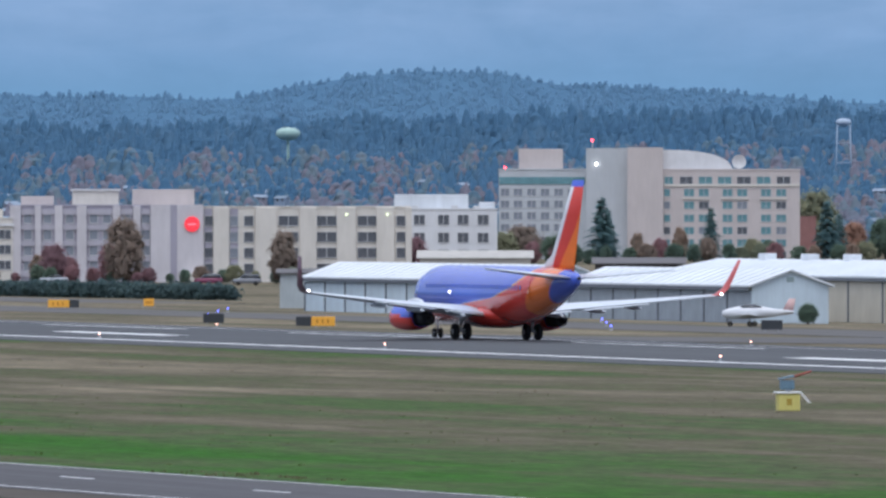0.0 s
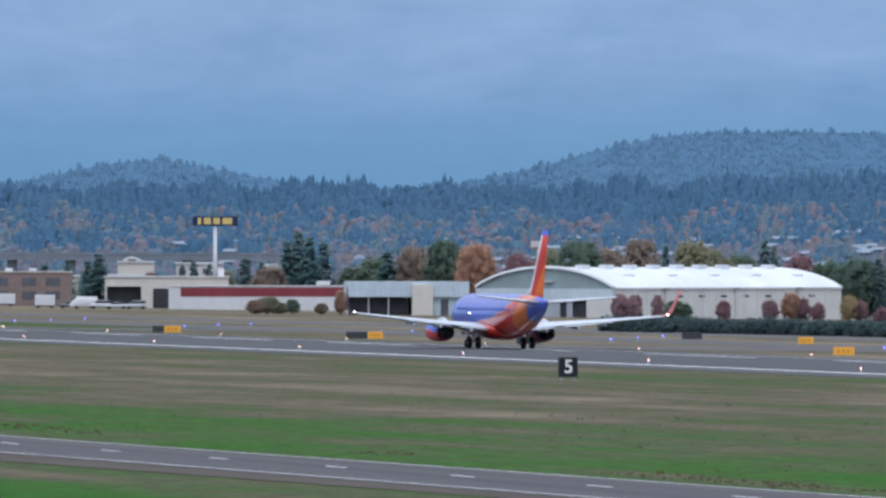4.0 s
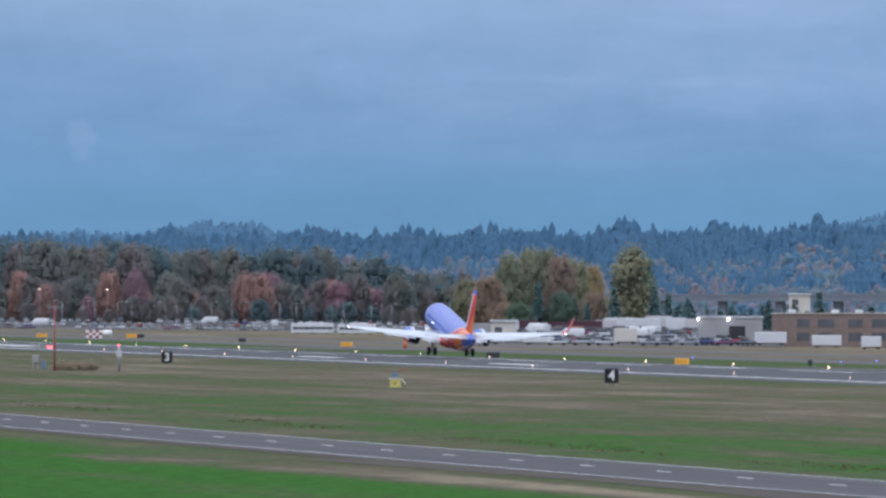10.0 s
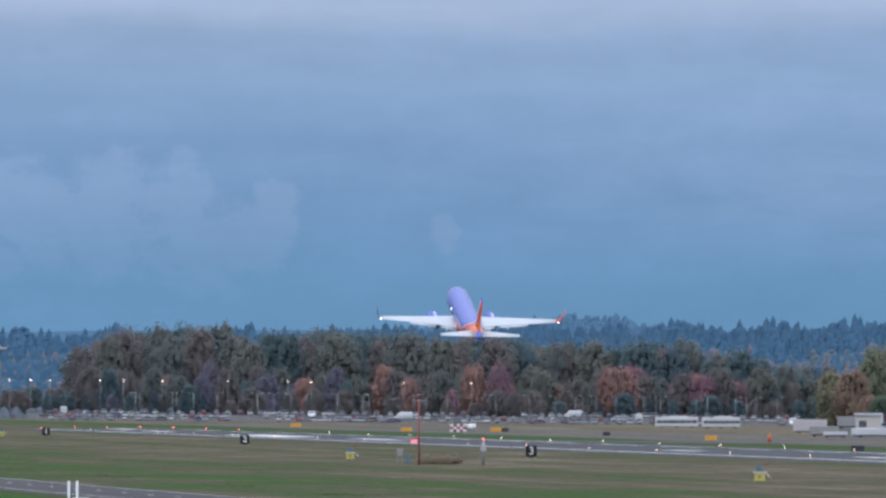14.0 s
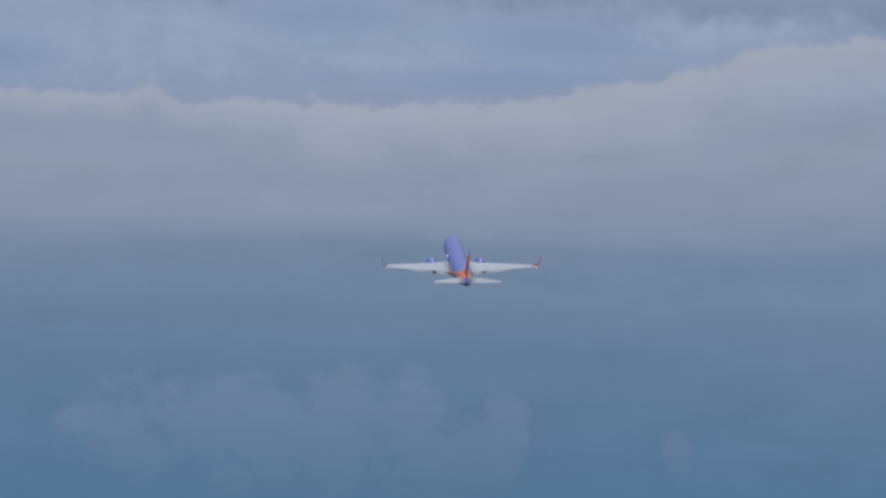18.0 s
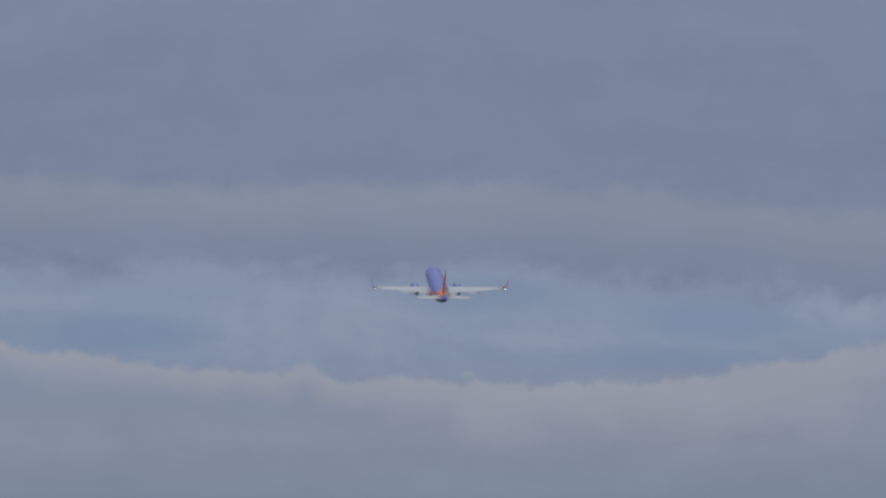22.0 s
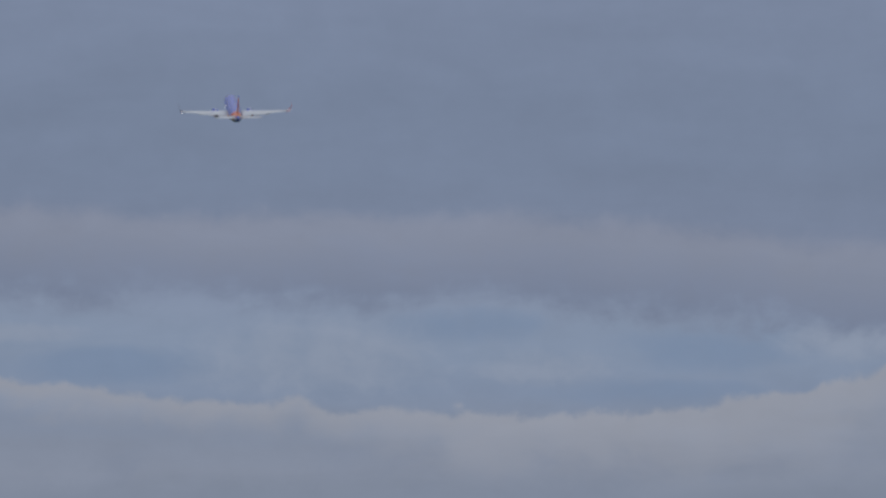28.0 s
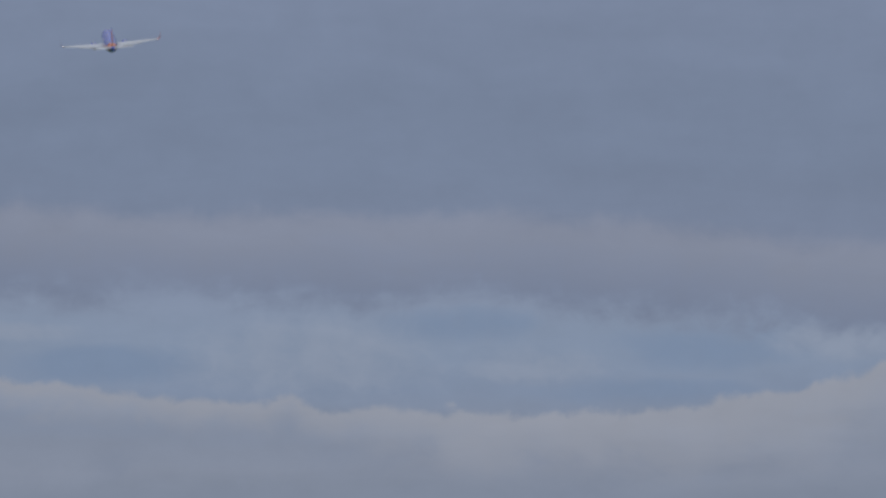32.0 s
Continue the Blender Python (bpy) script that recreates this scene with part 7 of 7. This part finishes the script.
def make_car(kind, far=False):
    label_end = " before the tree belt" if far else ""
    name, label = {"sedan": ("car", "parked saloon car in the car park"), "suv": ("car", "parked high estate car in the car park"), "van": ("van", "parked white van on the lot")}[kind]
    c = thing(name, (0, 0, 0), 0, label + label_end, name, "parked vehicles")
    body_p, cabin_p, w = {
        "sedan": ([(-2.3, 0.45, 0.75), (-2.2, 0.3, 0.95), (-1.2, 0.25, 0.98), (1.2, 0.25, 0.95), (2.1, 0.3, 0.85), (2.3, 0.45, 0.7)], [(-1.5, 0.95, 1.0), (-0.9, 0.95, 1.42), (0.5, 0.95, 1.45), (1.2, 0.93, 0.97)], 0.86),
        "suv": ([(-2.25, 0.5, 0.95), (-2.2, 0.35, 1.1), (-1.2, 0.3, 1.12), (1.2, 0.3, 1.1), (2.1, 0.35, 1.0), (2.25, 0.5, 0.8)], [(-2.1, 1.05, 1.1), (-1.85, 1.05, 1.72), (0.6, 1.05, 1.76), (1.35, 1.05, 1.1)], 0.9),
        "van": ([(-2.8, 0.4, 2.2), (-2.75, 0.35, 2.35), (1.2, 0.3, 2.4), (1.9, 0.3, 1.6), (2.6, 0.35, 1.1), (2.75, 0.5, 0.8)], [(1.25, 1.5, 1.5), (1.3, 1.5, 2.2), (1.45, 1.5, 2.15), (1.95, 1.5, 1.5)], 0.98)}[kind]
    body = bmesh.new()
    loft(body, [[(-w * k, y, z0), (-w, y, z0 + 0.2), (-w, y, z1 - 0.12), (-w * 0.9, y, z1), (w * 0.9, y, z1), (w, y, z1 - 0.12), (w, y, z0 + 0.2), (w * k, y, z0)] for y, z0, z1 in body_p for k in (0.92,)])
    paint = VAN_WHITE if kind == "van" else CAR_PAINT
    part("body", body, paint, c)
    cab = bmesh.new()
    loft(cab, [[(-w * 0.93, y, z0 - 0.05), (-w * 0.76, y, z1), (w * 0.76, y, z1), (w * 0.93, y, z0 - 0.05)] for y, z0, z1 in cabin_p])
    part("glasshouse", cab, GLASS_DARK, c)
    part("roof", boxed(-w * 0.74, w * 0.74, cabin_p[1][0] + 0.1, cabin_p[2][0] - 0.05, cabin_p[2][2] - 0.03, cabin_p[2][2] + 0.03, bevel=0.02), paint, c)
    for x in () if far else (-w + 0.1, w - 0.1):
        for y in (-1.4, 1.4):
            again("wheel", WHEEL, c, (x, y, 0.32))
    return c


WHEEL = mesh_of("wheel", wheel_mesh(0.33, 0.22), RUBBER)


def lot_z(r):
    return profile([(2272, -2.3), (2300, -1.9), (2400, -0.7), (2530, 0.4), (2640, 0.4)], r)


def parked():
    rng = random.Random(12)
    protos = [make_car("sedan"), make_car("suv"), make_car("van")]
    used = set()

    def put(k, az, r, turn, z=None):
        p = spot(az, r)
        p.z = p.z if z is None else z
        m = pose(p.x, p.y, p.z, 0, 0, turn)
        if k not in used:
            used.add(k)
            protos[k].matrix_basis = m
        else:
            copy_thing(protos[k], m)
    # the lot beside the service road rises gently towards its back
    lot = bmesh.new()
    grid = [[lot.verts.new(at(78.6 + 0.16 * i, r, lot_z(r))) for r in (2272, 2300, 2400, 2530, 2640)] for i in range(11)]
    for a, b in zip(grid, grid[1:]):
        for i in range(4):
            lot.faces.new((a[i], b[i], b[i + 1], a[i + 1]))
    tagged(part("car_park", lot, TAXI), "worn grey gravel lot for parked vehicles", "car park", kind="structure")
    for row, r in enumerate((2284, 2306, 2330, 2356, 2384, 2412, 2442)):
        az = 78.8 + 0.02 * (row % 3)
        while az < (79.84 if row < 3 else 79.98):
            if not (79.35 < az < 79.5 and row < 2):
                put(rng.choice((0, 0, 1, 1, 2) if row > 2 else (0, 0, 1)), az, r + rng.uniform(-3, 3), az + rng.choice((80, 92, 100, 5, 45)), lot_z(r) + 0.03)
            az += rng.uniform(0.07, 0.13)
    # long car park before the tree belt
    far_cars = [make_car("sedan", True), make_car("suv", True), make_car("van", True)]
    protos += far_cars
    bank = bmesh.new()
    grid = [[bank.verts.new(spot(80.3 + 0.1 * i, r, z)) for r, z in ((3308, 0.02), (3325, 0.03), (3350, 0.87), (3380, 1.73), (3415, 1.9))] for i in range(42)]
    for a, b in zip(grid, grid[1:]):
        for i in range(4):
            bank.faces.new((a[i], b[i], b[i + 1], a[i + 1]))
    tagged(part("car_park", bank, TAXI), "grey car park that rises before the tree belt", "car park", kind="structure")
    for row, r in enumerate((3325, 3350, 3380)):
        az = 80.4 + 0.01 * row
        while az < 84.3:
            if noise.noise((az * 2.3, row, 1)) > -0.3:
                put(3 + (2 if rng.random() < 0.04 else rng.randrange(2)), az, r + rng.uniform(-3, 3), az + rng.choice((2, -3, 4, 178, 88)), spot(az, r).z + 0.04 + 0.85 * row)
            az += rng.uniform(0.035, 0.075)
    for az, r, k in ((77.86, 2180, 1), (77.78, 2175, 0), (77.68, 2180, 1), (77.95, 2185, 2), (78.02, 2190, 0), (72.9, 1770, 0), (72.1, 1760, 1), (71.9, 1765, 1)):
        put(k, az, r, az + 88)
    # trailers, coaches and tents on the lots
    dark_tarp = painted("dark_maroon_tarp", (0.09, 0.045, 0.06), 0.8, 0.15, 0.6)
    for az, r, l, h, col, lab in ((80.0, 2300, 11, 1.9, VAN_WHITE, "long low white trailer"), (79.87, 2290, 6.5, 1.6, VAN_WHITE, "low white trailer"), (79.42, 2300, 4.8, 3.3, CREAM, "cream box with a rounded top"), (79.16, 2480, 4.5, 3.2, VAN_WHITE, "white box trailer"),
                                  (79.06, 2475, 4.5, 3.0, PALE, "pale box trailer"), (78.67, 2285, 6.6, 2.8, VAN_WHITE, "white container"), (78.38, 2262, 6, 2.6, VAN_WHITE, "white container"), (79.63, 2500, 8, 2.3, dark_tarp, "dark covered trailer"),
                                  (79.78, 2500, 6, 2.0, dark_tarp, "dark covered trailer"), (79.68, 2440, 3.6, 1.7, ORANGE_TARP, "orange-red covered trailer"), (79.45, 2540, 7, 2.6, VAN_WHITE, "white box trailer"), (79.33, 2530, 8, 2.5, VAN_WHITE, "long white trailer"),
                                  (79.25, 2545, 6, 3.0, PALE, "pale box trailer"), (79.52, 2520, 5, 2.2, PALE, "pale low trailer"), (79.93, 2480, 5, 2.6, dark_tarp, "dark covered trailer"), (80.03, 2430, 5, 3.0, VAN_WHITE, "white flat-topped trailer"),
                                  (80.15, 2420, 5, 2.6, CONCRETE, "grey container"), (80.28, 2350, 6, 2.2, CONCRETE, "grey container"), (80.35, 2600, 8, 3.2, PALE, "grey container"), (80.22, 2290, 5, 1.2, VAN_WHITE, "low white trailer"), (78.15, 2190, 4, 2.6, VAN_WHITE, "white box truck body")):
        p = spot(az, r)
        if 78.6 <= az <= 80.2 and r > 2272:
            p.z = lot_z(r)
        b = thing("trailer", p, az, lab + " on the lot", "trailer", "trailers")
        part("body", boxed(-l / 2, l / 2, 0, 2.5, 0.5, h, bevel=0.12), col, b)
        part("frame", boxed(-l / 2 + 0.3, l / 2 - 0.3, 0.2, 2.3, 0.35, 0.5), SOOT, b)
        for x in (-l / 3, l / 3):
            again("wheel", WHEEL, b, (x, 0.15, 0.33), 90)
    for az, lab in ((81.04, "white coach with dark windows"), (80.81, "white coach with a low roof box")):
        b = thing("coach", spot(az, 3000), az, lab + " by the fence", "bus")
        l = 5.8 if az > 81.0 else 5.2
        part("body", boxed(-l, l, 0, 2.6, 0.4, 2.9, bevel=0.15), VAN_WHITE, b)
        for k in range(7):
            part("window", boxed(-l + 0.5 + k * l / 3.7, -l + 0.5 + (k + 1) * l / 3.7 - 0.12, -0.02, 0.0, 1.25, 2.05), DARK_PANE, b)
        part("roof_unit", boxed(-2, 3, 0.4, 2.2, 2.9, 3.25, bevel=0.08), VAN_WHITE, b)
        for x in (-l * 0.7, 0, l * 0.7):
            again("wheel", WHEEL, b, (x, 0.15, 0.33), 90)
    # fences along the lots
    f = thing("fence", (0, 0, 0), 0, "grey wire fence along the car park", "fence")
    for i in range(60):
        p = spot(80.4 + 0.068 * i, 3300)
        again("post", FENCE_POST, f, p)
    for h in (0.6, 1.8):
        rings = []
        for i in range(60):
            p = spot(80.4 + 0.068 * i, 3300, h)
            rings.append([p + Vector((0.0, 0.025 * math.cos(a), 0.025 * math.sin(a))) for a in (0, 2.1, 4.2)])
        part("wire", loft(bmesh.new(), rings), STEEL, f)


FENCE_POST = mesh_of("post", boxed(-0.035, 0.035, -0.035, 0.035, -0.2, 1.9), STEEL)


def lot_lamps():
    t = thing("lamp_post", (0, 0, 0), 0, "tall car park lamp post with one arm", "street lamp", "car park lamps")
    part("pole", tube(bmesh.new(), (0, 0, -0.2), (0, 0, 8.4), 0.07, 0.045, 8), STEEL, t)
    for s in (1,):
        part("arm", tube(bmesh.new(), (0, 0, 8.3), (s * 1.3, 0, 8.55), 0.04, 0.03, 6), STEEL, t)
        part("lamp_head", boxed(min(s * 1.2, s * 1.9), max(s * 1.2, s * 1.9), -0.14, 0.14, 8.5, 8.62, bevel=0.04), SIGN_WHITE, t)
    rng = random.Random(31)
    first = True
    for row, (r, n) in enumerate(((3320, 17), (3380, 12), (3410, 7))):
        for i in range(n):
            az = 80.55 + (3.5 / n) * i + rng.uniform(-0.03, 0.03) + 0.05 * row
            p = spot(az, r)
            m = pose(p.x, p.y, p.z, 0, 0, az + rng.choice((0, 180)) + rng.uniform(-25, 25))
            if first:
                t.matrix_basis, first = m, False
            else:
                copy_thing(t, m)
    # lit lamps on taller masts
    m0 = thing("lamp_mast", (0, 0, 0), 0, "tall mast with a lit white lamp", "street lamp", "lit masts")
    part("pole", tube(bmesh.new(), (0, 0, -0.2), (0, 0, 12), 0.07, 0.05, 8), CONCRETE, m0)
    part("lamp", ball(bmesh.new(), (0, 0, 12.2), 0.18), glowing("warm_mast_lamp", (1.0, 0.8, 0.62), 4.0), m0)
    spots = [(83.36, 3440), (82.93, 3440), (84.28, 3440), (84.38, 3440), (84.49, 3440), (84.02, 3430), (83.9, 3440), (83.7, 3440), (82.1, 3440), (83.05, 3450), (82.45, 3440), (84.6, 3460)]
    for i, (az, r) in enumerate(spots):
        p = spot(az, r)
        m = pose(p.x, p.y, p.z)
        if i == 0:
            m0.matrix_basis = m
        else:
            copy_thing(m0, m)


def light_aircraft():
    """A small white aeroplane parked before the hangars."""
    p = thing("light_aircraft", spot(69.27, 985), 69.27 + 80, "small white light aircraft parked before the hangars", "airplane")
    rings = []
    for y, w, z, h in ((3.0, 0.2, 1.15, 0.22), (2.6, 0.42, 1.15, 0.42), (1.4, 0.55, 1.25, 0.6), (-0.2, 0.52, 1.3, 0.6), (-1.6, 0.3, 1.25, 0.36), (-3.4, 0.1, 1.3, 0.16)):
        rings.append([(w * math.cos(a), y, z + h * math.sin(a)) for a in [math.tau * i / 14 for i in range(14)]])
    part("fuselage", loft(bmesh.new(), rings), VAN_WHITE, p)
    part("wing", loft(bmesh.new(), [foil(1.2, -0.2, x, z, 0.2) for x, z in ((-4.6, 1.15), (0, 0.9), (4.6, 1.15))]), VAN_WHITE, p)
    part("tailplane", loft(bmesh.new(), [foil(-2.7, -3.4, x, 1.3, 0.1) for x in (-1.4, 1.4)]), VAN_WHITE, p)
    part("fin", loft(bmesh.new(), [[(h, y, z) for _, y, h in foil(le, te, 0, 0, 0.1)] for z, le, te in ((1.35, -2.4, -3.4), (2.5, -3.0, -3.6))]), painted("pale_red_fin", (0.6, 0.4, 0.38), 0.4), p)
    part("canopy", loft(bmesh.new(), [[(w * math.cos(a), y, 1.7 + h * math.sin(a)) for a in [math.pi * i / 10 for i in range(11)]] for y, w, h in ((1.5, 0.3, 0.05), (1.0, 0.42, 0.3), (0.0, 0.42, 0.32), (-0.6, 0.3, 0.08))]), GLASS_DARK, p)
    for x, y in ((-1.2, 0.3), (1.2, 0.3), (0, 2.3)):
        part("wheel_leg", tube(bmesh.new(), (x, y, 0.35), (x, y, 0.95), 0.05, 0.05, 6), STEEL, p)
        part("wheel", wheel_mesh(0.24, 0.14), RUBBER, p, loc=(x, y, 0.24))


parked(), lot_lamps(), light_aircraft()


# ---- houses scattered on the wooded slope ----
def house_proto(wall, roof, label):
    h = thing("house", (0, 0, 0), 0, label, "house", "houses on the slope")
    part("wall", boxed(-2.2, 2.2, 0, 3, -3.5, 1.1), wall, h)
    part("roof", loft(bmesh.new(), [[(x, -0.3, 1.1), (x, 1.5, 2.0), (x, 3.3, 1.1)] for x in (-2.4, 2.4)], smooth_faces=False), roof, h)
    part("window", boxed(-1.4, -0.5, -0.03, 0, 0.2, 0.8), DARK_PANE, h)
    part("window", boxed(0.5, 1.4, -0.03, 0, 0.2, 0.8), DARK_PANE, h)
    return h


def houses():
    rng = random.Random(44)
    # house paints dulled towards blue, so haze sits in the colour
    hz_white = painted("haze_tinted_white_wall", (0.26, 0.315, 0.39), 0.9, 0.1, 0.4)
    hz_grey = painted("haze_tinted_grey_roof", (0.2, 0.25, 0.31), 0.9, 0.1, 0.4)
    hz_pink = painted("haze_tinted_pink_wall", (0.26, 0.25, 0.29), 0.9, 0.1, 0.4)
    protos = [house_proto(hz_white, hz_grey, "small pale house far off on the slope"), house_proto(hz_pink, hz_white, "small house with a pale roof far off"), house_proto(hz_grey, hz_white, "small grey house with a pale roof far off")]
    used = set()
    for i in range(190):
        az = rng.choice((rng.uniform(73.0, 76.2), rng.uniform(73.0, 76.2), rng.uniform(67.5, 81)))
        r = rng.uniform(3540, 3860)
        k = rng.randrange(3)
        p = at(az, r, hill_z(RIDGE_EL, 3500, 4250, az, r) + 3.0)
        m = pose(p.x, p.y, p.z, 0, 0, az + rng.uniform(-50, 50))
        if k not in used:
            used.add(k)
            protos[k].matrix_basis = m
        else:
            copy_thing(protos[k], m)


houses()


# ---- the white van that passes close below, on a raised road ----
def van_way(t):
    """The van's front on the raised road at t seconds."""
    a = radians(74.62)
    out, right = Vector((-math.sin(a), math.cos(a), 0)), Vector((math.cos(a), math.sin(a), 0))
    return out * (60 - 15 * (t - 1.1)) + right * 5.7 * (t - 1.1)


def raised_road():
    a, b = van_way(-1.5), van_way(8.5)
    d = (b - a).normalized()
    rz = math.degrees(math.atan2(d.y, d.x)) - 90
    deck = boxed(-4.5, 4.5, 0, (b - a).length, 5.2, 5.9)
    ob = tagged(part("raised_road", deck, CONCRETE, None, loc=(a.x, a.y, 0), rz=rz), "grey concrete raised road", "road", kind="structure")
    for i in range(8):
        part("pillar", tube(bmesh.new(), (0, 6 + i * 20, -0.3), (0, 6 + i * 20, 5.2), 0.7, 0.7, 14), CONCRETE, ob)
    v = thing("van", (0, 0, 0), 0, "white van with an amber marker lamp passing by", "van")
    rings = []
    for y, z0, z1, w in ((-6.2, 0.5, 1.95, 0.85), (-6.0, 0.4, 2.05, 0.95), (-1.9, 0.4, 2.1, 0.98), (-1.2, 0.4, 1.75, 0.98), (-0.5, 0.4, 1.25, 0.95), (0.0, 0.45, 1.0, 0.85)):
        rings.append([(-w * 0.95, y, z0), (-w, y, z0 + 0.3), (-w, y, z1 - 0.25), (-w * 0.82, y, z1), (w * 0.82, y, z1), (w, y, z1 - 0.25), (w, y, z0 + 0.3), (w * 0.95, y, z0)])
    part("body", loft(bmesh.new(), rings), VAN_WHITE, v)
    part("windscreen", loft(bmesh.new(), [[(-0.78, y, z), (0.78, y, z), (0.78, y - 0.03, z + 0.03), (-0.78, y - 0.03, z + 0.03)] for y, z in ((-0.55, 1.32), (-1.18, 1.77))], smooth_faces=False), GLASS_DARK, v)
    part("marker_lamp", boxed(0.6, 0.9, -0.62, -0.42, 1.2, 1.28), glowing("amber_marker", (1.0, 0.35, 0.05), 4.0), v, "amber marker lamp")
    for x in (-0.86, 0.86):
        for y in (-1.1, -4.9):
            again("wheel", WHEEL, v, (x, y, 0.33))
    return v, rz


VAN, VAN_RZ = raised_road()


# ---- what moves ----
FLIGHT = [  # seconds, x, y, z, nose up, right wing up
    (0.0, -718.8, 253, 0.036, 0, -0.6), (1.0, -786, 253, 0.036, 0, -0.6), (2.0, -856, 253, 0.036, 0, -0.6), (3.0, -927, 253, 0.036, 0, -0.6), (4.0, -999.3, 253, 0.036, 0, -0.6),
    (4.5, -1037, 253, 0.036, 0, -0.6), (5.5, -1114, 253, 0.036, 0, -0.6), (6.5, -1192, 253, 0.036, 0, -0.6), (7.0, -1233, 253, 0.036, 0.3, -0.6), (7.5, -1273, 253, 0.036, 1.6, -0.6),
    (8.0, -1314.5, 253, 0.036, 3.8, -0.6), (8.5, -1357, 253, 0.07, 5.8, -1.2), (9.0, -1399.2, 253, 0.13, 7.2, -1.5), (9.5, -1441.5, 253, 0.35, 8.1, -1.8), (10.0, -1483.9, 253, 0.83, 8.9, -1.9),
    (10.5, -1526.4, 253, 1.6, 9.4, -1.6), (11.0, -1569.0, 253, 2.6, 10.0, -1.25), (12.0, -1655.5, 253, 5.5, 11.7, -0.9), (13.0, -1743.1, 253, 10.2, 14.0, -1.1), (14.0, -1830.8, 253, 17.5, 16.6, -1.2),
    (15.0, -1917.1, 253, 27.85, 18.6, -0.2), (15.5, -1960, 253, 33.9, 19.3, -0.1), (16.5, -2045, 253, 48.9, 20.1, 0), (18.0, -2175.3, 253, 73.1, 20.1, 0.2), (19.0, -2262, 253, 91.0, 19.7, 0.2),
    (20.0, -2352, 253, 109.35, 19.2, 0.3), (21.0, -2442, 253, 127.0, 18.4, 0.2), (22.0, -2527, 253, 142.5, 17.9, 0), (23.0, -2611, 253, 158.2, 17.9, 0), (24.0, -2702, 253, 173.8, 18.2, 0),
    (25.0, -2792, 253, 189.0, 18.0, 0.3), (26.5, -2931, 253, 210.1, 17.4, 0.3), (28.0, -3072, 253, 229.6, 17, 1), (30.0, -3250, 250, 253.6, 16.5, 3), (32.0, -3425, 246, 275.9, 16, 5.5),
]


def motions():
    walk(AIRLINER, [(t, pose(x, y, z, 0, 0, 90) @ pose(0, 0, 0, nose, 0, 0) @ pose(0, 0, 0, 0, -bank, 0)) for t, x, y, z, nose, bank in FLIGHT])
    for name, s in (("left_main_gear", -1), ("right_main_gear", 1)):
        # the leg lengthens as the wheels leave the ground, then folds
        rows = [(0, 0, 0), (8.8, 0, 0), (9.8, 0, 0.45), (12.3, 0, 0.45), (12.9, 25, 0.3), (13.5, 60, 0.1), (14.0, 84, 0), (32, 84, 0)]
        walk(GEAR[name], [(t, pose(s * 2.6, 0, 1.96 - d, 0, s * a, 0)) for t, a, d in rows])
    # the wings bend up as they take the weight
    for name, s in (("left_wing", -1), ("right_wing", 1)):
        rows = [(0, -0.5), (6.5, -0.5), (9.2, 0.9), (11.0, 1.3), (20, 1.2), (32, 1.2)]
        walk(WINGS[name], [(t, pose(s * 1.5, 0, 1.8) @ pose(0, 0, 0, 0, -s * a, 0) @ pose(-s * 1.5, 0, -1.8)) for t, a in rows])
    rows = [(0, 0), (12.3, 0), (13.0, 45), (13.8, 84), (32, 84)]
    walk(GEAR["nose_gear"], [(t, pose(0, 12.45, 1.7, a, 0, 0)) for t, a in rows])
    walk(VAN, [(t, pose(*(van_way(t) + Vector((0, 0, 5.9))), 0, 0, VAN_RZ)) for t in (0, 1, 2, 4, 8)] + [(32, pose(*(van_way(8) + Vector((0, 0, 5.9))), 0, 0, VAN_RZ))])


motions()
